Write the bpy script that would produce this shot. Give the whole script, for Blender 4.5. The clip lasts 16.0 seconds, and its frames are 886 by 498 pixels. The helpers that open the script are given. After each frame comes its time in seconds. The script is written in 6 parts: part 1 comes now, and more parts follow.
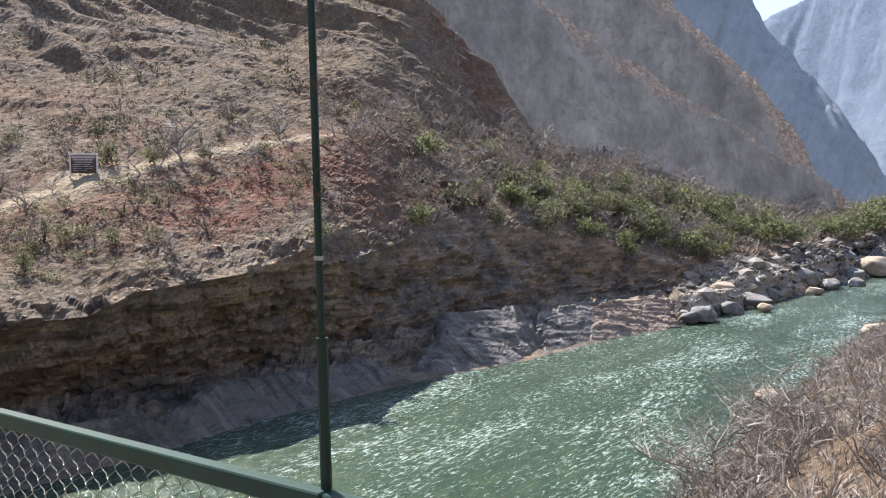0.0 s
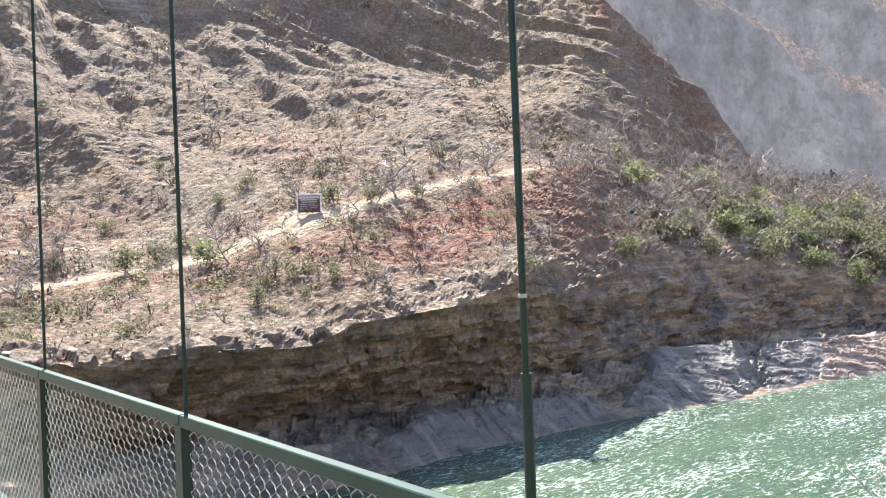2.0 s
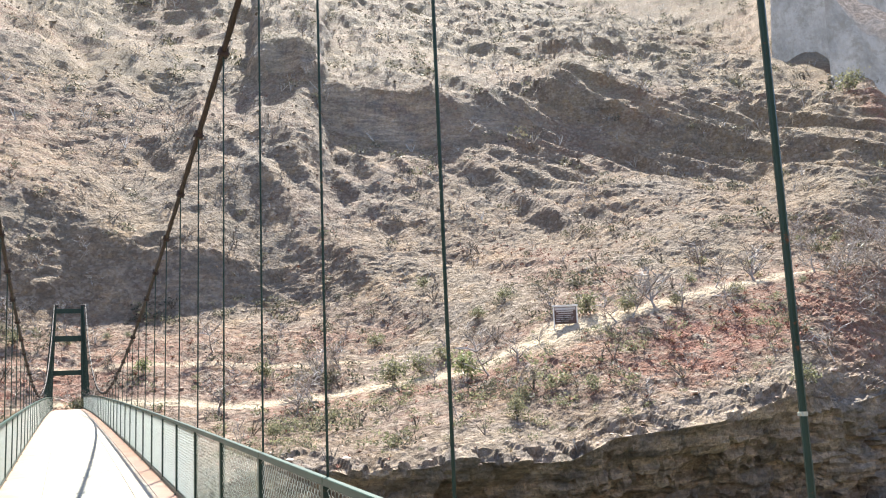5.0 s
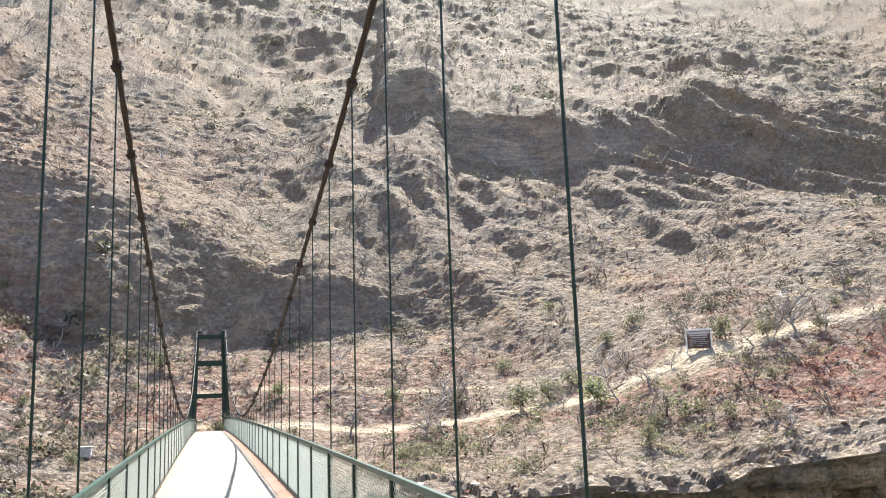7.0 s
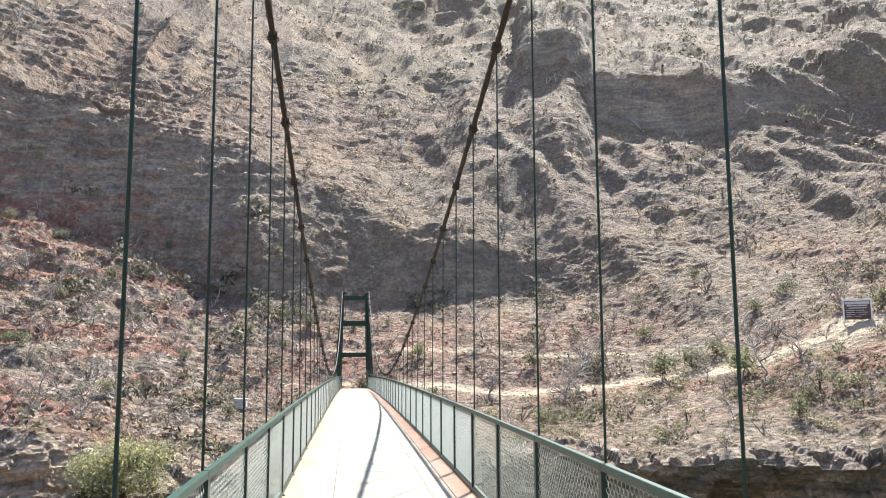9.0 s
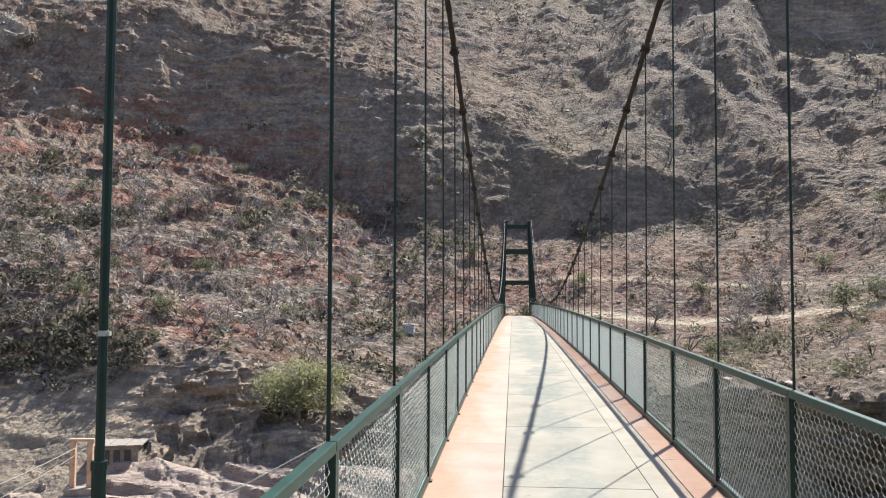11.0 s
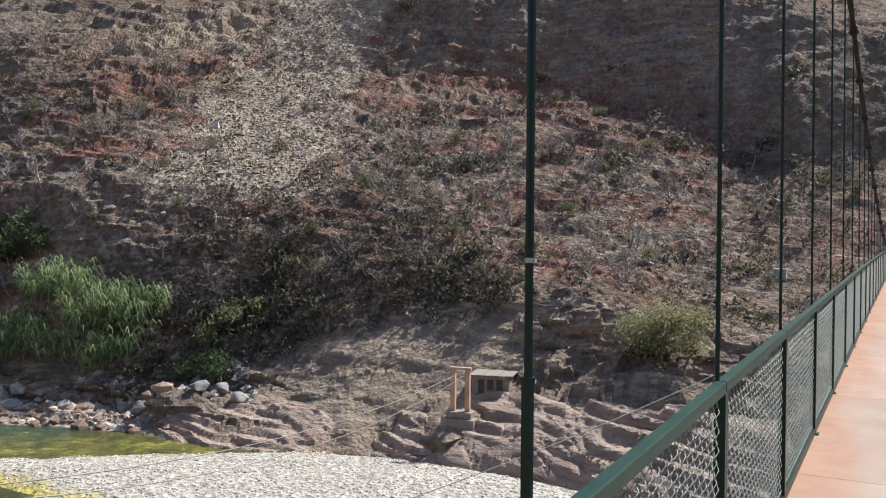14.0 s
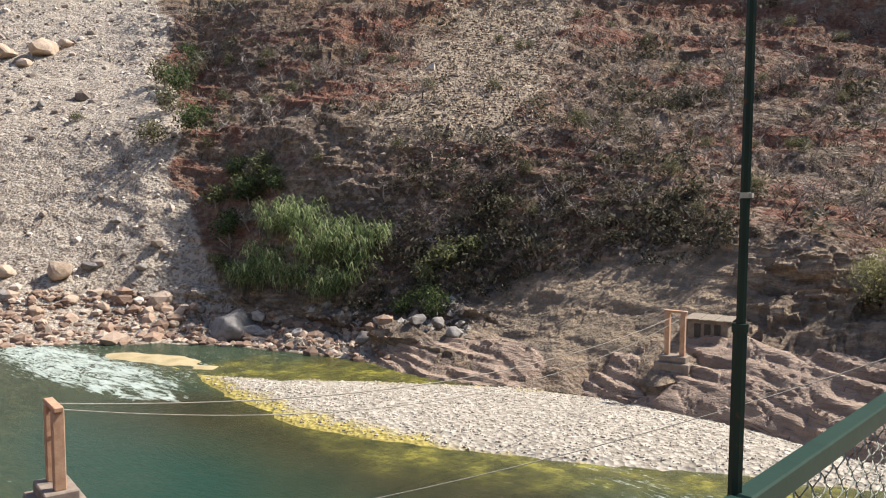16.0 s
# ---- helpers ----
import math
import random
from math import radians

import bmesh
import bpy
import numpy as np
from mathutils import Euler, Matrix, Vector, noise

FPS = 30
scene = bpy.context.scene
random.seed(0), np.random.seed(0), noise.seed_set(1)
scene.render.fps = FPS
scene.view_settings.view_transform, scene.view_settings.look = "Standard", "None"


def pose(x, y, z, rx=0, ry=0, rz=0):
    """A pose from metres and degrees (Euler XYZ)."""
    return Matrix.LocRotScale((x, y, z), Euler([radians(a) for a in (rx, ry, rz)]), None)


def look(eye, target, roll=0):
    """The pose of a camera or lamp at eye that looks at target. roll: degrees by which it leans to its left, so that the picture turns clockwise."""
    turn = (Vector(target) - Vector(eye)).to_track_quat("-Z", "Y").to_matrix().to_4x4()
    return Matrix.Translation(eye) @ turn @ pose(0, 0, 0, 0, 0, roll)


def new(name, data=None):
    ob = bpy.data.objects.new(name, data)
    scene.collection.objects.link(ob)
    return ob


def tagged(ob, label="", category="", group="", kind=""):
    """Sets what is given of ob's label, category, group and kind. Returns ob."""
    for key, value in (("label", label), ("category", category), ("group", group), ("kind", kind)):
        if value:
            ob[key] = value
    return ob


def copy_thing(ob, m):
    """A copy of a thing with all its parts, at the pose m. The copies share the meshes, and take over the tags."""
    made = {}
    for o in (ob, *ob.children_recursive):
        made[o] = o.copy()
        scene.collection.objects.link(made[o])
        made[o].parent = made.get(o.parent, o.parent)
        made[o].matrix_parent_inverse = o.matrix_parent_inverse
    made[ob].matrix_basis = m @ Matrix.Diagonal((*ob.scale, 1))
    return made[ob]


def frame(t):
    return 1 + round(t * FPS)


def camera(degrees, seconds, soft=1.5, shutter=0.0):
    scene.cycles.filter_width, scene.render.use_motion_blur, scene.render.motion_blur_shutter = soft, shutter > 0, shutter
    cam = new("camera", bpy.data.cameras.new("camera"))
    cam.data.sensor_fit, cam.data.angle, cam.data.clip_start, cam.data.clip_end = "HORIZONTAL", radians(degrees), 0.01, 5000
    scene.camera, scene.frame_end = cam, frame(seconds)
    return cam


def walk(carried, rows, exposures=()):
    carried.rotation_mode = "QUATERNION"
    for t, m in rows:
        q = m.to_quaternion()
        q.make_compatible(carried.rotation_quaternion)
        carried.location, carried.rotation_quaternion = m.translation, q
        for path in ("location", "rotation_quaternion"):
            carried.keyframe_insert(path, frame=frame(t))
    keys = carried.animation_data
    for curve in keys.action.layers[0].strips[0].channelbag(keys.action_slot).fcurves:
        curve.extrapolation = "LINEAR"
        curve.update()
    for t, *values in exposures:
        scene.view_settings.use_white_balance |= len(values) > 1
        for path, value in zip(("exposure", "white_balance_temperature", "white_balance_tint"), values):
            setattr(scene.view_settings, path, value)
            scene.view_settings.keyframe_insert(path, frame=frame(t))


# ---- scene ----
import itertools

cam = camera(54.88, 16.0, soft=1.1)
PATH = [
    (0.0, pose(-0.210, 0.198, 1.705, 87.48, 1.37, -54.65)),
    (0.5, pose(-0.212, 0.178, 1.709, 87.66, 2.02, -50.09)),
    (1.0, pose(-0.202, 0.178, 1.708, 88.23, 2.07, -46.64)),
    (1.5, pose(-0.215, 0.172, 1.713, 89.07, 2.09, -43.58)),
    (2.0, pose(-0.240, 0.153, 1.719, 90.10, 2.20, -40.75)),
    (2.5, pose(-0.257, 0.147, 1.727, 91.34, 2.36, -37.47)),
    (3.0, pose(-0.260, 0.146, 1.738, 93.22, 2.62, -34.34)),
    (3.5, pose(-0.280, 0.131, 1.745, 95.16, 2.58, -31.88)),
    (4.0, pose(-0.293, 0.122, 1.748, 96.26, 2.45, -29.52)),
    (4.5, pose(-0.289, 0.108, 1.740, 97.30, 2.45, -26.49)),
    (7.0, pose(-0.292, 0.136, 1.710, 100.26, 2.07, -15.20)),
    (7.5, pose(-0.307, 0.125, 1.708, 99.68, 1.54, -13.07)),
    (8.0, pose(-0.326, 0.115, 1.711, 99.31, 1.19, -10.25)),
    (10.5, pose(-0.447, 0.052, 1.674, 94.56, -0.48, 0.90)),
    (11.0, pose(-0.485, 0.024, 1.670, 93.28, -0.20, 4.69)),
    (11.5, pose(-0.515, 0.006, 1.663, 92.35, -0.00, 8.05)),
    (12.0, pose(-0.546, -0.017, 1.659, 91.76, -0.13, 11.74)),
    (12.5, pose(-0.571, -0.046, 1.652, 90.88, -0.37, 15.67)),
    (13.0, pose(-0.591, -0.068, 1.648, 90.08, -0.31, 18.95)),
    (13.5, pose(-0.592, -0.064, 1.646, 89.65, -0.04, 23.21)),
    (14.0, pose(-0.581, -0.023, 1.645, 89.28, -0.48, 28.50)),
    (14.5, pose(-0.582, -0.002, 1.643, 88.74, -0.68, 33.20)),
    (15.0, pose(-0.586, 0.003, 1.640, 87.93, -0.49, 37.50)),
    (15.5, pose(-0.593, 0.031, 1.637, 86.44, -0.29, 40.37)),
    (16.0, pose(-0.598, 0.055, 1.634, 85.14, -0.23, 42.70)),
]
EXPOSURES = [(0.0, 1.25, 6350, 10), (0.5, 1.6, 6400, 10), (1.0, 1.9, 6380, 10), (2.0, 2.18, 6400, 9), (3.0, 2.36, 6450, 9), (3.6, 2.34, 6450, 7), (4.0, 2.18, 6450, 6), (4.5, 2.1, 6450, 6), (7.0, 2.02, 6380, 5), (8.2, 2.0, 6320, 5),
             (10.4, 1.5, 6150, 6), (11.5, 1.1, 6100, 7), (13.0, 0.76, 6100, 8), (14.5, 0.72, 6300, 10), (16.0, 0.72, 6900, 12)]
walk(cam, PATH, EXPOSURES)

# ---------------------------------------------------------------- light
SUN_BEARING, SUN_HEIGHT = 25.0, 50.0          # degrees: right of the bridge's axis, above the horizon
sun_data = bpy.data.lights.new("sun", "SUN")
sun_data.energy, sun_data.angle, sun_data.color = 5.0, radians(0.53), (1.0, 0.972, 0.915)
sun_ob = new("sun", sun_data)
_a, _h = radians(SUN_BEARING), radians(SUN_HEIGHT)
sun_dir = Vector((math.sin(_a) * math.cos(_h), math.cos(_a) * math.cos(_h), math.sin(_h)))
sun_ob.matrix_world = look(sun_dir * 200, (0, 0, 0))
world = bpy.data.worlds.new("sky")
scene.world = world
world.use_nodes = True
_n = world.node_tree.nodes
_sky = _n.new("ShaderNodeTexSky")
_sky.sky_type, _sky.sun_disc = "NISHITA", False
_sky.sun_elevation, _sky.sun_rotation = radians(SUN_HEIGHT), radians(SUN_BEARING)
_sky.air_density, _sky.dust_density, _sky.altitude = 1.0, 2.5, 1500
world.node_tree.links.new(_sky.outputs[0], _n["Background"].inputs[0])
_n["Background"].inputs[1].default_value = 0.13


# ---------------------------------------------------------------- helpers
def hash3(ix, iy, iz):
    h = (ix * 374761393 + iy * 668265263 + iz * 1274126177) & 0x7FFFFFFF
    h = ((h ^ (h >> 13)) * 1103515245) & 0x7FFFFFFF
    return ((h ^ (h >> 16)) & 0xFFFF) / 65535.0


def vnoise(x, y, z):
    """Smooth value noise in -1..1 on arrays."""
    fx, fy, fz = np.floor(x), np.floor(y), np.floor(z)
    ix, iy, iz = fx.astype(np.int64), fy.astype(np.int64), fz.astype(np.int64)
    u, v, w = x - fx, y - fy, z - fz
    u, v, w = u * u * (3 - 2 * u), v * v * (3 - 2 * v), w * w * (3 - 2 * w)
    total = 0
    for dx, dy, dz in itertools.product((0, 1), repeat=3):
        total = total + hash3(ix + dx, iy + dy, iz + dz) * (u if dx else 1 - u) * (v if dy else 1 - v) * (w if dz else 1 - w)
    return total * 2 - 1


def blocks(x, y, z):
    """A random height for each cell of a warped lattice: jointed rock."""
    w = 0.8 * vnoise(x * 0.4, y * 0.4, z * 0.4)
    return hash3(np.floor(x + w).astype(np.int64), np.floor(y - w).astype(np.int64), np.floor(z + 0.5 * w).astype(np.int64)) * 2 - 1


def fbm(x, y, z, octaves=4):
    total, amp = 0, 0.5
    for _ in range(octaves):
        total = total + amp * vnoise(x, y, z)
        x, y, z, amp = x * 2.03 + 17, y * 2.03 + 5, z * 2.03 + 11, amp * 0.5
    return total


def mesh_from(name, verts, faces, smooth=False):
    """A mesh from an array of places and an array of triangles or quads."""
    verts, faces = np.asarray(verts, np.float32), np.asarray(faces, np.int32)
    me = bpy.data.meshes.new(name)
    me.vertices.add(len(verts))
    me.vertices.foreach_set("co", verts.ravel())
    k = faces.shape[1]
    me.loops.add(faces.size)
    me.loops.foreach_set("vertex_index", faces.ravel())
    me.polygons.add(len(faces))
    me.polygons.foreach_set("loop_start", np.arange(0, faces.size, k, dtype=np.int32))
    me.polygons.foreach_set("use_smooth", np.full(len(faces), smooth))
    me.update(calc_edges=True)
    return me


def place(name, me, material, parent=None, m=None, label=""):
    ob = new(name, me)
    if material and not me.materials:
        me.materials.append(material)
    if parent:
        ob.parent = parent
    if m is not None:
        ob.matrix_local = m
    if label:
        ob["label"] = label
    return ob


def part(name, bm, material, parent, label="", m=None):
    me = bpy.data.meshes.new(name)
    bm.to_mesh(me)
    bm.free()
    return place(name, me, material, parent, m, label)


def box(bm, lo, hi, bevel=0.0):
    c = [(a + b) / 2 for a, b in zip(lo, hi)]
    s = [b - a for a, b in zip(lo, hi)]
    made = bmesh.ops.create_cube(bm, size=1, matrix=Matrix.Translation(c) @ Matrix.Diagonal((*s, 1)))
    if bevel:
        edges = list({e for v in made["verts"] for e in v.link_edges})
        bmesh.ops.bevel(bm, geom=edges, offset=bevel, segments=1, affect="EDGES", profile=0.5)
    return bm


def rod(bm, a, b, r0, r1=None, sides=6, caps=True):
    a, b = Vector(a), Vector(b)
    d = b - a
    q = d.to_track_quat("Z", "Y").to_matrix().to_4x4()
    bmesh.ops.create_cone(bm, cap_ends=caps, segments=sides, radius1=r0, radius2=r0 if r1 is None else r1, depth=d.length,
                          matrix=Matrix.Translation((a + b) / 2) @ q)
    return bm


def tubes(paths, sides=3):
    """Arrays of one mesh with a tapering tube along each path: [(points, radii)]."""
    V, F, n = [], [], 0
    for pts, rad in paths:
        pts = np.asarray(pts, float)
        k = len(pts)
        d = np.gradient(pts, axis=0)
        d /= np.linalg.norm(d, axis=1)[:, None] + 1e-9
        up = np.where(np.abs(d[:, 2:3]) > 0.9, [[1.0, 0, 0]], [[0, 0, 1.0]])
        e1 = np.cross(d, up)
        e1 /= np.linalg.norm(e1, axis=1)[:, None] + 1e-9
        e2 = np.cross(d, e1)
        a = np.arange(sides) * 2 * np.pi / sides
        ring = pts[:, None] + np.asarray(rad)[:, None, None] * (np.cos(a)[None, :, None] * e1[:, None] + np.sin(a)[None, :, None] * e2[:, None])
        V.append(ring.reshape(-1, 3))
        i, j = np.meshgrid(np.arange(k - 1), np.arange(sides), indexing="ij")
        j2 = (j + 1) % sides
        F.append(n + np.stack([i * sides + j, i * sides + j2, (i + 1) * sides + j2, (i + 1) * sides + j], -1).reshape(-1, 4))
        n += k * sides
    return np.concatenate(V), np.concatenate(F)


class Shader:
    """A Principled material with short ways to add noise, ramps and bump."""

    def __init__(self, name, rough=0.9, metal=0.0, spec=0.3):
        self.m = bpy.data.materials.new(name)
        self.m.use_nodes = True
        self.t = self.m.node_tree
        self.b = self.t.nodes["Principled BSDF"]
        self.b.inputs["Roughness"].default_value = rough
        self.b.inputs["Metallic"].default_value = metal
        self.b.inputs["Specular IOR Level"].default_value = spec
        self.pos = self.t.nodes.new("ShaderNodeNewGeometry").outputs["Position"]
        self.obj = self.t.nodes.new("ShaderNodeTexCoord").outputs["Object"]

    def link(self, a, b):
        self.t.links.new(a, b)

    def mapped(self, scale, local=False):
        n = self.t.nodes.new("ShaderNodeMapping")
        n.inputs["Scale"].default_value = scale
        self.link(self.obj if local else self.pos, n.inputs[0])
        return n.outputs[0]

    def noise(self, scale, detail=4.0, rough=0.6, stretch=None, local=False, distort=0.0):
        n = self.t.nodes.new("ShaderNodeTexNoise")
        n.inputs["Scale"].default_value, n.inputs["Detail"].default_value = scale, detail
        n.inputs["Roughness"].default_value, n.inputs["Distortion"].default_value = rough, distort
        self.link(self.mapped(stretch or (1, 1, 1), local), n.inputs["Vector"])
        return n.outputs["Fac"]

    def slanted(self, scale, tilt, turn, stretch, detail=5.0, rough=0.65):
        """Noise drawn out along a line that leans in the rock."""
        n = self.t.nodes.new("ShaderNodeMapping")
        n.inputs["Rotation"].default_value = (radians(tilt), 0, radians(turn))
        self.link(self.pos, n.inputs[0])
        q = self.t.nodes.new("ShaderNodeMapping")
        q.inputs["Scale"].default_value = stretch
        self.link(n.outputs[0], q.inputs[0])
        t = self.t.nodes.new("ShaderNodeTexNoise")
        t.inputs["Scale"].default_value, t.inputs["Detail"].default_value, t.inputs["Roughness"].default_value = scale, detail, rough
        self.link(q.outputs[0], t.inputs["Vector"])
        return t.outputs["Fac"]

    def cells(self, scale, stretch=None, feature="F1", out="Color", local=False):
        n = self.t.nodes.new("ShaderNodeTexVoronoi")
        n.feature = feature
        n.inputs["Scale"].default_value = scale
        self.link(self.mapped(stretch or (1, 1, 1), local), n.inputs["Vector"])
        return n.outputs[out]

    def ramp(self, fac, *stops):
        n = self.t.nodes.new("ShaderNodeValToRGB")
        e = n.color_ramp.elements
        while len(e) < len(stops):
            e.new(0.5)
        for s, (p, c) in zip(e, stops):
            s.position, s.color = p, (*c, 1) if len(c) == 3 else c
        self.link(fac, n.inputs[0])
        return n.outputs[0]

    def step(self, fac, lo, hi):
        n = self.t.nodes.new("ShaderNodeMapRange")
        n.interpolation_type = "SMOOTHSTEP"
        n.inputs[1].default_value, n.inputs[2].default_value = lo, hi
        self.link(fac, n.inputs[0])
        return n.outputs[0]

    def math(self, op, a, b=0.5):
        n = self.t.nodes.new("ShaderNodeMath")
        n.operation = op
        for k, v in ((0, a), (1, b)):
            if isinstance(v, (int, float)):
                n.inputs[k].default_value = v
            else:
                self.link(v, n.inputs[k])
        return n.outputs[0]

    def mix(self, fac, a, b, kind="MIX"):
        n = self.t.nodes.new("ShaderNodeMix")
        n.data_type, n.blend_type = "RGBA", kind
        for k, v in ((0, fac), (6, a), (7, b)):
            if isinstance(v, (int, float)):
                n.inputs[k].default_value = v
            elif isinstance(v, tuple):
                n.inputs[k].default_value = (*v, 1)
            else:
                self.link(v, n.inputs[k])
        return n.outputs[2]

    def attr(self, name):
        n = self.t.nodes.new("ShaderNodeAttribute")
        n.attribute_name = name
        s = self.t.nodes.new("ShaderNodeSeparateColor")
        self.link(n.outputs["Color"], s.inputs[0])
        return [*s.outputs, n.outputs["Alpha"]]

    def random(self):
        return self.t.nodes.new("ShaderNodeObjectInfo").outputs["Random"]

    def island(self):
        return self.t.nodes.new("ShaderNodeNewGeometry").outputs["Random Per Island"]

    def colour(self, socket):
        if isinstance(socket, tuple):
            self.b.inputs["Base Color"].default_value = (*socket, 1)
        else:
            self.link(socket, self.b.inputs["Base Color"])

    def bump(self, height, strength=0.5, distance=0.05):
        n = self.t.nodes.new("ShaderNodeBump")
        n.inputs["Strength"].default_value, n.inputs["Distance"].default_value = strength, distance
        self.link(height, n.inputs["Height"])
        self.link(n.outputs[0], self.b.inputs["Normal"])


# ---------------------------------------------------------------- materials
def ground_material():
    s = Shader("hillside_soil_and_rock", 0.95, spec=0.1)
    zone = s.attr("zone")                      # red: bare rock, green: loose stones, blue: trodden path
    zone2 = s.attr("cover")                    # red: rust-red ground plants, green: pale dry grass, blue: dark rock
    big, mid, fine = s.noise(0.07, 4), s.noise(0.45, 6, 0.7), s.noise(3.0, 6, 0.75)
    soil = s.ramp(mid, (0.25, (0.10, 0.075, 0.054)), (0.5, (0.215, 0.158, 0.11)), (0.75, (0.33, 0.247, 0.17)))
    soil = s.mix(s.step(big, 0.42, 0.62), soil, s.ramp(mid, (0.3, (0.12, 0.093, 0.072)), (0.7, (0.28, 0.222, 0.172))))
    ochre = s.ramp(fine, (0.3, (0.25, 0.165, 0.098)), (0.7, (0.45, 0.32, 0.20)))
    soil = s.mix(s.math("MULTIPLY", s.step(s.noise(0.13, 5, 0.7), 0.55, 0.63), 0.8), soil, ochre)
    red = s.ramp(fine, (0.3, (0.10, 0.045, 0.033)), (0.55, (0.235, 0.105, 0.073)), (0.8, (0.37, 0.20, 0.142)))
    grass = s.ramp(fine, (0.3, (0.17, 0.122, 0.074)), (0.7, (0.37, 0.268, 0.156)))
    strata = s.noise(0.9, 6, 0.7, stretch=(0.25, 0.25, 1.6), distort=0.6)
    blotch = s.noise(0.22, 5, 0.7)
    rock = s.ramp(strata, (0.3, (0.14, 0.107, 0.082)), (0.48, (0.255, 0.194, 0.143)), (0.6, (0.44, 0.325, 0.22)), (0.78, (0.21, 0.185, 0.16)))
    rock = s.mix(s.step(blotch, 0.45, 0.65), rock, s.ramp(strata, (0.3, (0.09, 0.075, 0.065)), (0.7, (0.205, 0.175, 0.152))))
    scree = s.ramp(s.noise(0.8, 6, 0.75), (0.3, (0.31, 0.262, 0.21)), (0.7, (0.50, 0.432, 0.352)))
    stone_id = s.cells(2.6)
    scree = s.mix(s.math("MULTIPLY", s.step(stone_id, 0.56, 0.66), 0.5), scree, (0.52, 0.465, 0.40))
    scree = s.mix(s.math("MULTIPLY", s.step(s.cells(4.6), 0.42, 0.35), 0.65), scree, (0.17, 0.13, 0.10))
    fan = s.ramp(s.noise(1.4, 6, 0.8), (0.35, (0.19, 0.147, 0.108)), (0.5, (0.32, 0.255, 0.19)), (0.65, (0.45, 0.37, 0.28)))
    scree = s.mix(zone[3], fan, scree)
    dirt = s.ramp(fine, (0.3, (0.30, 0.23, 0.155)), (0.7, (0.45, 0.355, 0.255)))
    c = s.mix(s.math("MULTIPLY", zone2[0], s.step(s.noise(0.6, 5), 0.35, 0.55)), soil, red)
    c = s.mix(s.math("MULTIPLY", zone2[1], s.step(s.noise(0.35, 5), 0.3, 0.6)), c, grass)
    c = s.mix(1.0, c, (0.755, 0.73, 0.71), "MULTIPLY")
    c = s.mix(zone[0], c, rock)
    c = s.mix(s.math("MULTIPLY", zone2[2], 0.75), c, s.ramp(strata, (0.3, (0.05, 0.045, 0.042)), (0.7, (0.16, 0.145, 0.135))))
    # bed bands: tan, and dark ones that also paint shadow lines under ledges
    beds = s.noise(1.0, 6, 0.72, stretch=(0.16, 0.16, 1.0), distort=1.4)
    c = s.mix(s.math("MULTIPLY", s.step(beds, 0.54, 0.60), s.math("MULTIPLY", zone2[3], 0.6)), c, (0.085, 0.063, 0.05))
    c = s.mix(s.math("MULTIPLY", s.step(beds, 0.45, 0.39), s.math("MULTIPLY", zone2[3], 0.5)), c, (0.34, 0.248, 0.178))
    # dark plant litter, its tone also painting the shade among the brush
    litter_shade = s.step(s.noise(0.28, 6, 0.75), 0.43, 0.53)
    c = s.mix(s.math("MULTIPLY", s.math("MULTIPLY", litter_shade, zone2[3]), 0.7), c, s.ramp(fine, (0.3, (0.06, 0.047, 0.038)), (0.7, (0.16, 0.125, 0.10))))
    c = s.mix(s.math("MULTIPLY", s.step(s.noise(1.3, 6, 0.8), 0.55, 0.62), 0.5), c, (0.085, 0.064, 0.05))
    c = s.mix(s.math("MULTIPLY", s.step(s.noise(4.2, 5, 0.8), 0.56, 0.62), 0.45), c, (0.07, 0.054, 0.043))
    c = s.mix(s.math("MULTIPLY", s.step(s.noise(2.6, 6, 0.8), 0.57, 0.65), 0.28), c, (0.42, 0.33, 0.25))
    c = s.mix(s.math("MULTIPLY", s.step(s.cells(2.3), 0.61, 0.68), s.math("ADD", 0.18, s.math("MULTIPLY", zone2[3], 0.35))), c, (0.42, 0.335, 0.27))
    c = s.mix(s.math("MULTIPLY", s.step(s.cells(3.6), 0.40, 0.33), s.math("ADD", 0.18, s.math("MULTIPLY", zone2[3], 0.4))), c, (0.06, 0.046, 0.037))
    thick = s.step(s.noise(0.16, 6, 0.75), 0.53, 0.60)
    c = s.mix(s.math("MULTIPLY", thick, 0.45), c, s.ramp(fine, (0.3, (0.075, 0.06, 0.046)), (0.7, (0.18, 0.145, 0.108))))
    mats = s.math("MULTIPLY", zone2[0], s.step(s.noise(0.5, 5, 0.7, stretch=(0.6, 0.6, 1.6)), 0.42, 0.56))
    c = s.mix(s.math("MULTIPLY", mats, 0.65), c, red)
    c = s.mix(s.step(zone[1], 0.2, 0.7), c, scree)
    c = s.mix(zone[2], c, dirt)
    s.colour(c)
    rubble = s.math("ADD", s.cells(1.5, out="Distance"), s.math("MULTIPLY", s.cells(3.4, out="Distance"), 0.7))
    h = s.math("ADD", s.math("MULTIPLY", s.noise(0.9, 8, 0.78), 1.0), s.math("MULTIPLY", rubble, -0.5))
    s.bump(h, 1.0, 0.38)
    return s.m


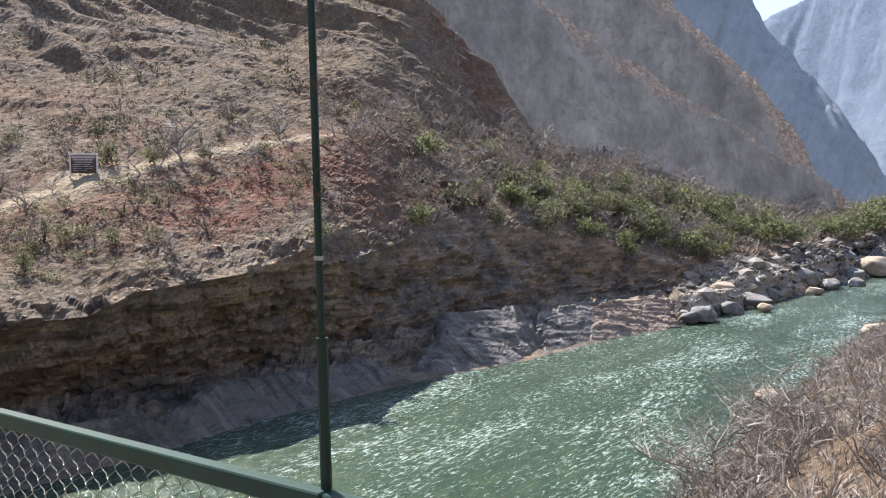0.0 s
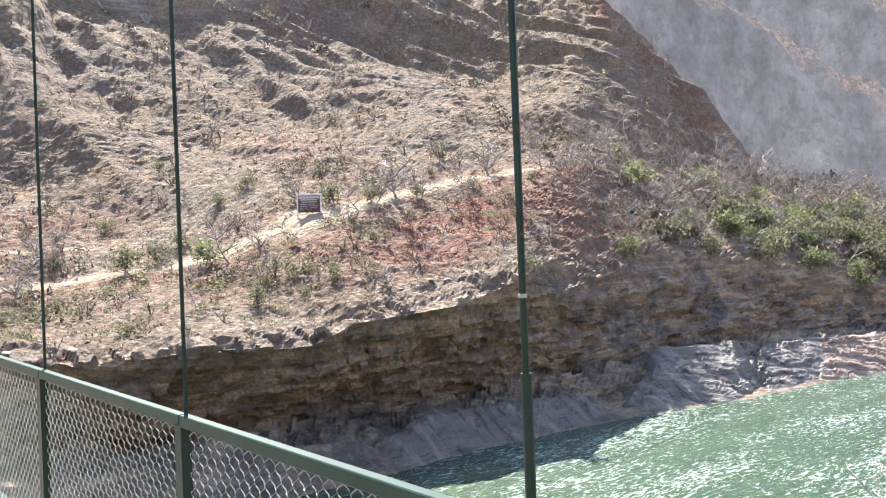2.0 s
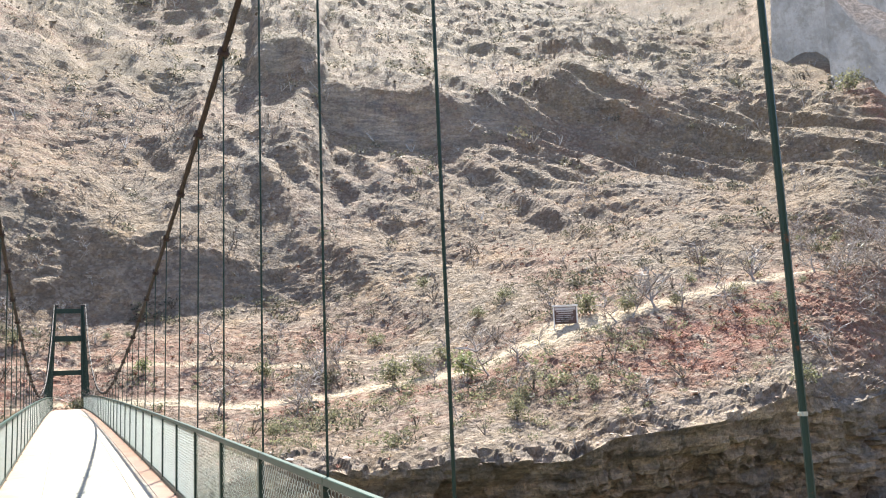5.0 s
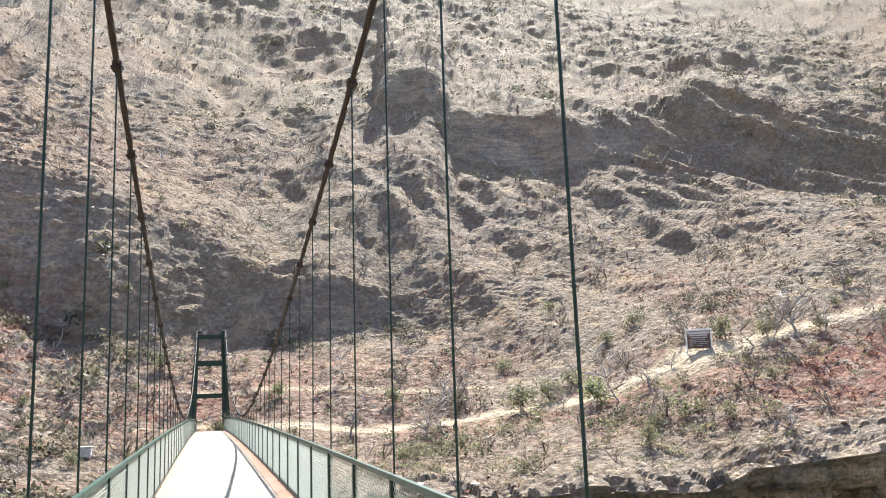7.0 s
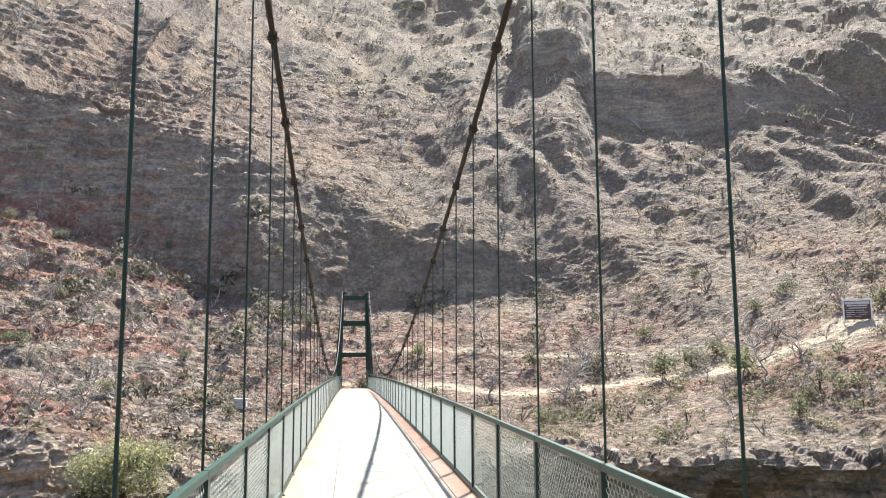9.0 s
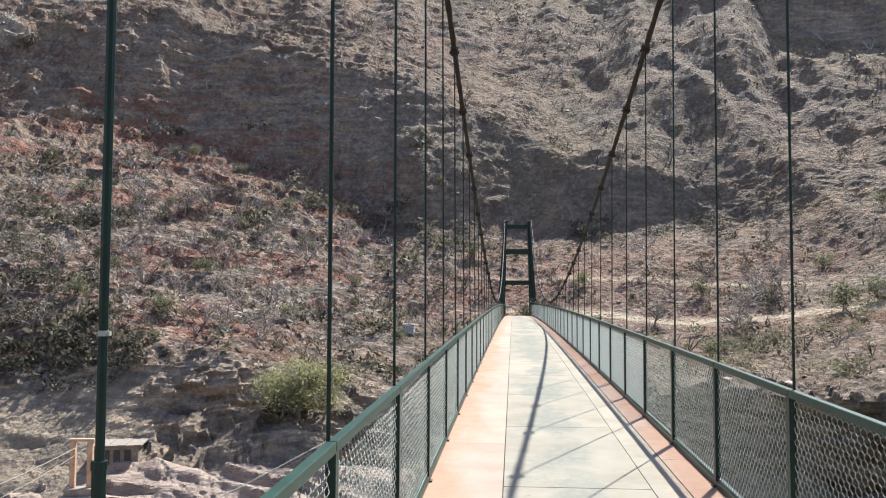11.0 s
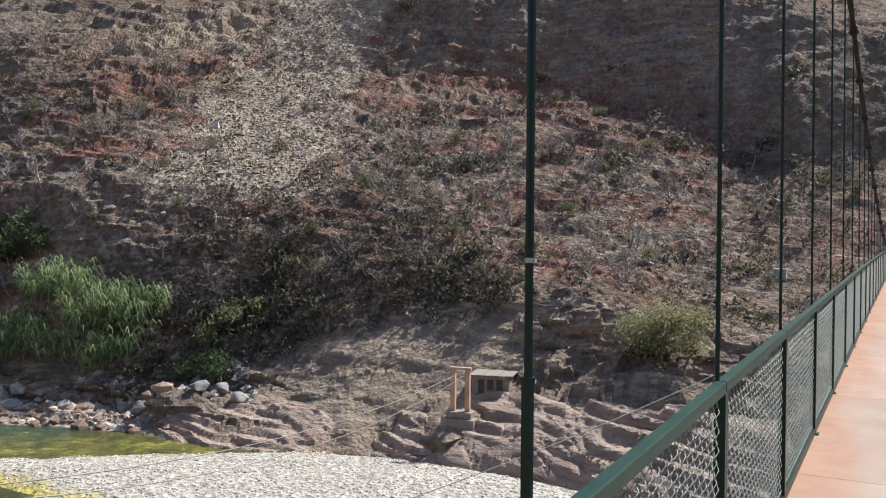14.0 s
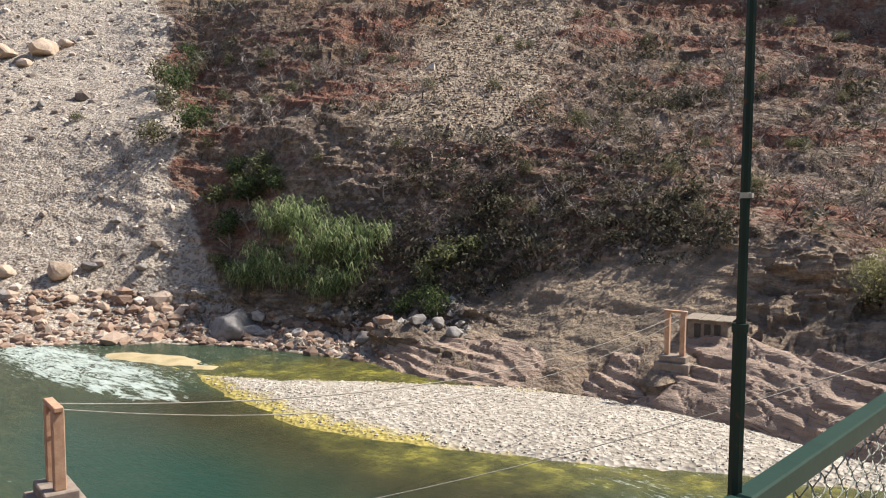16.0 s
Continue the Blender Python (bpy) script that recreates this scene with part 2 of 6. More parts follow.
def two_tone(name, a, b, scale=4.0, rough=0.9, bump=0.3, dist=0.02, metal=0.0, spec=0.3, local=False, vary=0.0, stretch=None):
    s = Shader(name, rough, metal, spec)
    f = s.noise(scale, 6, 0.7, local=local, stretch=stretch)
    c = s.ramp(f, (0.3, a), (0.7, b))
    if vary:
        c = s.mix(vary, c, s.ramp(s.random(), (0.0, (0.25, 0.25, 0.25)), (1.0, (0.85, 0.85, 0.85))), "SOFT_LIGHT")
    s.colour(c)
    s.bump(s.noise(scale * 5, 4, local=local), bump, dist)
    return s.m


def water_material():
    s = Shader("river_water", 0.17, spec=0.30)
    s.b.inputs["IOR"].default_value = 1.33
    flow = s.noise(0.06, 5, 0.6, stretch=(0.5, 1.3, 1))
    deep = s.ramp(flow, (0.3, (0.017, 0.034, 0.018)), (0.55, (0.033, 0.056, 0.034)), (0.8, (0.062, 0.09, 0.06)))
    chop = s.step(s.noise(1.3, 6, 0.7, stretch=(0.45, 1.25, 1), distort=0.4), 0.44, 0.62)
    deep = s.mix(s.math("MULTIPLY", chop, 0.6), deep, (0.07, 0.088, 0.046))
    calm = s.attr("calm")                       # red: still pool, green: rapids, blue: shoal
    pool = s.mix(calm[3], s.ramp(s.noise(0.2, 3), (0.3, (0.026, 0.030, 0.016)), (0.7, (0.048, 0.046, 0.022))), (0.017, 0.050, 0.036))
    deep = s.mix(s.step(calm[0], 0.15, 0.7), deep, pool)
    foam_a = s.noise(3.4, 7, 0.76, stretch=(0.40, 1.3, 1), distort=0.9)
    foam_b = s.noise(0.13, 4, 0.6, stretch=(0.5, 1.4, 1))
    level = s.math("ADD", foam_a, s.math("MULTIPLY", s.math("SUBTRACT", foam_b, 0.5), 0.30))
    level = s.math("SUBTRACT", level, s.math("MULTIPLY", calm[0], 0.25))
    level = s.math("ADD", level, s.math("MULTIPLY", calm[1], 0.15))
    churn = s.noise(0.75, 6, 0.72, stretch=(0.5, 1.5, 1), distort=0.5)
    churn = s.math("MULTIPLY", s.step(s.math("ADD", churn, s.math("MULTIPLY", calm[1], 0.10)), 0.56, 0.68), s.step(calm[1], 0.25, 0.6))
    foam = s.math("MAXIMUM", s.step(level, 0.562, 0.72), s.math("MULTIPLY", churn, 0.95))
    shoal = s.ramp(s.noise(0.55, 7, 0.75), (0.35, (0.040, 0.046, 0.020)), (0.52, (0.11, 0.105, 0.030)), (0.7, (0.36, 0.33, 0.065)))
    c = s.mix(calm[2], deep, shoal)
    s.colour(s.mix(foam, c, (0.42, 0.48, 0.44)))
    s.link(s.math("ADD", 0.17, s.math("MULTIPLY", foam, 0.6)), s.b.inputs["Roughness"])
    h = s.math("ADD", s.noise(1.9, 5, 0.6, stretch=(0.45, 1.15, 1)), s.math("MULTIPLY", s.noise(6.5, 3, stretch=(0.6, 1, 1)), 0.35))
    h = s.math("MULTIPLY", h, s.math("SUBTRACT", 1.0, s.math("MULTIPLY", calm[0], 0.6)))
    s.bump(h, 0.75, 0.26)
    return s.m


def paint_material(name, a, b, rust=(0.12, 0.05, 0.025), amount=0.62):
    s = Shader(name, 0.42, spec=0.2)
    c = s.ramp(s.noise(7, 5), (0.3, a), (0.7, b))
    chip = s.step(s.noise(24, 6, 0.7), amount, amount + 0.07)
    s.colour(s.mix(chip, c, rust))
    s.link(s.math("ADD", 0.4, s.math("MULTIPLY", chip, 0.4)), s.b.inputs["Roughness"])
    s.bump(s.noise(40, 3), 0.15, 0.003)
    return s.m


M_GROUND = ground_material()
M_WATER = water_material()
M_GREEN = paint_material("green_paint", (0.010, 0.026, 0.020), (0.018, 0.038, 0.029))
M_RAIL = paint_material("worn_green_paint", (0.012, 0.036, 0.027), (0.021, 0.052, 0.040), (0.11, 0.13, 0.11), 0.70)
M_WIRE = two_tone("galvanised_wire", (0.30, 0.32, 0.28), (0.50, 0.52, 0.46), 14, 0.5, 0.1, 0.001, metal=0.3)
M_CABLE = two_tone("rusty_steel_cable", (0.020, 0.015, 0.013), (0.055, 0.037, 0.03), 9, 0.75, 0.6, 0.01)
M_ROPE = two_tone("grey_wire_rope", (0.20, 0.18, 0.15), (0.36, 0.33, 0.28), 9, 0.7, 0.5, 0.005)
M_TIMBER = two_tone("orange_stained_concrete", (0.36, 0.20, 0.12), (0.56, 0.36, 0.24), 3, 0.85, 0.4, 0.02)
M_OLD = two_tone("stained_old_concrete", (0.17, 0.135, 0.11), (0.30, 0.245, 0.20), 2.5, 0.92, 0.5, 0.02)
M_CONCRETE = two_tone("weathered_concrete", (0.24, 0.20, 0.165), (0.42, 0.36, 0.30), 2.5, 0.92, 0.5, 0.02)


# ---------------------------------------------------------------- the far bank
# Lines across the slope: bearing from the bridge's near end (degrees), range and height (metres).
SHORE = [(-100, 135, -12.4), (-85, 92, -12.4), (-70.6, 77.5, -12.4), (-66, 76.3, -12.4), (-58, 72.8, -12.4), (-48.4, 64.5, -12.4), (-44.5, 59.3, -12.4), (-36.3, 56.2, -12.4), (-23.5, 50.7, -12.4), (-19, 48, -12.4), (-10, 45, -12.4), (0, 44, -12.4), (15, 46, -12.4), (27, 49.5, -12.4), (36.1, 54, -12.4), (46.7, 64, -12.4), (51.7, 69.6, -12.4), (60, 79.5, -12.4), (69.3, 100.4, -12.4), (73.2, 117, -12.4), (76.9, 139, -12.4), (82, 184, -12.4), (88, 300, -12.4), (96, 520, -12.4)]
LEDGE = [(-100, 140, -15.3), (-85, 95, -12.8), (-70.7, 80, -12.1), (-64, 80, -12.3), (-57, 76, -12.5), (-50, 68, -12.6), (-46.8, 66, -10.5), (-40, 62, -10.6), (-36, 58, -11.5), (-31.5, 56, -9.9), (-28.6, 52, -9.3), (-23.7, 54, -8), (-20, 54, -7.2), (-13, 52, -7), (-5, 50, -7.5), (5, 48, -8.9), (20, 50, -10.1), (30, 53, -10.2), (36.4, 57, -9.9), (43.6, 63.5, -10.5), (51.2, 72, -11), (52.8, 75, -10.3), (55, 79, -10), (59, 85, -10), (62.7, 92, -9.6), (69, 106, -9.6), (73.6, 123, -8.9), (78.5, 157, -8.2), (82, 200, -9.1), (88, 320, -10), (96, 550, -8.9)]
FOOT = [(-100, 148, -13.6), (-85, 106, -12.6), (-70, 85, -11.5), (-62, 83.5, -11.5), (-57, 79, -11.4), (-50, 72, -12.2), (-46, 70, -10.7), (-39, 65, -10.9), (-34, 60.5, -9.9), (-28, 58, -8.5), (-20, 58, -6.5), (-13, 56, -6.6), (0, 54, -8.2), (20, 57, -9.6), (30, 61, -9.6), (36, 65, -10.7), (47.4, 74, -9), (51.3, 79, -9), (59, 93, -8.9), (63, 103, -8.8), (69, 118, -9.5), (74, 131, -8.4), (78.5, 163, -7.7), (82, 210, -8.6), (88, 335, -7.7), (96, 570, -4.3)]
LIP = [(-100, 155, -10.2), (-85, 116, -9.3), (-70, 91, -8.5), (-64, 88, -8.2), (-56, 81, -8.5), (-52, 76, -9.5), (-46, 72, -9.6), (-38.4, 70, -6.9), (-34.6, 68.5, -5.3), (-28, 66, -3.9), (-23.5, 63, -2.7), (-18.5, 61, -2.8), (-13.1, 60, -4.9), (-5, 58, -5.8), (5, 56, -5.1), (14, 54, -3.5), (17.4, 53, -4.1), (25, 53, -3.6), (31.5, 55.5, -4.2), (34.6, 57, -2.9), (41, 61, -2.4), (46, 66, -0.7), (49, 73, -1.9), (51.4, 82, -1.3), (54.5, 90, 0.7), (59, 100, -0.2), (64.7, 113, -2.7), (69.7, 124, -6.5), (73.6, 137, -6.7), (80, 182, -5.6), (88, 345, -1.9), (96, 590, 5.8)]
BENCH = [(-100, 190, 3.7), (-85, 150, 4.6), (-70, 110, 4.8), (-66, 106, 5), (-60, 98, 5.8), (-55, 92, 5.9), (-53, 86, 5.7), (-49, 84, 6.8), (-45, 83, 6.9), (-38.5, 83, 6.9), (-30, 82, 5.4), (-24, 80, 2.5), (-18, 78, 1.1), (-13, 80, 0.4), (-5, 84, -0.1), (0, 84, 0.1), (5, 80, 0.2), (11.5, 78, -0.5), (19.7, 77, 0.6), (25.3, 76, 1.8), (29, 75, 3.5), (32.1, 75, 5.1), (34.7, 76, 5.4), (37.8, 80, 7), (43.2, 88, 8.8), (45.3, 92, 10.2), (50, 99, 10.8), (55, 112, 7.8), (59, 124, 7.1), (62, 134, 6.8), (66, 144, 5.5), (70, 155, 2.5), (78, 215, -3.9), (82, 270, -5.4), (88, 420, 8.3), (96, 700, 24.9)]
SLOPE = [(-100, 240, 21), (-85, 180, 17.8), (-70, 138, 15.2), (-63, 130, 15.6), (-55, 108, 14.6), (-50, 103, 14.5), (-43, 110, 20.3), (-36.5, 115, 23.2), (-26.6, 118, 23.8), (-19, 115, 21.1), (-13.3, 112, 16.6), (-9.4, 106, 10.2), (-1.3, 103, 10), (5, 103, 10.9), (14, 104, 11.6), (20, 103, 11.2), (30, 104, 13.9), (40, 108, 15.3), (46, 115, 16.2), (52, 124, 14.9), (57, 136, 11.4), (60, 146, 11.4), (66, 158, 8.3), (70, 170, 4.1), (78, 232, -3.2), (82, 290, -4.4), (88, 450, 16.6), (96, 750, 39.7)]
FACE = [(-100, 270, 37.7), (-85, 205, 30.9), (-70, 160, 25.9), (-63, 150, 25.7), (-55, 121, 23.2), (-50, 116, 23.4), (-43, 123, 32.6), (-32.7, 126, 36.9), (-23, 128, 43.5), (-15.7, 124, 39.8), (-8, 121, 32.8), (-0.3, 118, 25.9), (3.5, 109, 18.8), (8.4, 109, 20.1), (12.6, 109, 16.6), (16, 112, 16.2), (25, 115, 18.3), (35, 125, 21.9), (45, 128, 21.3), (50, 130, 22.9), (54, 136, 18.1), (57, 146, 14.2), (60, 153, 13.2), (66, 166, 9.5), (70, 182, 5.2), (78, 245, -3), (82, 305, -4.2), (88, 480, 22.6), (96, 800, 56.2)]
BAND = [(-100, 330, 69.4), (-85, 245, 52), (-70, 195, 41.7), (-62, 182, 40.7), (-50, 152, 38.5), (-30, 145, 49.1), (-10, 146, 46.6), (4.8, 152, 45), (8.5, 160, 55), (12, 165, 61.5), (14.9, 164, 61), (16.2, 152, 45), (24, 149, 41.6), (31, 154, 42.1), (37, 156, 40), (44.4, 156, 34.3), (50, 150, 31.6), (53, 150, 26.5), (55.6, 152, 21.4), (57.8, 154, 17.6), (60, 158, 14.7), (66, 172, 10.7), (70, 192, 6), (78, 255, -2.8), (82, 315, -3.8), (88, 500, 27), (96, 850, 74.6)]
CRAG = [(-100, 370, 98.1), (-85, 285, 75.9), (-70, 225, 56.1), (-62, 212, 56.9), (-50, 182, 55.9), (-30, 172, 73.3), (-10, 175, 71), (0, 175, 62.3), (9.5, 172, 62), (11.4, 174, 64), (12.1, 171, 70.5), (15.4, 169, 69.4), (16.4, 161, 58), (20, 156, 55.6), (28, 160, 53.4), (31, 165, 54.8), (33, 178, 65.1), (39, 182, 61.5), (45, 184, 55.2), (49.5, 178, 52.7), (52, 170, 49.5), (53.4, 168, 41.4), (55.6, 166, 34.3), (57.8, 162, 27.1), (59.2, 158, 20.3), (61, 165, 15.5), (66, 182, 11.5), (70, 202, 6.6), (78, 265, -2.5), (82, 330, -3.5), (88, 530, 33.2), (96, 900, 94.7)]
TOP = [(-100, 480, 191.7), (-85, 390, 148.3), (-70, 380, 133.3), (-60, 380, 152.1), (-40, 380, 192), (-20, 400, 224.3), (0, 420, 245.2), (12, 420, 234.4), (25, 400, 194.2), (36, 340, 144.6), (45, 280, 100.3), (48.5, 215, 66.4), (52, 190, 56.5), (53.4, 182, 45), (55.6, 178, 36.6), (57.8, 172, 28), (59.2, 168, 19.9), (61, 180, 15.9), (66, 200, 11.8), (70, 220, 6.3), (78, 285, -3.3), (82, 350, -4.4), (88, 570, 38.6), (96, 950, 116.7)]
WATER_Z = -12.4
STEP = 0.165
BEARINGS = np.arange(-88.0, 92.01, STEP)


def smooth1(v, n):
    k = np.hanning(n + 2)[1:-1]
    return np.convolve(np.pad(v, n // 2, mode="edge"), k / k.sum(), "same")[n // 2:-(n // 2)]


def line_at(line, n=9):
    b, r, z = np.array(line, float).T
    return smooth1(np.interp(BEARINGS, b, r), n), smooth1(np.interp(BEARINGS, b, z), n)


def build_far_bank():
    shore, ledge, foot, lip = line_at(SHORE, 7), line_at(LEDGE, 5), line_at(FOOT, 7), line_at(LIP, 5)
    bench, slope, face = line_at(BENCH, 17), line_at(SLOPE, 17), line_at(FACE, 17)
    band, crag, top = line_at(BAND), line_at(CRAG, 5), line_at(TOP)
    under = np.clip((BEARINGS - 34) / 2, 0, 1) * np.clip((70 - BEARINGS) / 2, 0, 1) + np.clip((BEARINGS + 35) / 2, 0, 1) * np.clip((-5 - BEARINGS) / 2, 0, 1)
    ledge = (ledge[0], np.maximum(ledge[1] - 1.6 * under, WATER_Z + 0.3))
    foot = (np.maximum(foot[0], ledge[0] + 1), np.maximum(foot[1], ledge[1] - 0.3))
    bed = (shore[0] - 5, np.full_like(shore[0], WATER_Z - 2.5))
    side = np.clip((BEARINGS - 47) / 6, 0, 1)                 # past the first spur the crest falls away behind
    back = (top[0] * (1 + 0.55 * (1 - side)) + 30 * side, top[1] + (1 - side) * top[0] * 0.42 - side * 25)
    rings = [(bed, 4), (shore, 14), (ledge, 12), (foot, 34), (lip, 70), (bench, 58), (slope, 38), (face, 55), (band, 45), (crag, 85), (top, 30)]
    rings = [(r, k) for r, k in rings]
    stops = [r for r, _ in rings] + [back]
    R, Z, K = [], [], []
    for i, (ring, k) in enumerate(rings):
        a, b = stops[i], stops[i + 1]
        for j in range(k):
            f = j / k
            R.append(a[0] + (b[0] - a[0]) * f)
            Z.append(a[1] + (b[1] - a[1]) * f)
            K.append(i + f)
    R.append(back[0]); Z.append(back[1]); K.append(len(rings))
    R, Z, K = np.array(R), np.array(Z), np.array(K)[:, None] * np.ones_like(R)
    # soften the kinks between the rings except at the lip
    soft = np.where((K > 4.6), 1.0, 0.0)
    for _ in range(10):
        for A in (R, Z):
            m = A.copy()
            m[1:-1] = (A[:-2] + 2 * A[1:-1] + A[2:]) / 4
            A += (m - A) * soft
    bear = np.radians(BEARINGS)[None, :]
    X, Y = R * np.sin(bear) - 0.3, R * np.cos(bear)
    P = np.stack([X, Y, Z], -1)
    du, dv = np.gradient(P, axis=0), np.gradient(P, axis=1)
    N = np.cross(dv, du)
    N /= np.linalg.norm(N, axis=-1, keepdims=True) + 1e-9
    N = np.where((N * np.stack([-np.sin(bear) + 0 * X, -np.cos(bear) + 0 * X, 0.6 + 0 * X], -1)).sum(-1, keepdims=True) < 0, -N, N)
    grow = np.clip(R / 90, 0.6, 3.0)
    steep = np.clip((0.75 - N[..., 2]) / 0.35, 0, 1)
    arc = bear * R
    broad = fbm(X / 17, Y / 17, Z / 17, 4)
    layers = fbm(X / 9 + 3, Y / 9, Z / 1.15, 4)
    fine = fbm(X / 2.6, Y / 2.6, Z / 2.6, 4)
    mounds = 1 - 2.2 * np.abs(fbm(X / 3.4 + 40, Y / 3.4, Z / 2.6, 3))            # cushion-like hummocks
    clods = 1 - 2.2 * np.abs(fbm(X / 1.15 + 11, Y / 1.15, Z / 1.0 + 6, 3))
    skew = np.interp(BEARINGS[None, :], [-30, -5, 10, 30], [-0.25, 0.0, 0.2, 0.7])
    flow = arc + skew * (Z - 10) + 5 * fbm(X / 30 + 2, Y / 30, Z / 30, 2)
    rib = np.abs(fbm(flow / 24, R / 110, Z / 95 + 3, 3)) + 0.32 * np.abs(fbm(flow / 7.5 + 5, R / 42, Z / 36, 2))   # runnels down the slope
    keep = np.clip(K / 1.2, 0.05, 1)
    cover_ = np.clip((K - 3.95) * 6, 0, 1)
    upper = np.clip((K - 4.6) / 1.5, 0, 1)
    wall_ = np.clip((K - np.interp(BEARINGS[None, :], [-36, -30], [1.15, 1.9])) * 3, 0, 1) * np.clip((4.0 - K) * 3, 0, 1)
    slide_ = np.clip((-58.5 - BEARINGS[None, :]) / 3, 0, 1) + 0 * X
    wall_ = wall_ * (1 - slide_) * (1 - 0.7 * np.clip((BEARINGS[None, :] + 41) / 3, 0, 1) * np.clip((-22 - BEARINGS[None, :]) / 3, 0, 1))
    fan_ = np.clip((BEARINGS[None, :] + 49 - (K - 5) * 4.2) / 3, 0, 1) * np.clip((-35.5 + (K - 5) * 2.2 - BEARINGS[None, :]) / 3, 0, 1) * np.clip((K - 4.75) / 0.2, 0, 1) * np.clip((7.4 - K) / 0.5, 0, 1)
    calm_ = (1 - 0.75 * slide_) * (1 - 0.8 * fan_)
    d = keep * grow * (broad * (0.3 + 1.1 * upper) * calm_ + calm_ * layers * ((0.35 + 0.75 * steep) * np.where(K > 4.6, np.interp(BEARINGS[None, :], [-10, 2], [0.6, 0.28]) * np.clip((8.5 - K) / 3, 0.35, 1), 1.0) + 0.5 * wall_) + fine * (0.25 + 0.5 * wall_ + 0.1 * np.clip(K - 5.5, 0, 1)) + wall_ * 0.9 * fbm(X / 5, Y / 5, Z / 2.2 + 9, 3))
    d = d + cover_ * np.clip(grow, 0.7, 1.25) * calm_ * (1 + 0.5 * np.clip((-4 - BEARINGS[None, :]) / 8, 0, 1)) * (mounds * np.interp(BEARINGS[None, :], [-8, 0], [0.34, 0.16]) * np.clip((8.8 - K) / 0.8, 0.12, 1) + clods * 0.17 * np.clip((8.0 - K) / 1.0, 0.1, 1)) - upper * grow * (rib - 0.25) * np.interp(K, [8.6, 9.4], [4.2, 1.6]) * (1 - 0.85 * np.clip((-48 - BEARINGS[None, :]) / 8, 0, 1)) * (1 - 0.7 * fan_)
    wall_soft = np.where(K < 4.0, np.interp(BEARINGS[None, :], [5, 12, 62, 68], [1.0, 0.5, 0.55, 1.0]), 1.0)
    d = d * wall_soft + 1.7 * slide_ * np.clip((K - 1.5) / 1.5, 0, 1)
    brink = np.exp(-np.abs(K - 4.02) / 0.09) * np.clip((BEARINGS[None, :] + 46) / 6, 0, 1)
    d = d + brink * (0.9 * fbm(X / 2.2, Y / 2.2, Z / 3, 4) + 0.40 * blocks(X / 1.6 + 3, Y / 1.6, Z / 3) + 0.5 * fbm(X / 0.7, Y / 0.7, Z / 1.5, 3))
    rocky = np.clip(wall_ + 0.55 * steep * (K > 4) + 0.30 * np.clip(0.2 + 2 * fbm(X / 13, Y / 13, Z / 9 + 4, 3), 0, 1) * cover_ * np.clip((8 - K) / 2, 0, 1) * calm_, 0, 1)
    bank_ = np.clip((BEARINGS[None, :] + 41) / 3, 0, 1) * np.clip((-22 - BEARINGS[None, :]) / 3, 0, 1) * (K < 4.05)
    rocky = rocky * (1 - 0.55 * bank_) * np.where(K > 4.05, 0.42 * np.clip((6.4 - K) / 1.6, 0, 1), 1.0) * (1 - 0.8 * fan_)
    d = d + rocky * (0.55 * blocks(X / 2.6, Y / 2.6, Z / 1.1) + 0.28 * blocks(X / 1.1 + 9, Y / 1.1, Z / 0.55 + 5))
    d = d * np.clip((10.6 - K) / 1.0, 0.35, 1)
    P2 = P + N * d[..., None]
    # shelves one behind the other, each falling away downstream over a steep face
    for period, amp, tilt_, lo, hi, k0, k1 in ((15.0, 0.85, 0.62, 28, 51, 7.5, 9.6), (5.5, 0.6, 0.8, 26, 60, 7.2, 9.4)):
        ph = (P2[..., 2] + tilt_ * arc * np.sign(hi) + 4.5 * fbm(X / 26 + period, Y / 26, Z / 26, 4)) / period
        fr = ph - np.floor(ph)
        where = np.clip((BEARINGS[None, :] - lo) / 4, 0, 1) * np.clip((hi - BEARINGS[None, :]) / 3, 0, 1) * np.clip((K - k0) / 0.8, 0, 1) * np.clip((k1 - K) / 0.7, 0, 1)
        where = where * np.clip(0.55 + 1.5 * fbm(X / 40 + period, Y / 40, Z / 30, 2), 0, 1) * calm_
        P2[..., 2] += (np.clip((fr - 0.55) / 0.45, 0, 1) ** 1.5 - fr + 0.2) * period * amp * where
    # broken beds crop out here and there as short risers
    for bedh, amp, off in ((2.3, 0.30, 3.0), (0.95, 0.30, 8.0)):
        ph = (P2[..., 2] + 0.13 * X + (1.9 + 1.4 * (BEARINGS[None, :] < -6)) * fbm(X / 24, Y / 24, Z / 30 + off, 4) + 0.8 * bedh * fbm(X / 5, Y / 5, Z / 4 + off, 3)) / bedh
        fr = ph - np.floor(ph)
        where = np.clip(0.25 + 0.3 * np.clip(-BEARINGS[None, :] / 15, 0, 1) + 2.4 * fbm(X / 11 + off, Y / 11, Z / 7, 3), 0, 1)
        P2[..., 2] += (np.clip((fr - 0.6) / 0.4, 0, 1) ** 2 - fr) * bedh * amp * where * np.interp(BEARINGS[None, :], [-14, -4, 4], [1.45, 0.9, 0.4]) * np.clip((K - 3.95) * 3, 0, 1) * calm_
    n_r, n_b = X.shape
    idx = np.arange(n_r * n_b).reshape(n_r, n_b)
    F = np.stack([idx[:-1, :-1], idx[:-1, 1:], idx[1:, 1:], idx[1:, :-1]], -1).reshape(-1, 4)
    me = mesh_from("ground", P2.reshape(-1, 3), F, smooth=False)
    # what covers it
    B = BEARINGS[None, :] + 0 * X
    rock = np.clip(steep * 1.3 - 0.2, 0, 1)
    rock = np.where(K < 4.05, 1.0, rock)
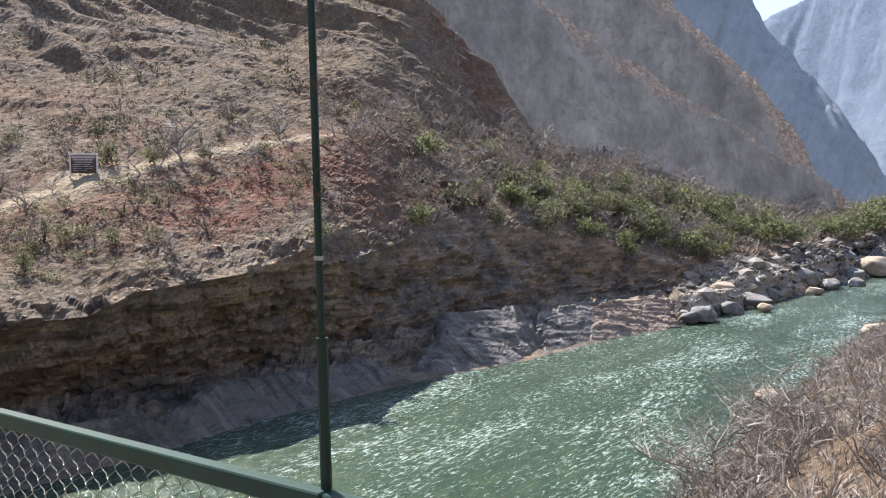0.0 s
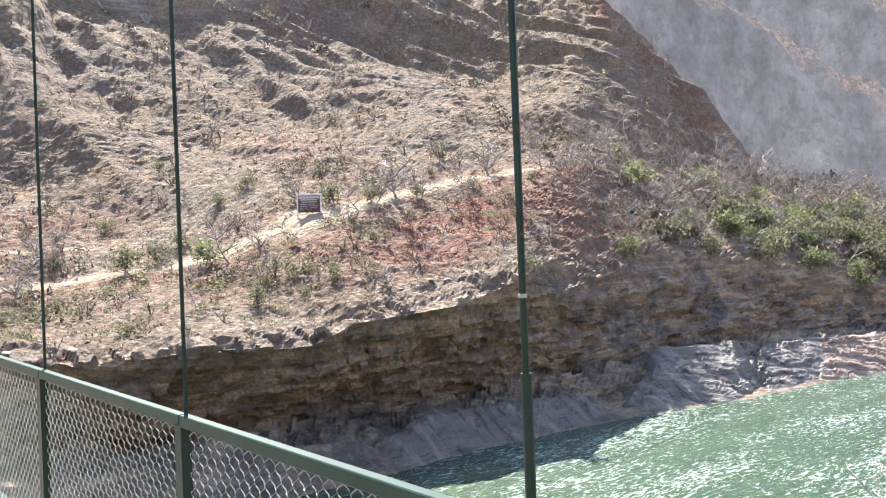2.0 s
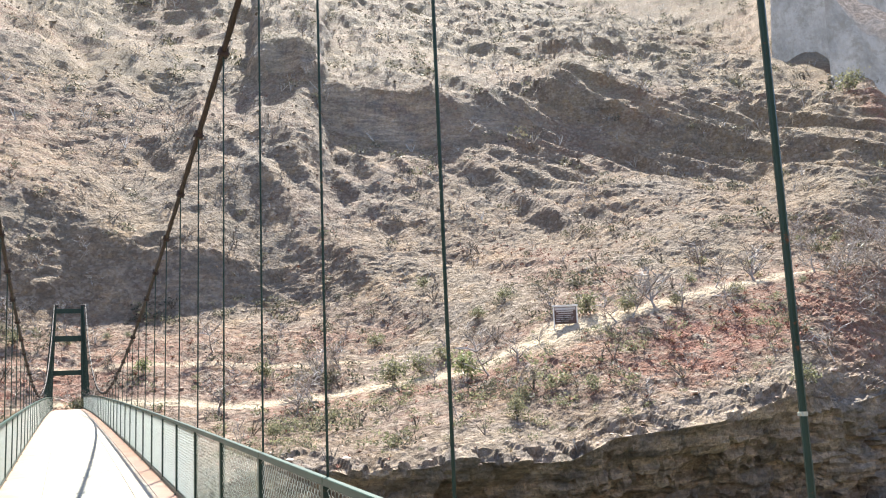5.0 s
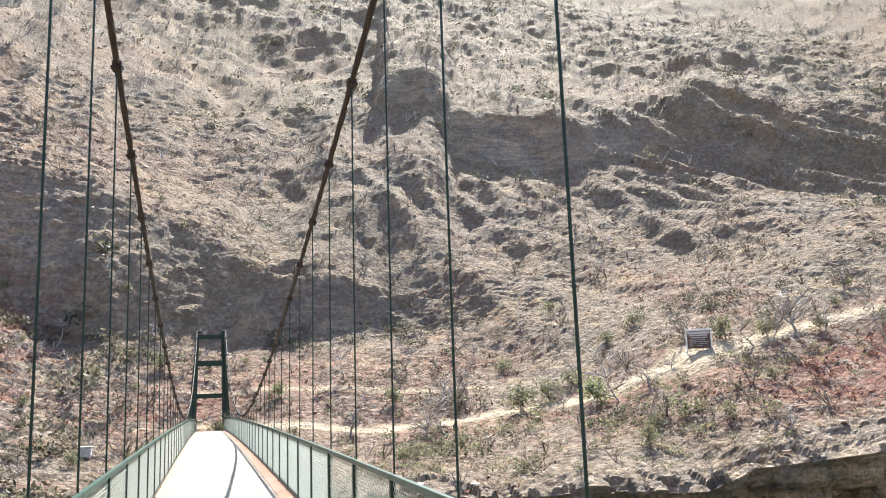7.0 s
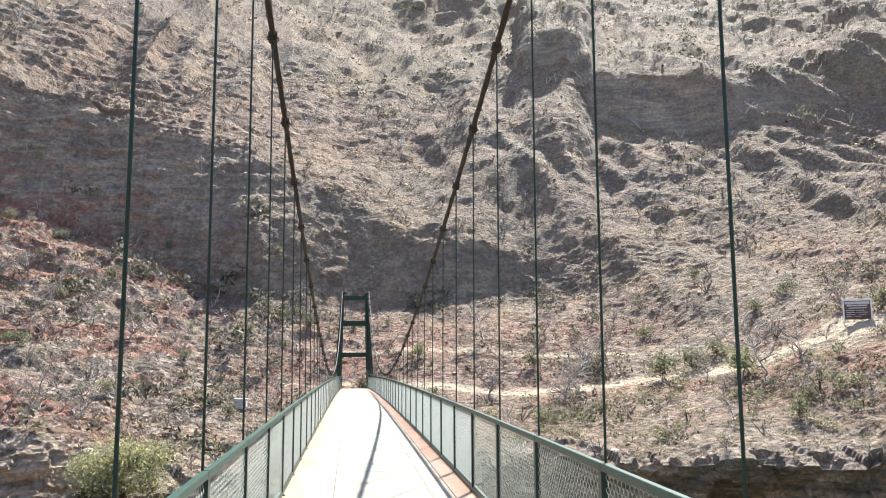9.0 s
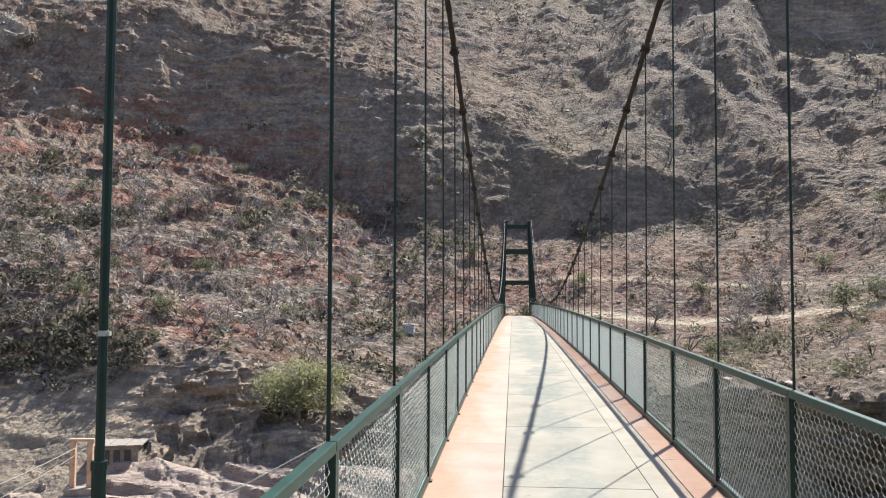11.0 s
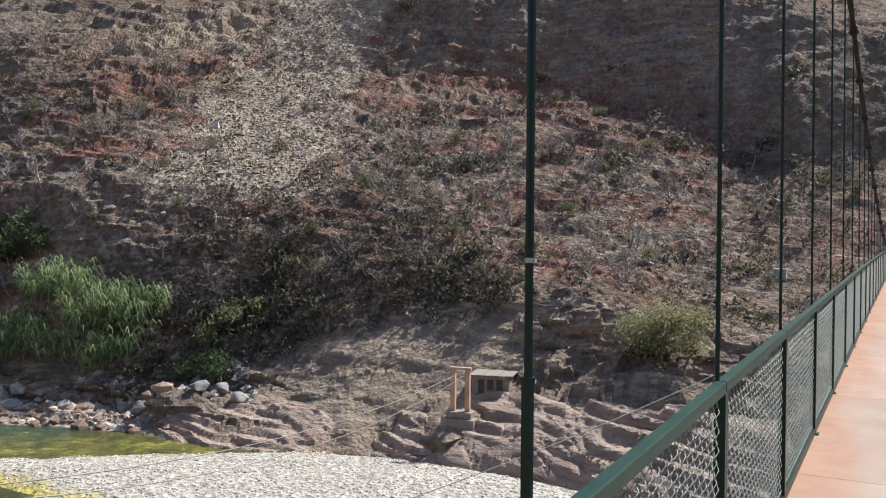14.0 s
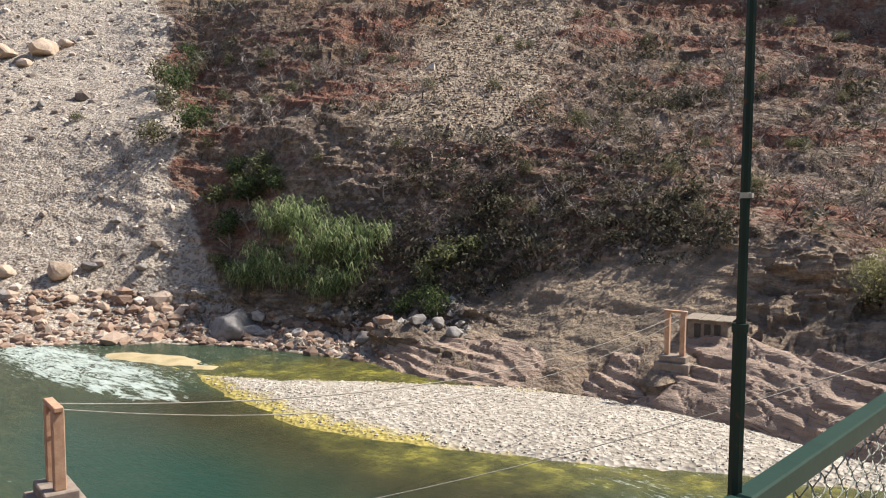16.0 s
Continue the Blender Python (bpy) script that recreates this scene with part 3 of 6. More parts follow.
    rock = np.maximum(rock, np.clip(1 - np.abs(K - 4.12) / 0.12, 0, 1) * (fine > -0.1) * 0.8)
    slide = np.clip((-58.6 - np.clip((K - 5) * 0.6, 0, 3) + np.clip((4.6 - K) * 2.2, 0, 3.4) + 2.2 * broad - B) / 0.9 + 1.1 * fine, 0, 1) * (K > 1.5)
    fan_l, fan_r = -49 + (K - 5) * 4.2 + 1.5 * broad, -35.5 + (K - 5) * 2.2 + 1.5 * broad
    fan = np.clip((B - fan_l) / 3 + fine, 0, 1) * np.clip((fan_r - B) / 3 + fine, 0, 1) * np.clip((K - 4.75) / 0.2, 0, 1) * np.clip((7.4 - K) / 0.5, 0, 1)
    beach = np.clip((-47 - B) / 2, 0, 1) * (K > 1) * np.clip((3.6 - K) / 0.6, 0, 1)
    right_beach = np.clip((B - 69.5) / 1.5, 0, 1) * np.clip((3.9 - K) / 0.5, 0, 1)
    stones = np.clip(np.maximum.reduce([slide, fan * np.clip(0.9 + 0.6 * fine, 0, 1) * 0.85, beach, right_beach]) , 0, 1)
    walk_k = np.interp(B, [-30, 0, 46, 47], [5.0, 5.0, 5.0, 5.0])
    width = np.interp(B, [-5, 3, 20, 29, 31.5, 33, 36, 46, 48], [0.0, 0.032, 0.034, 0.065, 0.15, 0.115, 0.06, 0.045, 0.0])
    trail = np.clip(1.5 - np.abs(K - walk_k + 0.02 * fine) / (width + 1e-4), 0, 1) * (width > 0.001)
    upper_k = np.interp(B, [-6, 1, 8, 16, 22], [5.42, 5.36, 5.36, 5.32, 5.25])
    upper_w = np.interp(B, [-6, -2, 4, 16, 20], [0.0, 0.018, 0.03, 0.022, 0.0])
    trail = np.maximum(trail, 0.75 * np.clip(1.5 - np.abs(K - upper_k + 0.03 * fine) / (upper_w + 1e-4), 0, 1) * (upper_w > 0.001) * np.clip(0.8 + 2 * layers, 0, 1))
    ochre_k = np.interp(B, [-50, -44, -39], [6.95, 6.72, 6.62])
    trail = np.maximum(trail, 0.7 * np.clip(1.2 - np.abs(K - ochre_k + 0.25 * fine) / 0.24, 0, 1) * np.clip((B + 50) / 2, 0, 1) * np.clip((-39.5 - B) / 1.5, 0, 1))
    redness = np.clip(0.25 + 1.1 * fbm(X / 22 + 9, Y / 22, Z / 22, 3), 0, 1) * np.clip((K - 4.05) * 4, 0, 1) * np.clip((6.6 - K), 0.4, 1)
    left_red = np.clip(0.35 + 3.6 * fbm(X / 9 + 2, Y / 9, Z / 2.0, 3), 0, 1) * np.clip((-6 - B) / 6, 0, 1) * np.clip((K - 4.05) * 4, 0, 1) * np.clip((7.2 - K), 0, 1)
    redness = np.maximum(redness, left_red)
    redness = np.maximum(redness, np.clip(1 - np.hypot((B - 41) / 9, (K - 4.55) / 0.4), 0, 1) * 1.6)
    # a stony red strip along the hill's downstream edge
    rise = np.degrees(np.arctan2(P2[..., 2] - 1.69, np.hypot(P2[..., 0], P2[..., 1])))
    inner = np.interp(rise, [5, 5.9, 8.6, 12.3, 16], [60.7, 60.1, 58.0, 55.2, 52.5]) - B + 0.5 * fine
    strip = np.clip((inner + 0.6) / 0.5, 0, 1) * np.clip((2.6 - inner) / 0.5, 0, 1) * np.clip((rise - 6.2) / 0.8, 0, 1)
    redness, rock = np.maximum(redness, strip * np.clip(0.45 + 1.2 * fbm(X / 5, Y / 5, Z / 5 + 3, 3), 0, 0.75)), rock * (1 - 0.6 * strip)
    dry = np.clip((K - 6.2) / 1.5, 0.08, 1) * np.clip(0.4 + fbm(X / 25, Y / 25, Z / 25 + 5, 3), 0, 1) * (B > -5)
    dry = np.maximum(dry, np.clip((K - 8.95) * 6, 0, 1) * np.clip((B - 8) / 5, 0, 1) * np.clip((50 - B) / 4, 0, 1) * 0.65)
    dark_rock = 0.28 * np.clip((2.2 - K) / 0.8, 0, 1) * np.clip((B + 5) / 10, 0, 1) * np.clip((57 - B) / 10, 0.25, 1)
    dark_rock = np.maximum(dark_rock, np.clip((B + 52) / 4, 0, 1) * np.clip((-39 - B) / 3, 0, 1) * np.clip((K - 2.6) * 3, 0, 1) * np.clip((4.5 - K) * 3, 0, 1) * np.clip(0.8 + fine, 0, 1))
    # where litter and painted brush shade darken the slope
    litter_shade_ = np.clip((-4 - B) / 8, 0.4, 1) * np.interp(B, [40, 50], [1.0, 0.25]) * np.clip((6.2 - K) / 0.8, 0.3, 1) * (K > 4.0) * (1 - stones)
    trail = np.maximum(trail, 0.5 * np.clip((B + 41) / 3, 0, 1) * np.clip((-22 - B) / 3, 0, 1) * np.clip((K - 2.4) * 3, 0, 1) * np.clip((3.95 - K) * 4, 0, 1) * np.clip(0.7 + 1.6 * layers, 0, 1))
    litter_shade_ = litter_shade_ * np.interp(B, [-60, -52, -46], [0.3, 0.5, 1.0])
    for name, cols in (("zone", (rock * (1 - stones), stones, np.clip(trail, 0, 1))), ("cover", (np.clip(redness, 0, 1), np.clip(dry, 0, 1), dark_rock))):
        extra = litter_shade_.ravel() if name == "cover" else (1 - np.clip(fan * 1.5, 0, 1) * (B > -57)).ravel()
        a = me.attributes.new(name, "FLOAT_COLOR", "POINT")
        data = np.stack([*(c.ravel() for c in cols), extra], -1).astype(np.float32)
        a.data.foreach_set("color", data.ravel())
    ob = tagged(place("ground", me, M_GROUND), "dry rocky canyon hillside with cliffs, ledges and a dirt trail", "hillside", kind="structure")
    return ob, P2, K, N, steep, stones


GROUND, GP, GK, GN, GSTEEP, GSTONES = build_far_bank()


def on_bank(bearing, k):
    """The place on the far bank at a bearing and a level: 4 the lip, 5 the trail, 9 the crag's top."""
    j = int(round((bearing - BEARINGS[0]) / STEP))
    col = GK[:, 0]
    i = int(np.argmin(np.abs(col - k)))
    return Vector(GP[i, j])


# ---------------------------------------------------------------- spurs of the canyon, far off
def hill_material(name, shade, light, rough=0.97, haze_glow=None):
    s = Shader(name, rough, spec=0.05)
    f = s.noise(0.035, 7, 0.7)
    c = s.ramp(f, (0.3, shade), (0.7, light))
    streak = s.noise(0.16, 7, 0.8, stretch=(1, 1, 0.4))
    c = s.mix(0.8 if name == "hazed_spur_rock" else 0.4, c, s.ramp(streak, (0.3, (0.2, 0.2, 0.2)), (0.7, (0.8, 0.8, 0.8))), "SOFT_LIGHT")
    if name == "hazed_spur_rock":
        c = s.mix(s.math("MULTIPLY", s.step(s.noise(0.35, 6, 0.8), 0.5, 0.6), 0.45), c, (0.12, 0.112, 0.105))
        # reddish stone under the crest, painted paler as if the sun lit it
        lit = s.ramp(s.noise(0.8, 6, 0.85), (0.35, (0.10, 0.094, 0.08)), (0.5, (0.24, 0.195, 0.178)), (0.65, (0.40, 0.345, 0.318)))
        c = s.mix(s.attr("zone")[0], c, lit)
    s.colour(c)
    s.bump(s.noise(0.22, 8, 0.75), 1.0, 6.0 if name == "hazed_spur_rock" else 2.0)
    # the slope's own colour glows faintly, lifting it as distance haze would
    if haze_glow:
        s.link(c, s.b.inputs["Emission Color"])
        s.b.inputs["Emission Strength"].default_value = haze_glow
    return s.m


def spur(name, crest, material, near_slope, far_slope, rough, label, fine=1.0, kind="structure"):
    """A ridge that climbs along a crest given as bearing, range, height, with a steep flank on each side."""
    c = np.array(crest, float)
    t = np.linspace(0, 1, len(c))
    u = np.linspace(0, 1, int(200 * fine))
    b, r, z = (np.interp(u, t, c[:, k]) for k in range(3))
    r, z = smooth1(r, 15), smooth1(z, 15)
    px, py = r * np.sin(np.radians(b)), r * np.cos(np.radians(b))
    d = np.stack([np.gradient(px), np.gradient(py)], -1)
    d /= np.linalg.norm(d, axis=1)[:, None]
    side = np.stack([-d[:, 1], d[:, 0]], -1)
    toward = -np.stack([px, py], -1) / r[:, None]
    side = np.where((side * toward).sum(-1, keepdims=True) < 0, -side, side)
    v = np.concatenate([np.linspace(-1, 0, int(30 * fine))[:-1], np.linspace(0, 1, int(120 * fine))])
    drop_n, drop_f = (z + 30) / near_slope, (z + 30) / far_slope
    w = np.where(v[None] > 0, v[None] * drop_n[:, None], v[None] * drop_f[:, None])
    X = px[:, None] + side[:, :1] * w
    Y = py[:, None] + side[:, 1:] * w
    run = np.concatenate([[0], np.cumsum(np.hypot(np.diff(px), np.diff(py)))])[:, None] + 0 * X
    # a gentler stony strip below the crest, then a steep face
    vv = np.clip(np.abs(v)[None] + 0.045 * fbm(run / (rough * 5) + rough, X * 0, X * 0 + 2, 4) * np.clip(np.abs(v)[None] * 9, 0, 1), 0, 1)
    knots = ((0, 0.2, 0.5, 0.75, 1.0), (0, 0.075, 0.60, 0.85, 1.0))
    drop = np.where(v[None] > 0, np.interp(vv, *knots), np.abs(v)[None] ** 0.85)
    Zb = z[:, None] - drop * (z[:, None] + 30)
    edge = np.clip(np.abs(v)[None] * 6, 0.16, 1)
    chute = np.abs(fbm(run / (rough * 3.2) + 1.1 * np.abs(v)[None] * 3, np.abs(v)[None] * 2.2, X * 0 + rough, 4))
    Zb = Zb - edge * min(rough, 9) * 1.5 * (chute - 0.2) + edge * rough * 0.55 * fbm(X / (rough * 4), Y / (rough * 4), Zb / (rough * 4), 5)
    Zb = Zb + edge * rough * 0.22 * fbm(X / (rough * 0.7), Y / (rough * 0.7), Zb / (rough * 0.7), 4)
    # small buttresses and notches break the crest and the strips
    nick = blocks(run / (rough * 0.55) + 3, X * 0, np.abs(v)[None] * 14 + 0 * X) * 0.5 + fbm(run / (rough * 0.5), np.abs(v)[None] * 20 + 0 * X, X * 0 + 1, 4)
    Zb = Zb + rough * 0.28 * nick * np.clip(1.15 - np.abs(v)[None], 0.4, 1)
    # mask of the stony strip that is coloured as sunlit
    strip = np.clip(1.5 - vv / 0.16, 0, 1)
    sunlit_strip = np.clip(strip * 1.7 + 1.1 * fbm(X / rough * 1.6, Y / rough * 1.6, Zb / rough * 1.6, 5) - 0.45, 0, 1)
    P = np.stack([X, Y, Zb], -1)
    n, m = X.shape
    idx = np.arange(n * m).reshape(n, m)
    F = np.stack([idx[:-1, :-1], idx[:-1, 1:], idx[1:, 1:], idx[1:, :-1]], -1).reshape(-1, 4)
    me = mesh_from(name, P.reshape(-1, 3), F, smooth=True)
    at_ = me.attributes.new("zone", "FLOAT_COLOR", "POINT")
    q = np.clip(sunlit_strip, 0, 1).ravel()
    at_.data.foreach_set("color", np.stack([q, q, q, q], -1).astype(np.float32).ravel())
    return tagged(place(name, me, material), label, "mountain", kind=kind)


def crest_of(*rows):
    return [(b, r, 1.69 + r * math.tan(radians(e + 0.25))) for b, e, r in rows]


# distance haze is put into these colours, blue-grey, and into a faint glow
M_SPUR = hill_material("hazed_spur_rock", (0.135, 0.135, 0.145), (0.235, 0.227, 0.232), haze_glow=0.27)
M_FAR = hill_material("far_hazy_slope", (0.125, 0.145, 0.185), (0.18, 0.20, 0.24), haze_glow=0.24)
M_FARTHER = hill_material("farthest_hazy_slope", (0.105, 0.128, 0.17), (0.125, 0.148, 0.19), haze_glow=0.3)
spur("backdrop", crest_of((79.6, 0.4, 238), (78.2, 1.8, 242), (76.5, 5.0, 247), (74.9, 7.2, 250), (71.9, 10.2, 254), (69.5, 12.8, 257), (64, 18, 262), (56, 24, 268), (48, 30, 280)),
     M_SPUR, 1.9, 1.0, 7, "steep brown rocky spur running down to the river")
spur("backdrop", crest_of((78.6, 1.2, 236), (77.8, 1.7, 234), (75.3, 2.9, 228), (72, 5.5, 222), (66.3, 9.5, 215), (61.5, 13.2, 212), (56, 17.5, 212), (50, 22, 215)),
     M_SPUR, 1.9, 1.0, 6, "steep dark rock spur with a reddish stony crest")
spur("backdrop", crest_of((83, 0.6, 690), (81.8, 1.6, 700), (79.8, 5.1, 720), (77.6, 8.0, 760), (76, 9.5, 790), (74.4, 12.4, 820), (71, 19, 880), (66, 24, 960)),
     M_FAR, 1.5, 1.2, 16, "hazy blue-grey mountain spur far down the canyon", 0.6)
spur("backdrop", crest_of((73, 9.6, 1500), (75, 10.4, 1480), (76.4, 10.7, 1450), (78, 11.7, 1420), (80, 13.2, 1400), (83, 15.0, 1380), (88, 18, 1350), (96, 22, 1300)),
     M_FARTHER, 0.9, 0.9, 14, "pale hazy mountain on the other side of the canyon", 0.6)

# ---------------------------------------------------------------- river
def build_water():
    xs = np.concatenate([np.arange(-180, -70, 2.0), np.arange(-70, 120, 0.8), np.arange(120, 900, 6.0)])
    ys = np.concatenate([np.arange(-60, 8, 4.0), np.arange(8, 60, 0.6), np.arange(60, 400, 8.0)])
    X, Y = np.meshgrid(xs, ys, indexing="ij")
    Z = WATER_Z + 0.05 * fbm(X / 3.5, Y / 1.6, X * 0, 3) + 0.03 * fbm(X / 1.3, Y / 0.8, X * 0 + 4, 2)
    n, m = X.shape
    idx = np.arange(n * m).reshape(n, m)
    F = np.stack([idx[:-1, :-1], idx[1:, :-1], idx[1:, 1:], idx[:-1, 1:]], -1).reshape(-1, 4)
    me = mesh_from("water", np.stack([X, Y, Z], -1).reshape(-1, 3), F, smooth=True)
    quiet = np.clip(1 - np.hypot((X + 33) / 24, (Y - 24) / 12), 0, 1) * 2.2 + np.clip(1 - np.hypot((X + 40) / 14, (Y - 42) / 7), 0, 1) * 3
    rapid = np.clip(1 - np.hypot((X + 61) / 16, (Y - 27.2) / 3.8), 0, 1) * 2.6 + np.clip((X - 20) / 90, 0, 0.25)
    rapid += np.clip(1 - np.hypot((X + 13) / 12, (Y - 31) / 5), 0, 1) * 0.8
    shoal = np.clip(1 - np.hypot((X + 44) / 9, (Y - 39.5) / 6.5), 0, 1) * 2.0 + np.clip(1 - np.abs((Y - 31) + 0.18 * np.clip(X + 30, -30, 0) - 0.45 * np.clip(X + 30, 0, 30)) / 5, 0, 1) * (X > -56) * (X < -8)
    a = me.attributes.new("calm", "FLOAT_COLOR", "POINT")
    a.data.foreach_set("color", np.stack([np.clip(quiet, 0, 1).ravel(), np.clip(rapid, 0, 1).ravel(), np.clip(shoal, 0, 0.95).ravel(), np.clip((27.5 - Y + 3 * fbm(X / 9, Y / 9, X * 0, 2)) / 7, 0, 1).ravel()], -1).astype(np.float32).ravel())
    return tagged(place("water", me, M_WATER), "green rippling river water with white foam", "river", kind="structure")


build_water()


def bed_level(X, Y):
    """Height of the near bank: a slope that comes down to the water some fifteen metres out."""
    shore_y = np.interp(X, [-120, -60, -40, -30, -24, -10, 10, 30, 45, 65, 100, 140, 200, 300], [22, 16, 13, 14.5, 13, 8, 8, 14, 15.2, 15.5, 13.5, 8, -10, -40])
    run = shore_y - Y
    z = WATER_Z - 0.4 + np.where(run > 0, 13.2 * (1 - np.exp(-run / 13.0)), run * 0.5)
    return z


def build_near_bank():
    xs, ys = np.arange(-140, 301, 0.9), np.concatenate([np.arange(-160, -14, 4.0), np.arange(-14, 26, 0.5)])
    X, Y = np.meshgrid(xs, ys, indexing="ij")
    Z = bed_level(X, Y) + np.clip((-Y - 12) * 0.45, 0, 80)
    amp = np.clip((Z - WATER_Z) / 2, 0.12, 1)
    Z = Z + amp * (0.9 * fbm(X / 6, Y / 6, X * 0, 4) + 0.4 * fbm(X / 1.5, Y / 1.5, X * 0 + 2, 3))
    n, m = X.shape
    idx = np.arange(n * m).reshape(n, m)
    F = np.stack([idx[:-1, :-1], idx[1:, :-1], idx[1:, 1:], idx[:-1, 1:]], -1).reshape(-1, 4)
    me = mesh_from("ground", np.stack([X, Y, Z], -1).reshape(-1, 3), F, smooth=False)
    for name, c in (("zone", (0.15, 0.25, 0.0, 1)), ("cover", (0.2, 0.5, 0.0, 0.1))):
        a = me.attributes.new(name, "FLOAT_COLOR", "POINT")
        a.data.foreach_set("color", np.tile(np.array(c, np.float32), X.size))
    return tagged(place("ground", me, M_GROUND), "dry stony near bank of the river", "river bank", kind="structure")


build_near_bank()


def build_bar():
    """The gravel bar: a low dome of stones with an algae-stained rim."""
    xs, ys = np.arange(-60, -4, 0.3), np.arange(26, 50, 0.3)
    X, Y = np.meshgrid(xs, ys, indexing="ij")
    lower = np.interp(X, [-54, -50, -47, -41, -35.5, -28, -17, -12, -7], [32, 30.6, 29.6, 29.2, 29.6, 32.4, 38.2, 40.4, 43])
    upper = np.interp(X, [-54, -50, -47, -42, -38, -34, -28, -20, -12, -7], [32, 33.6, 35.5, 39.5, 42.5, 45, 46.5, 46.8, 45.5, 43.5])
    t = np.minimum(Y - lower, upper - Y) + 0.8 * fbm(X / 2.5, Y / 2.5, X * 0, 4)
    Z = WATER_Z - 0.5 + 1.15 * (1 - np.exp(-np.clip(t + 1.2, 0, 9) / 2.2)) + 0.08 * fbm(X / 0.8, Y / 0.8, X * 0 + 7, 3)
    n, m = X.shape
    idx = np.arange(n * m).reshape(n, m)
    F = np.stack([idx[:-1, :-1], idx[1:, :-1], idx[1:, 1:], idx[:-1, 1:]], -1).reshape(-1, 4)
    keep = (t + 1.4 > 0)
    F = F[keep.ravel()[F].all(1)]
    me = mesh_from("gravel_bar", np.stack([X, Y, Z], -1).reshape(-1, 3), F)
    s = Shader("bar_gravel", 0.9, spec=0.2)
    z = s.t.nodes.new("ShaderNodeSeparateXYZ")
    s.link(s.pos, z.inputs[0])
    cell = s.ramp(s.cells(3.4), (0.1, (0.15, 0.15, 0.15)), (0.9, (0.85, 0.85, 0.85)))
    stone = s.mix(0.55, s.ramp(s.noise(2.5, 5), (0.3, (0.25, 0.22, 0.18)), (0.7, (0.45, 0.405, 0.34))), cell, "SOFT_LIGHT")
    algae = s.ramp(s.noise(1.6, 6, 0.7), (0.3, (0.20, 0.16, 0.05)), (0.7, (0.50, 0.41, 0.12)))
    lev = s.math("ADD", z.outputs[2], s.math("MULTIPLY", s.noise(0.7, 5), 0.5))
    lev = s.math("ADD", lev, s.math("MULTIPLY", s.step(z.outputs[0], -36.0, -24.0), 0.34))
    s.colour(s.mix(s.step(lev, WATER_Z + 0.42, WATER_Z + 0.64), algae, stone))
    s.bump(s.cells(3.4, out="Distance"), 0.8, 0.15)
    return tagged(place("gravel_bar", me, s.m), "pale gravel bar with yellow-green algae along its edge", "gravel bar", kind="structure"), X, Y, Z, t


BAR = build_bar()


def build_sand():
    """A flat sand spit where the landslide meets the river."""
    xs, ys = np.arange(-72, -48, 0.3), np.arange(26, 40, 0.3)
    X, Y = np.meshgrid(xs, ys, indexing="ij")
    t = 1 - np.hypot((X + 59.4) / 9.6, (Y - 32.6 - 0.22 * (X + 60)) / 2.5) + 0.6 * fbm(X / 3.5, Y / 2.2, X * 0, 4)
    Z = WATER_Z - 0.12 + 0.28 * np.clip(t, 0, 1)
    n, m = X.shape
    idx = np.arange(n * m).reshape(n, m)
    F = np.stack([idx[:-1, :-1], idx[1:, :-1], idx[1:, 1:], idx[:-1, 1:]], -1).reshape(-1, 4)
    F = F[(t > 0).ravel()[F].all(1)]
    me = mesh_from("sand_spit", np.stack([X, Y, Z], -1).reshape(-1, 3), F, smooth=True)
    return tagged(place("sand_spit", me, two_tone("wet_sand", (0.30, 0.235, 0.12), (0.50, 0.41, 0.25), 0.8, 0.7, 0.2, 0.03)), "flat pale sand spit at the water's edge", "sand", kind="structure")


build_sand()

# ---------------------------------------------------------------- the suspension bridge
SPAN, HALF, BAY, FIRST = 82.0, 1.22, 1.95, 1.58
CAMBER = 0.31


def deck_z(y):
    return CAMBER * (1 - ((41 - y) / 41) ** 2)


def cable_z(y):
    return 1.5 + (0.0102 * (41 - y) ** 1.72 if y < 41 else 0.0045 * (y - 41) ** 2)


def cable_x(y):
    return 1.265 - 0.036 * min(max((9 - y) / 8, 0), 1.6)


def deck_material(name, pale, pale2, worn, edge, rust, seed):
    """Cream paint that is worn to grey-green in the middle and stained by rust towards the railings."""
    s = Shader(name, 0.9, spec=0.03)
    xyz = s.t.nodes.new("ShaderNodeSeparateXYZ")
    s.link(s.pos, xyz.inputs[0])
    off = s.math("ABSOLUTE", xyz.outputs[0])
    c = s.ramp(s.noise(1.6, 6, 0.65), (0.3, pale), (0.7, pale2))
    c = s.mix(0.3, c, s.ramp(s.random(), (0.0, (0.34, 0.36, 0.33)), (0.5, (0.5, 0.48, 0.44)), (1.0, (0.70, 0.66, 0.58))), "SOFT_LIGHT")
    patch = s.step(s.math("ADD", s.noise(0.75, 5, 0.65, stretch=(1.2, 0.6, 1)), s.math("MULTIPLY", off, -0.32)), 0.37, 0.52)
    patch = s.math("MULTIPLY", patch, s.step(s.noise(9, 5, 0.7), 0.30, 0.55))
    c = s.mix(s.math("MULTIPLY", patch, 0.65), c, worn)
    stain = s.step(s.math("ADD", off, s.math("MULTIPLY", s.math("SUBTRACT", s.noise(1.1, 6, 0.7, stretch=(1.4, 0.5, 1)), 0.5), 1.3)), edge, edge + 0.42)
    c = s.mix(s.math("MULTIPLY", stain, 0.85), c, s.ramp(s.noise(3, 5, 0.7), (0.3, rust), (0.7, tuple(v * 1.35 for v in rust))))
    c = s.mix(s.math("MULTIPLY", s.step(s.noise(16, 5, 0.75), 0.64, 0.70), 0.6), c, (0.16, 0.12, 0.09))
    s.colour(c)
    s.bump(s.noise(30, 4), 0.25, 0.004)
    return s.m


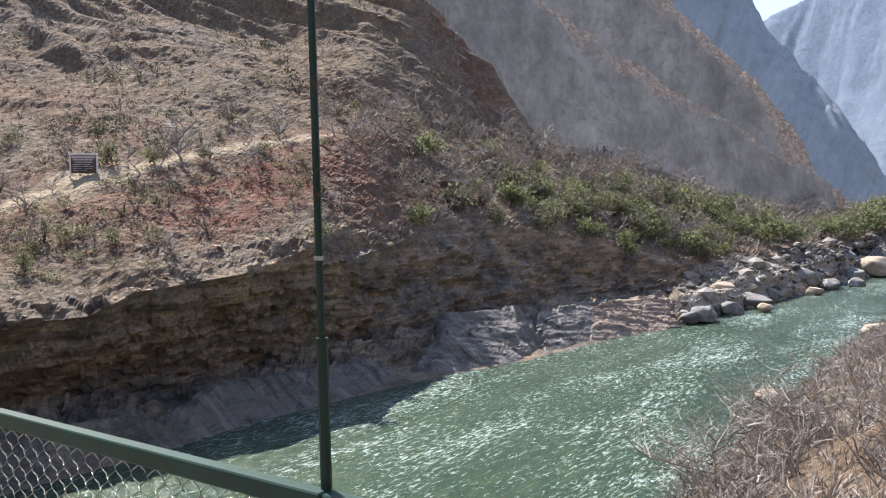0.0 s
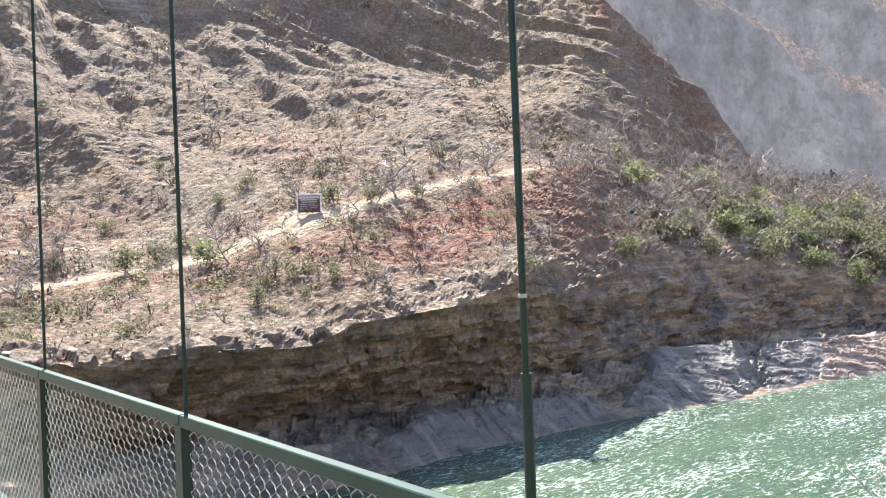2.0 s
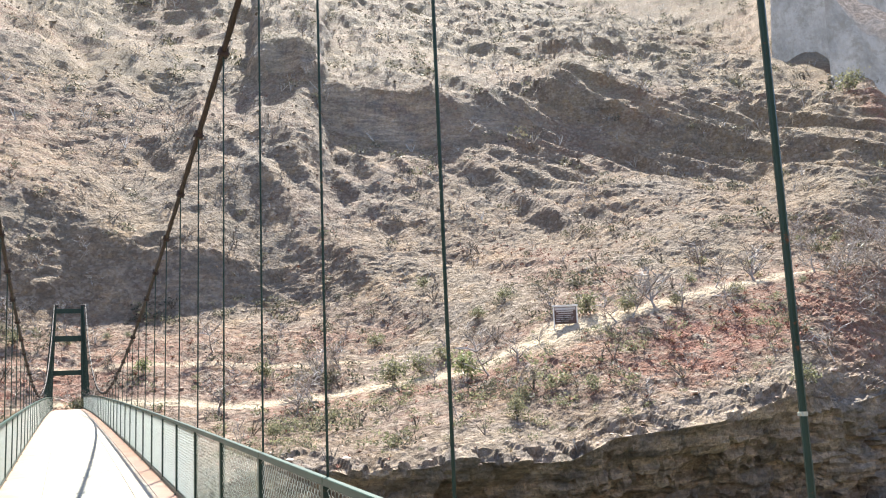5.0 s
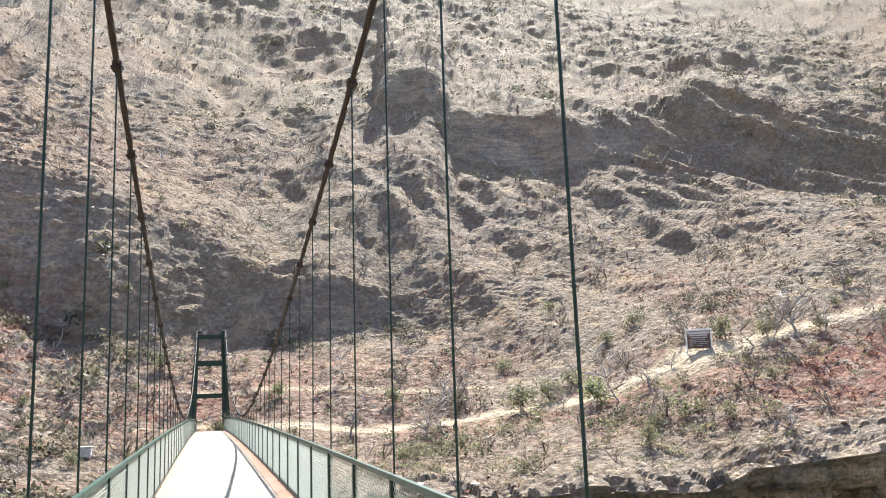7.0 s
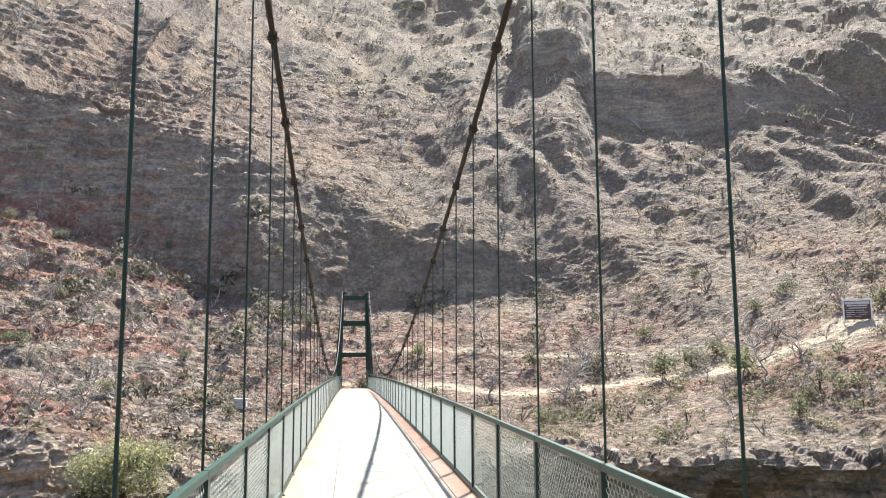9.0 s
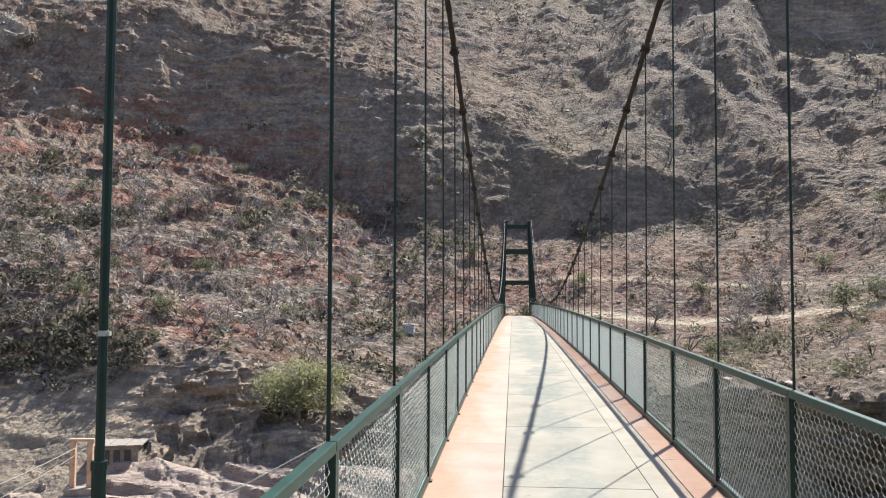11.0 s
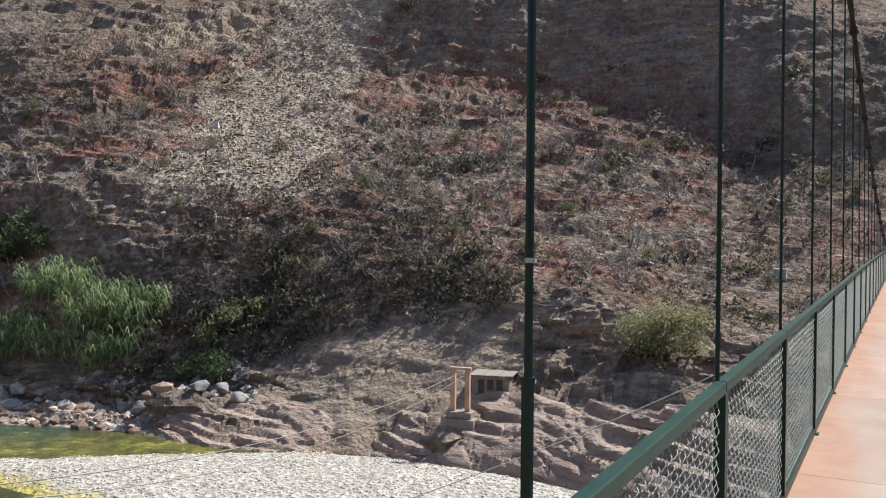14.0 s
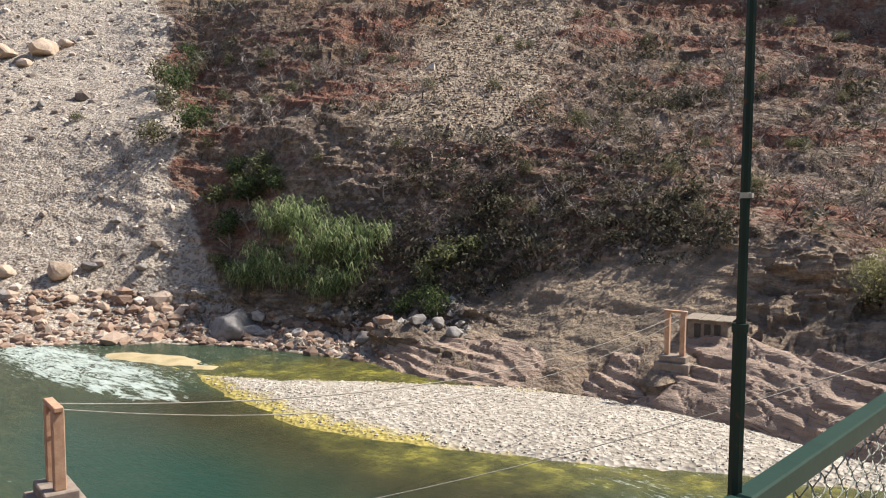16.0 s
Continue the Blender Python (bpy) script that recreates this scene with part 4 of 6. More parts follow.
M_PLATE = deck_material("pale_painted_plate", (0.24, 0.21, 0.168), (0.32, 0.283, 0.232), (0.17, 0.177, 0.155), 0.75, (0.28, 0.185, 0.13), 1)
M_SIDE = deck_material("rust_stained_plate", (0.30, 0.222, 0.178), (0.375, 0.29, 0.238), (0.29, 0.225, 0.185), 0.72, (0.30, 0.178, 0.122), 2)
M_DARK = two_tone("dark_seam", (0.05, 0.045, 0.04), (0.09, 0.08, 0.07), 8)

bridge = tagged(new("suspension_bridge"), "green steel suspension footbridge with mesh fences and rust-stained deck", "bridge")


def curved_strip(name, x0, x1, y0, y1, top, thick, material, step=1.0):
    """A strip of deck that follows the camber."""
    n = max(2, int((y1 - y0) / step) + 1)
    ys = np.linspace(y0, y1, n)
    V = np.array([(x, y, deck_z(y) + z) for y in ys for x, z in ((x0, top), (x1, top), (x1, top - thick), (x0, top - thick))])
    F = [(i * 4 + k, i * 4 + (k + 1) % 4, i * 4 + 4 + (k + 1) % 4, i * 4 + 4 + k) for i in range(n - 1) for k in range(4)]
    F += [(3, 2, 1, 0), tuple((n - 1) * 4 + k for k in range(4))]
    return place(name, mesh_from(name, V, F), material, bridge)


Y_END = SPAN
curved_strip("deck_floor", -HALF, HALF, -3.2, Y_END, -0.012, 0.03, M_DARK)
for x0, x1, mat_ in ((-1.2, -0.575, M_SIDE), (0.66, 0.935, M_PLATE), (0.945, 1.2, M_SIDE)):
    y = FIRST - 3 * BAY + 1.1
    while y < Y_END - 0.5:
        y1 = min(y + (BAY if x0 > 0.9 else 3.1), Y_END)
        curved_strip("side_plate", x0, x1, y + 0.003, y1 - 0.003, 0.0, 0.01, mat_)
        y = y1
y = -3.2
while y < Y_END - 0.5:
    y1 = min(y + (3.1 if y > -3 else 1.15), Y_END)
    curved_strip("floor_plate", -0.565, 0.65, y + 0.008, y1 - 0.008, 0.004, 0.012, M_PLATE)
    y = y1
for s in (-1, 1):
    a, b = sorted((s * (HALF - 0.02), s * (HALF + 0.06)))
    curved_strip("edge_beam", a, b, -3.2, Y_END, 0.05, 0.22, M_GREEN)

POSTS = [FIRST + BAY * k for k in range(-2, 42)]
RAIL_H = 1.037
LAG = {-1: -0.04, 1: 0.0}                 # the posts of one side stand a hand nearer


def post_mesh():
    bm = bmesh.new()
    box(bm, (-0.022, -0.03, 0.0), (0.022, -0.022, RAIL_H - 0.04))
    box(bm, (-0.022, -0.022, 0.0), (-0.014, 0.03, RAIL_H - 0.04))
    box(bm, (-0.045, -0.04, 0.0), (0.045, 0.04, 0.012))
    me = bpy.data.meshes.new("post")
    bm.to_mesh(me)
    bm.free()
    return me


def rail_mesh(length):
    bm = bmesh.new()
    box(bm, (-0.022, -length / 2 + 0.003, -0.050), (0.022, length / 2 - 0.003, 0.0), 0.004)
    me = bpy.data.meshes.new("top_rail")
    bm.to_mesh(me)
    bm.free()
    return me


def link_mesh(fine):
    """Chain-link between two posts: flattened spirals of wire that hook into one another."""
    w, h0, h1, cell = BAY - 0.06, 0.07, RAIL_H - 0.055, 0.076
    levels = int((h1 - h0) / (cell / 2))
    k = np.arange(2 * levels + 1) if fine else np.arange(0, 2 * levels + 1, 2)
    paths = []
    for i in range(int(2 * w / cell)):
        y = -w / 2 + i * cell / 2
        f = (k / 2.0 + i) % 2                                  # 0 and 2: left bend, 1: right bend
        side = 1 - np.abs(f - 1)
        depth = np.sin(np.pi * f) * 0.008
        bulge = np.where(k % 2 == 1, 0.004, 0.0)
        pts = np.stack([depth, y + side * (cell / 2 + 0.003) + bulge, h0 + (h1 - h0) * k / (2.0 * levels)], -1)
        pts[:, 1] = np.clip(pts[:, 1], -w / 2, w / 2)
        paths.append((pts, np.full(len(pts), 0.0025)))
    if fine:
        V, F = tubes(paths, 3)
        return mesh_from("wire_mesh", V, F, smooth=True)
    V, F, n = [], [], 0
    for pts, rad in paths:
        off = np.array([0.003, 0.0006, 0])
        V += [pts - off, pts + off]
        m = len(pts)
        F += [(n + i, n + i + 1, n + m + i + 1, n + m + i) for i in range(m - 1)]
        n += 2 * m
    return mesh_from("wire_mesh", np.concatenate(V), F)


def frame_mesh():
    bm = bmesh.new()
    w = BAY / 2 - 0.03
    rod(bm, (0, -w, 0.065), (0, w, 0.065), 0.008, sides=5)
    me = bpy.data.meshes.new("bottom_bar")
    bm.to_mesh(me)
    bm.free()
    return me


ME_POST, ME_RAIL, ME_FINE, ME_COARSE, ME_BAR = post_mesh(), rail_mesh(BAY), link_mesh(True), link_mesh(False), frame_mesh()


def clamp_mesh():
    bm = bmesh.new()
    rod(bm, (0, 0, -0.005), (0, 0, 0.005), 0.0100, sides=8)
    box(bm, (-0.014, -0.004, -0.004), (0.0, 0.004, 0.004))
    me = bpy.data.meshes.new("clamp")
    bm.to_mesh(me)
    bm.free()
    return me


def sleeve_mesh(top):
    bm = bmesh.new()
    rod(bm, (0, 0, -0.15), (0, 0, top), 0.0135, sides=8)
    rod(bm, (0, 0, top - 0.012), (0, 0, top + 0.004), 0.0155, sides=8)
    me = bpy.data.meshes.new("sleeve")
    bm.to_mesh(me)
    bm.free()
    return me


ME_CLAMP, ME_SLEEVES = clamp_mesh(), {-1: sleeve_mesh(1.345), 1: sleeve_mesh(1.39)}
for s in (-1, 1):
    for i, y in enumerate(POSTS):
        y += LAG[s]
        z = deck_z(y)
        x = s * HALF
        flip = Matrix.Diagonal((s, 1, 1, 1))
        place("post", ME_POST, M_GREEN, bridge, Matrix.Translation((x, y, z)) @ flip)
        hx, hz = (1.238 if s > 0 else -1.236), cable_z(y)
        cx = s * cable_x(y)
        bm = bmesh.new()
        rod(bm, (0, 0, 0), (cx - hx, 0, hz - z), 0.0090, sides=8)
        hang = part("hanger", bm, M_GREEN, bridge, m=Matrix.Translation((hx, y, z)))
        if y < 2:
            place("sleeve", ME_SLEEVES[s], M_GREEN, hang)
            place("clamp", ME_CLAMP, M_WIRE, hang, Matrix.Translation(((cx - hx) * 1.58 / (hz - z), 0, 1.58)) @ Matrix.Diagonal((s, 1, 1, 1)), "bright metal clamp")
        if i + 1 < len(POSTS):
            ym = y + BAY / 2
            tilt = math.degrees(math.atan2(deck_z(y + BAY) - z, BAY))
            m = pose(x, ym, deck_z(ym), tilt)
            place("top_rail", ME_RAIL, M_RAIL, bridge, m @ Matrix.Translation((0, 0, RAIL_H)))
            fence = place("fence_panel", ME_FINE if ym < 11.5 else ME_COARSE, M_WIRE, bridge, m)
            fence["kind"] = "stuff"
            place("bottom_bar", ME_BAR, M_GREEN, fence)

for s in (-1, 1):
    ys = np.linspace(-3.4, SPAN, 120)
    # six strands laid round one another
    paths = []
    for k in range(5):
        a = ys * 2.2 + k * 2 * np.pi / 5
        paths.append((np.stack([s * np.array([cable_x(v) for v in ys]) + 0.02 * np.cos(a), ys, np.array([cable_z(v) for v in ys]) + 0.02 * np.sin(a)], -1), np.full(len(ys), 0.019)))
    V, F = tubes(paths, 6)
    cable = place("main_cable", mesh_from("main_cable", V, F, smooth=True), M_CABLE, bridge, label="thick rusty steel suspension cable")
    bm = bmesh.new()
    box(bm, (-0.05, -0.06, -0.06), (0.05, 0.06, 0.05), 0.01)
    rod(bm, (-0.065, 0.03, -0.02), (0.065, 0.03, -0.02), 0.012)
    rod(bm, (-0.065, -0.03, -0.02), (0.065, -0.03, -0.02), 0.012)
    me = bpy.data.meshes.new("cable_clamp")
    bm.to_mesh(me)
    bm.free()
    for y in POSTS[1:]:
        place("cable_clamp", me, M_CABLE, cable, Matrix.Translation((s * cable_x(y), y + LAG[s], cable_z(y + LAG[s]))))


def tower(y, h):
    """A portal of two lattice legs that lean together, tied by cross beams."""
    t = new("tower")
    t.parent = bridge
    t.location = (-0.1, y, 0)
    wb, wt = 1.62, 1.10
    for s in (-1, 1):
        bm = bmesh.new()
        for dy in (-0.35, 0.35):
            for dx in (-0.13, 0.13):
                a = Vector((s * wb + dx * 1.5, dy * 1.3, -1.2))
                b = Vector((s * wt + dx * 0.7, dy * 0.5, h))
                rod(bm, a, b, 0.06, 0.045, 4)
        for dy in (-1, 1):
            for k in range(9):
                f0, f1 = k / 9, (k + 1) / 9
                x0, x1 = s * (wb + (wt - wb) * f0), s * (wb + (wt - wb) * f1)
                z0, z1 = -1.2 + (h + 1.2) * f0, -1.2 + (h + 1.2) * f1
                rod(bm, (x0 - 0.17 + 0.07 * f0, dy * 0.4 * (1 - 0.5 * f0), z0), (x1 + 0.17 - 0.07 * f1, dy * 0.4 * (1 - 0.5 * f1), z1), 0.025, sides=4)
        web = [bm.verts.new(v) for v in ((s * (wb - 0.42), -0.2, -1.2), (s * (wb + 0.42), -0.2, -1.2), (s * (wt + 0.13), -0.1, h), (s * (wt - 0.13), -0.1, h),
                                         (s * (wb - 0.42), 0.2, -1.2), (s * (wb + 0.42), 0.2, -1.2), (s * (wt + 0.13), 0.1, h), (s * (wt - 0.13), 0.1, h))]
        for f in ((0, 1, 2, 3), (7, 6, 5, 4), (0, 4, 5, 1), (1, 5, 6, 2), (2, 6, 7, 3), (3, 7, 4, 0)):
            bm.faces.new([web[q] for q in f])
        part("leg", bm, M_GREEN, t)
        bm = bmesh.new()
        rod(bm, (s * wt - 0.12, 0, h + 0.06), (s * wt + 0.3, 0, h + 0.06), 0.10, sides=10)
        part("saddle", bm, M_CABLE, t)
    for z, hh in ((h - 0.62, 0.40), (h - 3.1, 0.50), (h - 6.05, 0.42)):
        f = (z + 1.2) / (h + 1.2)
        w = wb + (wt - wb) * f
        bm = bmesh.new()
        box(bm, (-w, -0.10, z), (w, 0.10, z + hh), 0.01)
        for k in range(-3, 4):
            box(bm, (w * k / 4 - 0.02, -0.13, z - 0.05), (w * k / 4 + 0.02, 0.13, z))
        part("cross_beam", bm, M_GREEN, t)
    return t


tower(SPAN + 0.6, 9.0)
tower(-4.2, 8.9)

# concrete abutments under both ends
for y0, y1 in ((SPAN - 0.2, SPAN + 5.5), (-9.0, -3.0)):
    bm = bmesh.new()
    box(bm, (-2.3, y0, -6.0), (2.3, y1, -0.05), 0.06)
    box(bm, (-2.5, y0 - 0.15, -0.45), (2.5, y1, -0.02), 0.04)
    ob = part("abutment", bm, M_CONCRETE, None)
    tagged(ob, "grey concrete bridge abutment on the bank", "abutment")

# ---------------------------------------------------------------- the old cableway
def cableway_pillar(x, y, z, height, turn):
    t = tagged(new("cableway_pillar"), "orange-stained concrete twin pillar on a stepped concrete base", "pillar", "old cableway pillars")
    t.matrix_world = pose(x, y, z, rz=turn)
    for s in (-1, 1):
        bm = bmesh.new()
        box(bm, (s * 0.48 - 0.15, -0.17, 0), (s * 0.48 + 0.15, 0.17, height), 0.025)
        part("column", bm, M_TIMBER, t)
    bm = bmesh.new()
    box(bm, (-0.72, -0.14, height - 0.02), (0.72, 0.14, height + 0.13), 0.02)
    part("cap_beam", bm, M_TIMBER, t)
    for k, (w, d, z0, z1) in enumerate(((0.82, 0.5, -0.42, 0.0), (1.08, 0.75, -1.6, -0.4))):
        bm = bmesh.new()
        box(bm, (-w, -d, z0), (w, d, z1), 0.04)
        part("base_block", bm, M_OLD, t)
    return t


PILLAR_FAR, PILLAR_NEAR = (-25.3, 48.0, -9.3), (-26.2, 10.6, -7.7)
cableway_pillar(*PILLAR_FAR, 2.65, 10)
cableway_pillar(*PILLAR_NEAR, 2.4, -11)

# ---------------------------------------------------------------- plants
rng = np.random.default_rng(5)


def bare_paths(r, height, limbs, depth, spread=0.75, seedlean=0.25, thick=0.034, bends=3):
    """Branches of a leafless tree: [(points, radii)]."""
    paths = []

    def grow(p, d, length, rad, level):
        k = 4 if level == 0 and bends > 2 else bends
        pts, rads = [p], [rad]
        for i in range(k):
            d = d + r.normal(0, 0.20, 3) + np.array([0, 0, 0.06])
            d = d / np.linalg.norm(d)
            p = p + d * length / k
            pts.append(p)
            rads.append(rad * (1 - 0.65 * (i + 1) / k))
        paths.append((np.array(pts), np.array(rads)))
        if level >= depth:
            return
        n = limbs[level]
        for i in range(n):
            at = pts[1 + int(r.integers(0, k))] if level else pts[int(r.integers(1, k + 1))]
            a = r.uniform(0, 2 * np.pi)
            side = np.array([np.cos(a), np.sin(a), 0])
            nd = d * (1 - spread) + side * spread + np.array([0, 0, 0.15])
            grow(at, nd / np.linalg.norm(nd), length * r.uniform(0.5, 0.78), rads[1] * 0.74, level + 1)

    stems = 1 if height > 2.4 else 3
    for _ in range(stems):
        lean = r.normal(0, seedlean, 2)
        d = np.array([lean[0], lean[1], 1.0])
        grow(np.array([0, 0, -0.1]), d / np.linalg.norm(d), height * 0.42, height * thick, 0)
    return paths


def leaf_cloud(centres, radius, count, size, r, droop=0.2):
    """Small leaf blades round the given centres."""
    c = centres[r.integers(0, len(centres), count)]
    p = c + r.normal(0, 1, (count, 3)) * radius * np.array([1, 1, 0.7])
    a = r.normal(0, 1, (count, 3))
    a /= np.linalg.norm(a, axis=1)[:, None]
    b = np.cross(a, r.normal(0, 1, (count, 3)))
    b /= np.linalg.norm(b, axis=1)[:, None] + 1e-9
    a[:, 2] -= droop
    s = size * r.uniform(0.6, 1.3, (count, 1))
    V = np.stack([p - a * s, p + b * s * 0.45, p + a * s, p - b * s * 0.45], 1).reshape(-1, 3)
    return V, np.arange(count * 4).reshape(-1, 4)


def twig_material(name, *stops):
    s = Shader(name, 0.9, spec=0.15)
    c = s.ramp(s.island(), *stops)
    c = s.mix(0.35, c, s.ramp(s.noise(9, 3), (0.3, (0.25, 0.25, 0.25)), (0.7, (0.75, 0.75, 0.75))), "SOFT_LIGHT")
    s.colour(c)
    return s.m


def leaf_material(name, dark, mid, light):
    s = Shader(name, 0.6, spec=0.3)
    c = s.ramp(s.island(), (0.0, dark), (0.55, mid), (1.0, light))
    s.colour(c)
    s.b.inputs["Transmission Weight"].default_value = 0.0
    t = s.t.nodes.new("ShaderNodeBsdfTranslucent")
    add = s.t.nodes.new("ShaderNodeMixShader")
    add.inputs[0].default_value = 0.5
    s.link(c, t.inputs[0])
    s.link(s.b.outputs[0], add.inputs[1])
    s.link(t.outputs[0], add.inputs[2])
    s.link(add.outputs[0], s.t.nodes["Material Output"].inputs[0])
    return s.m


M_BARK = twig_material("grey_bark", (0.0, (0.16, 0.13, 0.115)), (1.0, (0.36, 0.32, 0.29)))
M_TWIG = twig_material("dry_twigs", (0.0, (0.12, 0.098, 0.082)), (0.5, (0.26, 0.222, 0.192)), (1.0, (0.50, 0.45, 0.405)))
M_RED = twig_material("rust_red_plants", (0.0, (0.11, 0.045, 0.034)), (0.5, (0.26, 0.105, 0.073)), (1.0, (0.40, 0.22, 0.155)))
M_HAZE = twig_material("brown_grey_twigs", (0.0, (0.16, 0.132, 0.112)), (0.5, (0.30, 0.255, 0.22)), (1.0, (0.46, 0.405, 0.355)))
M_STRAW = twig_material("dry_straw", (0.0, (0.20, 0.14, 0.08)), (1.0, (0.46, 0.36, 0.23)))
M_LEAF = leaf_material("olive_leaves", (0.06, 0.06, 0.036), (0.135, 0.13, 0.073), (0.26, 0.245, 0.14))
M_LEAF2 = leaf_material("fresh_green_leaves", (0.065, 0.078, 0.036), (0.15, 0.165, 0.075), (0.30, 0.30, 0.15))
M_SCRUB = leaf_material("dusty_scrub_leaves", (0.028, 0.027, 0.019), (0.075, 0.068, 0.045), (0.17, 0.15, 0.105))
M_DEEP = leaf_material("deep_green_leaves", (0.02, 0.034, 0.014), (0.06, 0.09, 0.032), (0.15, 0.20, 0.075))
M_PALE = leaf_material("pale_olive_leaves", (0.11, 0.11, 0.055), (0.25, 0.24, 0.115), (0.44, 0.41, 0.22))
M_REED = leaf_material("reed_leaves", (0.065, 0.10, 0.043), (0.20, 0.265, 0.105), (0.48, 0.53, 0.27))

AREA = np.linalg.norm(np.cross(np.gradient(GP, axis=0), np.gradient(GP, axis=1)), axis=-1)
COLS = np.broadcast_to(BEARINGS[None, :], GK.shape)


def scatter(n, weight):
    """n places on the far bank, spread by weight times area."""
    w = (AREA * weight).ravel()
    w = np.where(np.isfinite(w), np.clip(w, 0, None), 0)
    pick = rng.choice(w.size, n, p=w / w.sum())
    p = GP.reshape(-1, 3)[pick] + rng.normal(0, 0.12, (n, 3)) * np.array([1, 1, 0.1])
    return p, pick


def strewn(name, templates, places, sizes, material, label, category, tilt=0.15, squash=1.0, normals=None):
    """One object of many small pieces, each a turned and scaled copy of a template."""
    V, F, n = [], [], 0
    which = rng.integers(0, len(templates), len(places))
    for t, (tv, tf) in enumerate(templates):
        sel = np.nonzero(which == t)[0]
        if not len(sel):
            continue
        a = rng.uniform(0, 2 * np.pi, len(sel))
        ca, sa = np.cos(a)[:, None], np.sin(a)[:, None]
        s = np.asarray(sizes)[sel][:, None]
        x = (tv[None, :, 0] * ca - tv[None, :, 1] * sa) * s
        y = (tv[None, :, 0] * sa + tv[None, :, 1] * ca) * s
        z = tv[None, :, 2] * s * squash
        lx, ly = rng.normal(0, tilt, (2, len(sel), 1))
        v = np.stack([x + z * lx, y + z * ly, z], -1) + places[sel][:, None]
        V.append(v.reshape(-1, 3))
        F.append((tf[None] + n + (np.arange(len(sel)) * len(tv))[:, None, None]).reshape(-1, tf.shape[1]))
        n += len(sel) * len(tv)
    me = mesh_from(name, np.concatenate(V), np.concatenate(F))
    return tagged(place(name, me, material), label, category, kind="stuff")


open_ground = np.clip((0.92 - GSTEEP), 0.02, 1) * (1 - GSTONES * 0.93) * (GK > 4.02)
trail_gap = 1 - np.clip(1.6 - np.abs(GK - 5.0) / 0.06, 0, 1) * (COLS > 2) * (COLS < 47)
open_ground = open_ground * trail_gap
patchy = np.clip(0.35 + 1.6 * fbm(GP[..., 0] / 14, GP[..., 1] / 14, GP[..., 2] / 14 + 8, 3), 0.03, 1)
valley = np.clip((COLS - 47) / 10, 0, 1)
nearness = np.clip((10.3 - GK) / 3.0, 0.05, 1)
in_view = (COLS > -76) & (COLS < 86)

# leafless shrubs over the whole slope
def ribbons(paths):
    """Flat narrow blades along the paths, for twigs too thin to show a round."""
    V, F, n = [], [], 0
    for pts, rad in paths:
        d = np.gradient(pts, axis=0)
        w = np.cross(d, rng.normal(0, 1, 3))
        w /= np.linalg.norm(w, axis=1)[:, None] + 1e-9
        w *= np.asarray(rad)[:, None]
        V += [pts - w, pts + w]
        k = len(pts)
        F += [(n + i, n + i + 1, n + k + i + 1, n + k + i) for i in range(k - 1)]
        n += 2 * k
    return np.concatenate(V), np.array(F)


def twig_ball(r, twigs, width):
    """A leafless shrub: a few stems and a fuzz of fine twigs that point up and outward."""
    V, F, n = [], [], 0
    stems = [(np.array([0, 0, -0.1]), np.array([r.normal(0, 0.45), r.normal(0, 0.45), r.uniform(0.7, 1.3)])) for _ in range(6)]
    for i in range(twigs):
        o, d = stems[int(r.integers(0, 6))]
        f = r.uniform(0.35, 1.0)
        p = o + d * f
        q = d * 0.5 + r.normal(0, 0.55, 3) + np.array([0, 0, 0.15])
        q = q / np.linalg.norm(q) * r.uniform(0.25, 0.75)
        w = np.cross(q, r.normal(0, 1, 3))
        w = w / np.linalg.norm(w) * width * r.uniform(0.6, 1.2)
        V += [p - w, p + w, p + q + w * 0.4, p + q - w * 0.4]
        F.append((n, n + 1, n + 2, n + 3))
        n += 4
    for o, d in stems:
        w = np.cross(d, r.normal(0, 1, 3))
        w = w / np.linalg.norm(w) * width * 2.2
        V += [o - w, o + w, o + d + w * 0.5, o + d - w * 0.5]
        F.append((n, n + 1, n + 2, n + 3))
        n += 4
    return np.array(V), np.array(F)


shrubs = [twig_ball(rng, 28, 0.019) for _ in range(9)]
shrub_w = open_ground * patchy * nearness * (0.45 + 2.6 * valley) * in_view
pts, pick = scatter(3600, shrub_w)
far_r = np.hypot(pts[:, 0], pts[:, 1])
strewn("dry_shrubs", shrubs, pts, rng.uniform(0.45, 1.25, len(pts)) * np.clip(far_r / 110, 0.75, 1.6), M_TWIG, "grey leafless shrubs scattered over the dry hillside", "shrubs")

M_BRUSH = twig_material("dark_brush", (0.0, (0.06, 0.05, 0.04)), (0.5, (0.13, 0.108, 0.085)), (1.0, (0.24, 0.20, 0.16)))
pts, _ = scatter(1500, shrub_w * (COLS < 58) + 0.25 * open_ground * in_view * (GK < 8.5))
strewn("dark_shrubs", shrubs, pts, rng.uniform(0.4, 1.2, len(pts)), M_BRUSH, "dark brown low brush dotted over the hillside", "shrubs")
pts, _ = scatter(1100, in_view * np.clip((GK - 7.8) / 0.5, 0, 1) * np.clip((10.6 - GK), 0, 1) * (0.95 - GSTEEP * 0.7) * (COLS > -55))
strewn("dry_shrubs", shrubs, pts, rng.uniform(1.0, 2.2, len(pts)), M_TWIG, "scattered leafless shrubs on the upper slope", "shrubs")

# low leafy scrub in patches, thickest on the shaded upstream slope
def scrub_ball(r, leaves):
    lobes = r.normal(0, 1, (5, 3)) * [0.42, 0.42, 0.16] + [0, 0, 0.42]
    return leaf_cloud(lobes, 0.24, leaves, 0.13, r)


scrubs = [scrub_ball(rng, 60) for _ in range(7)]
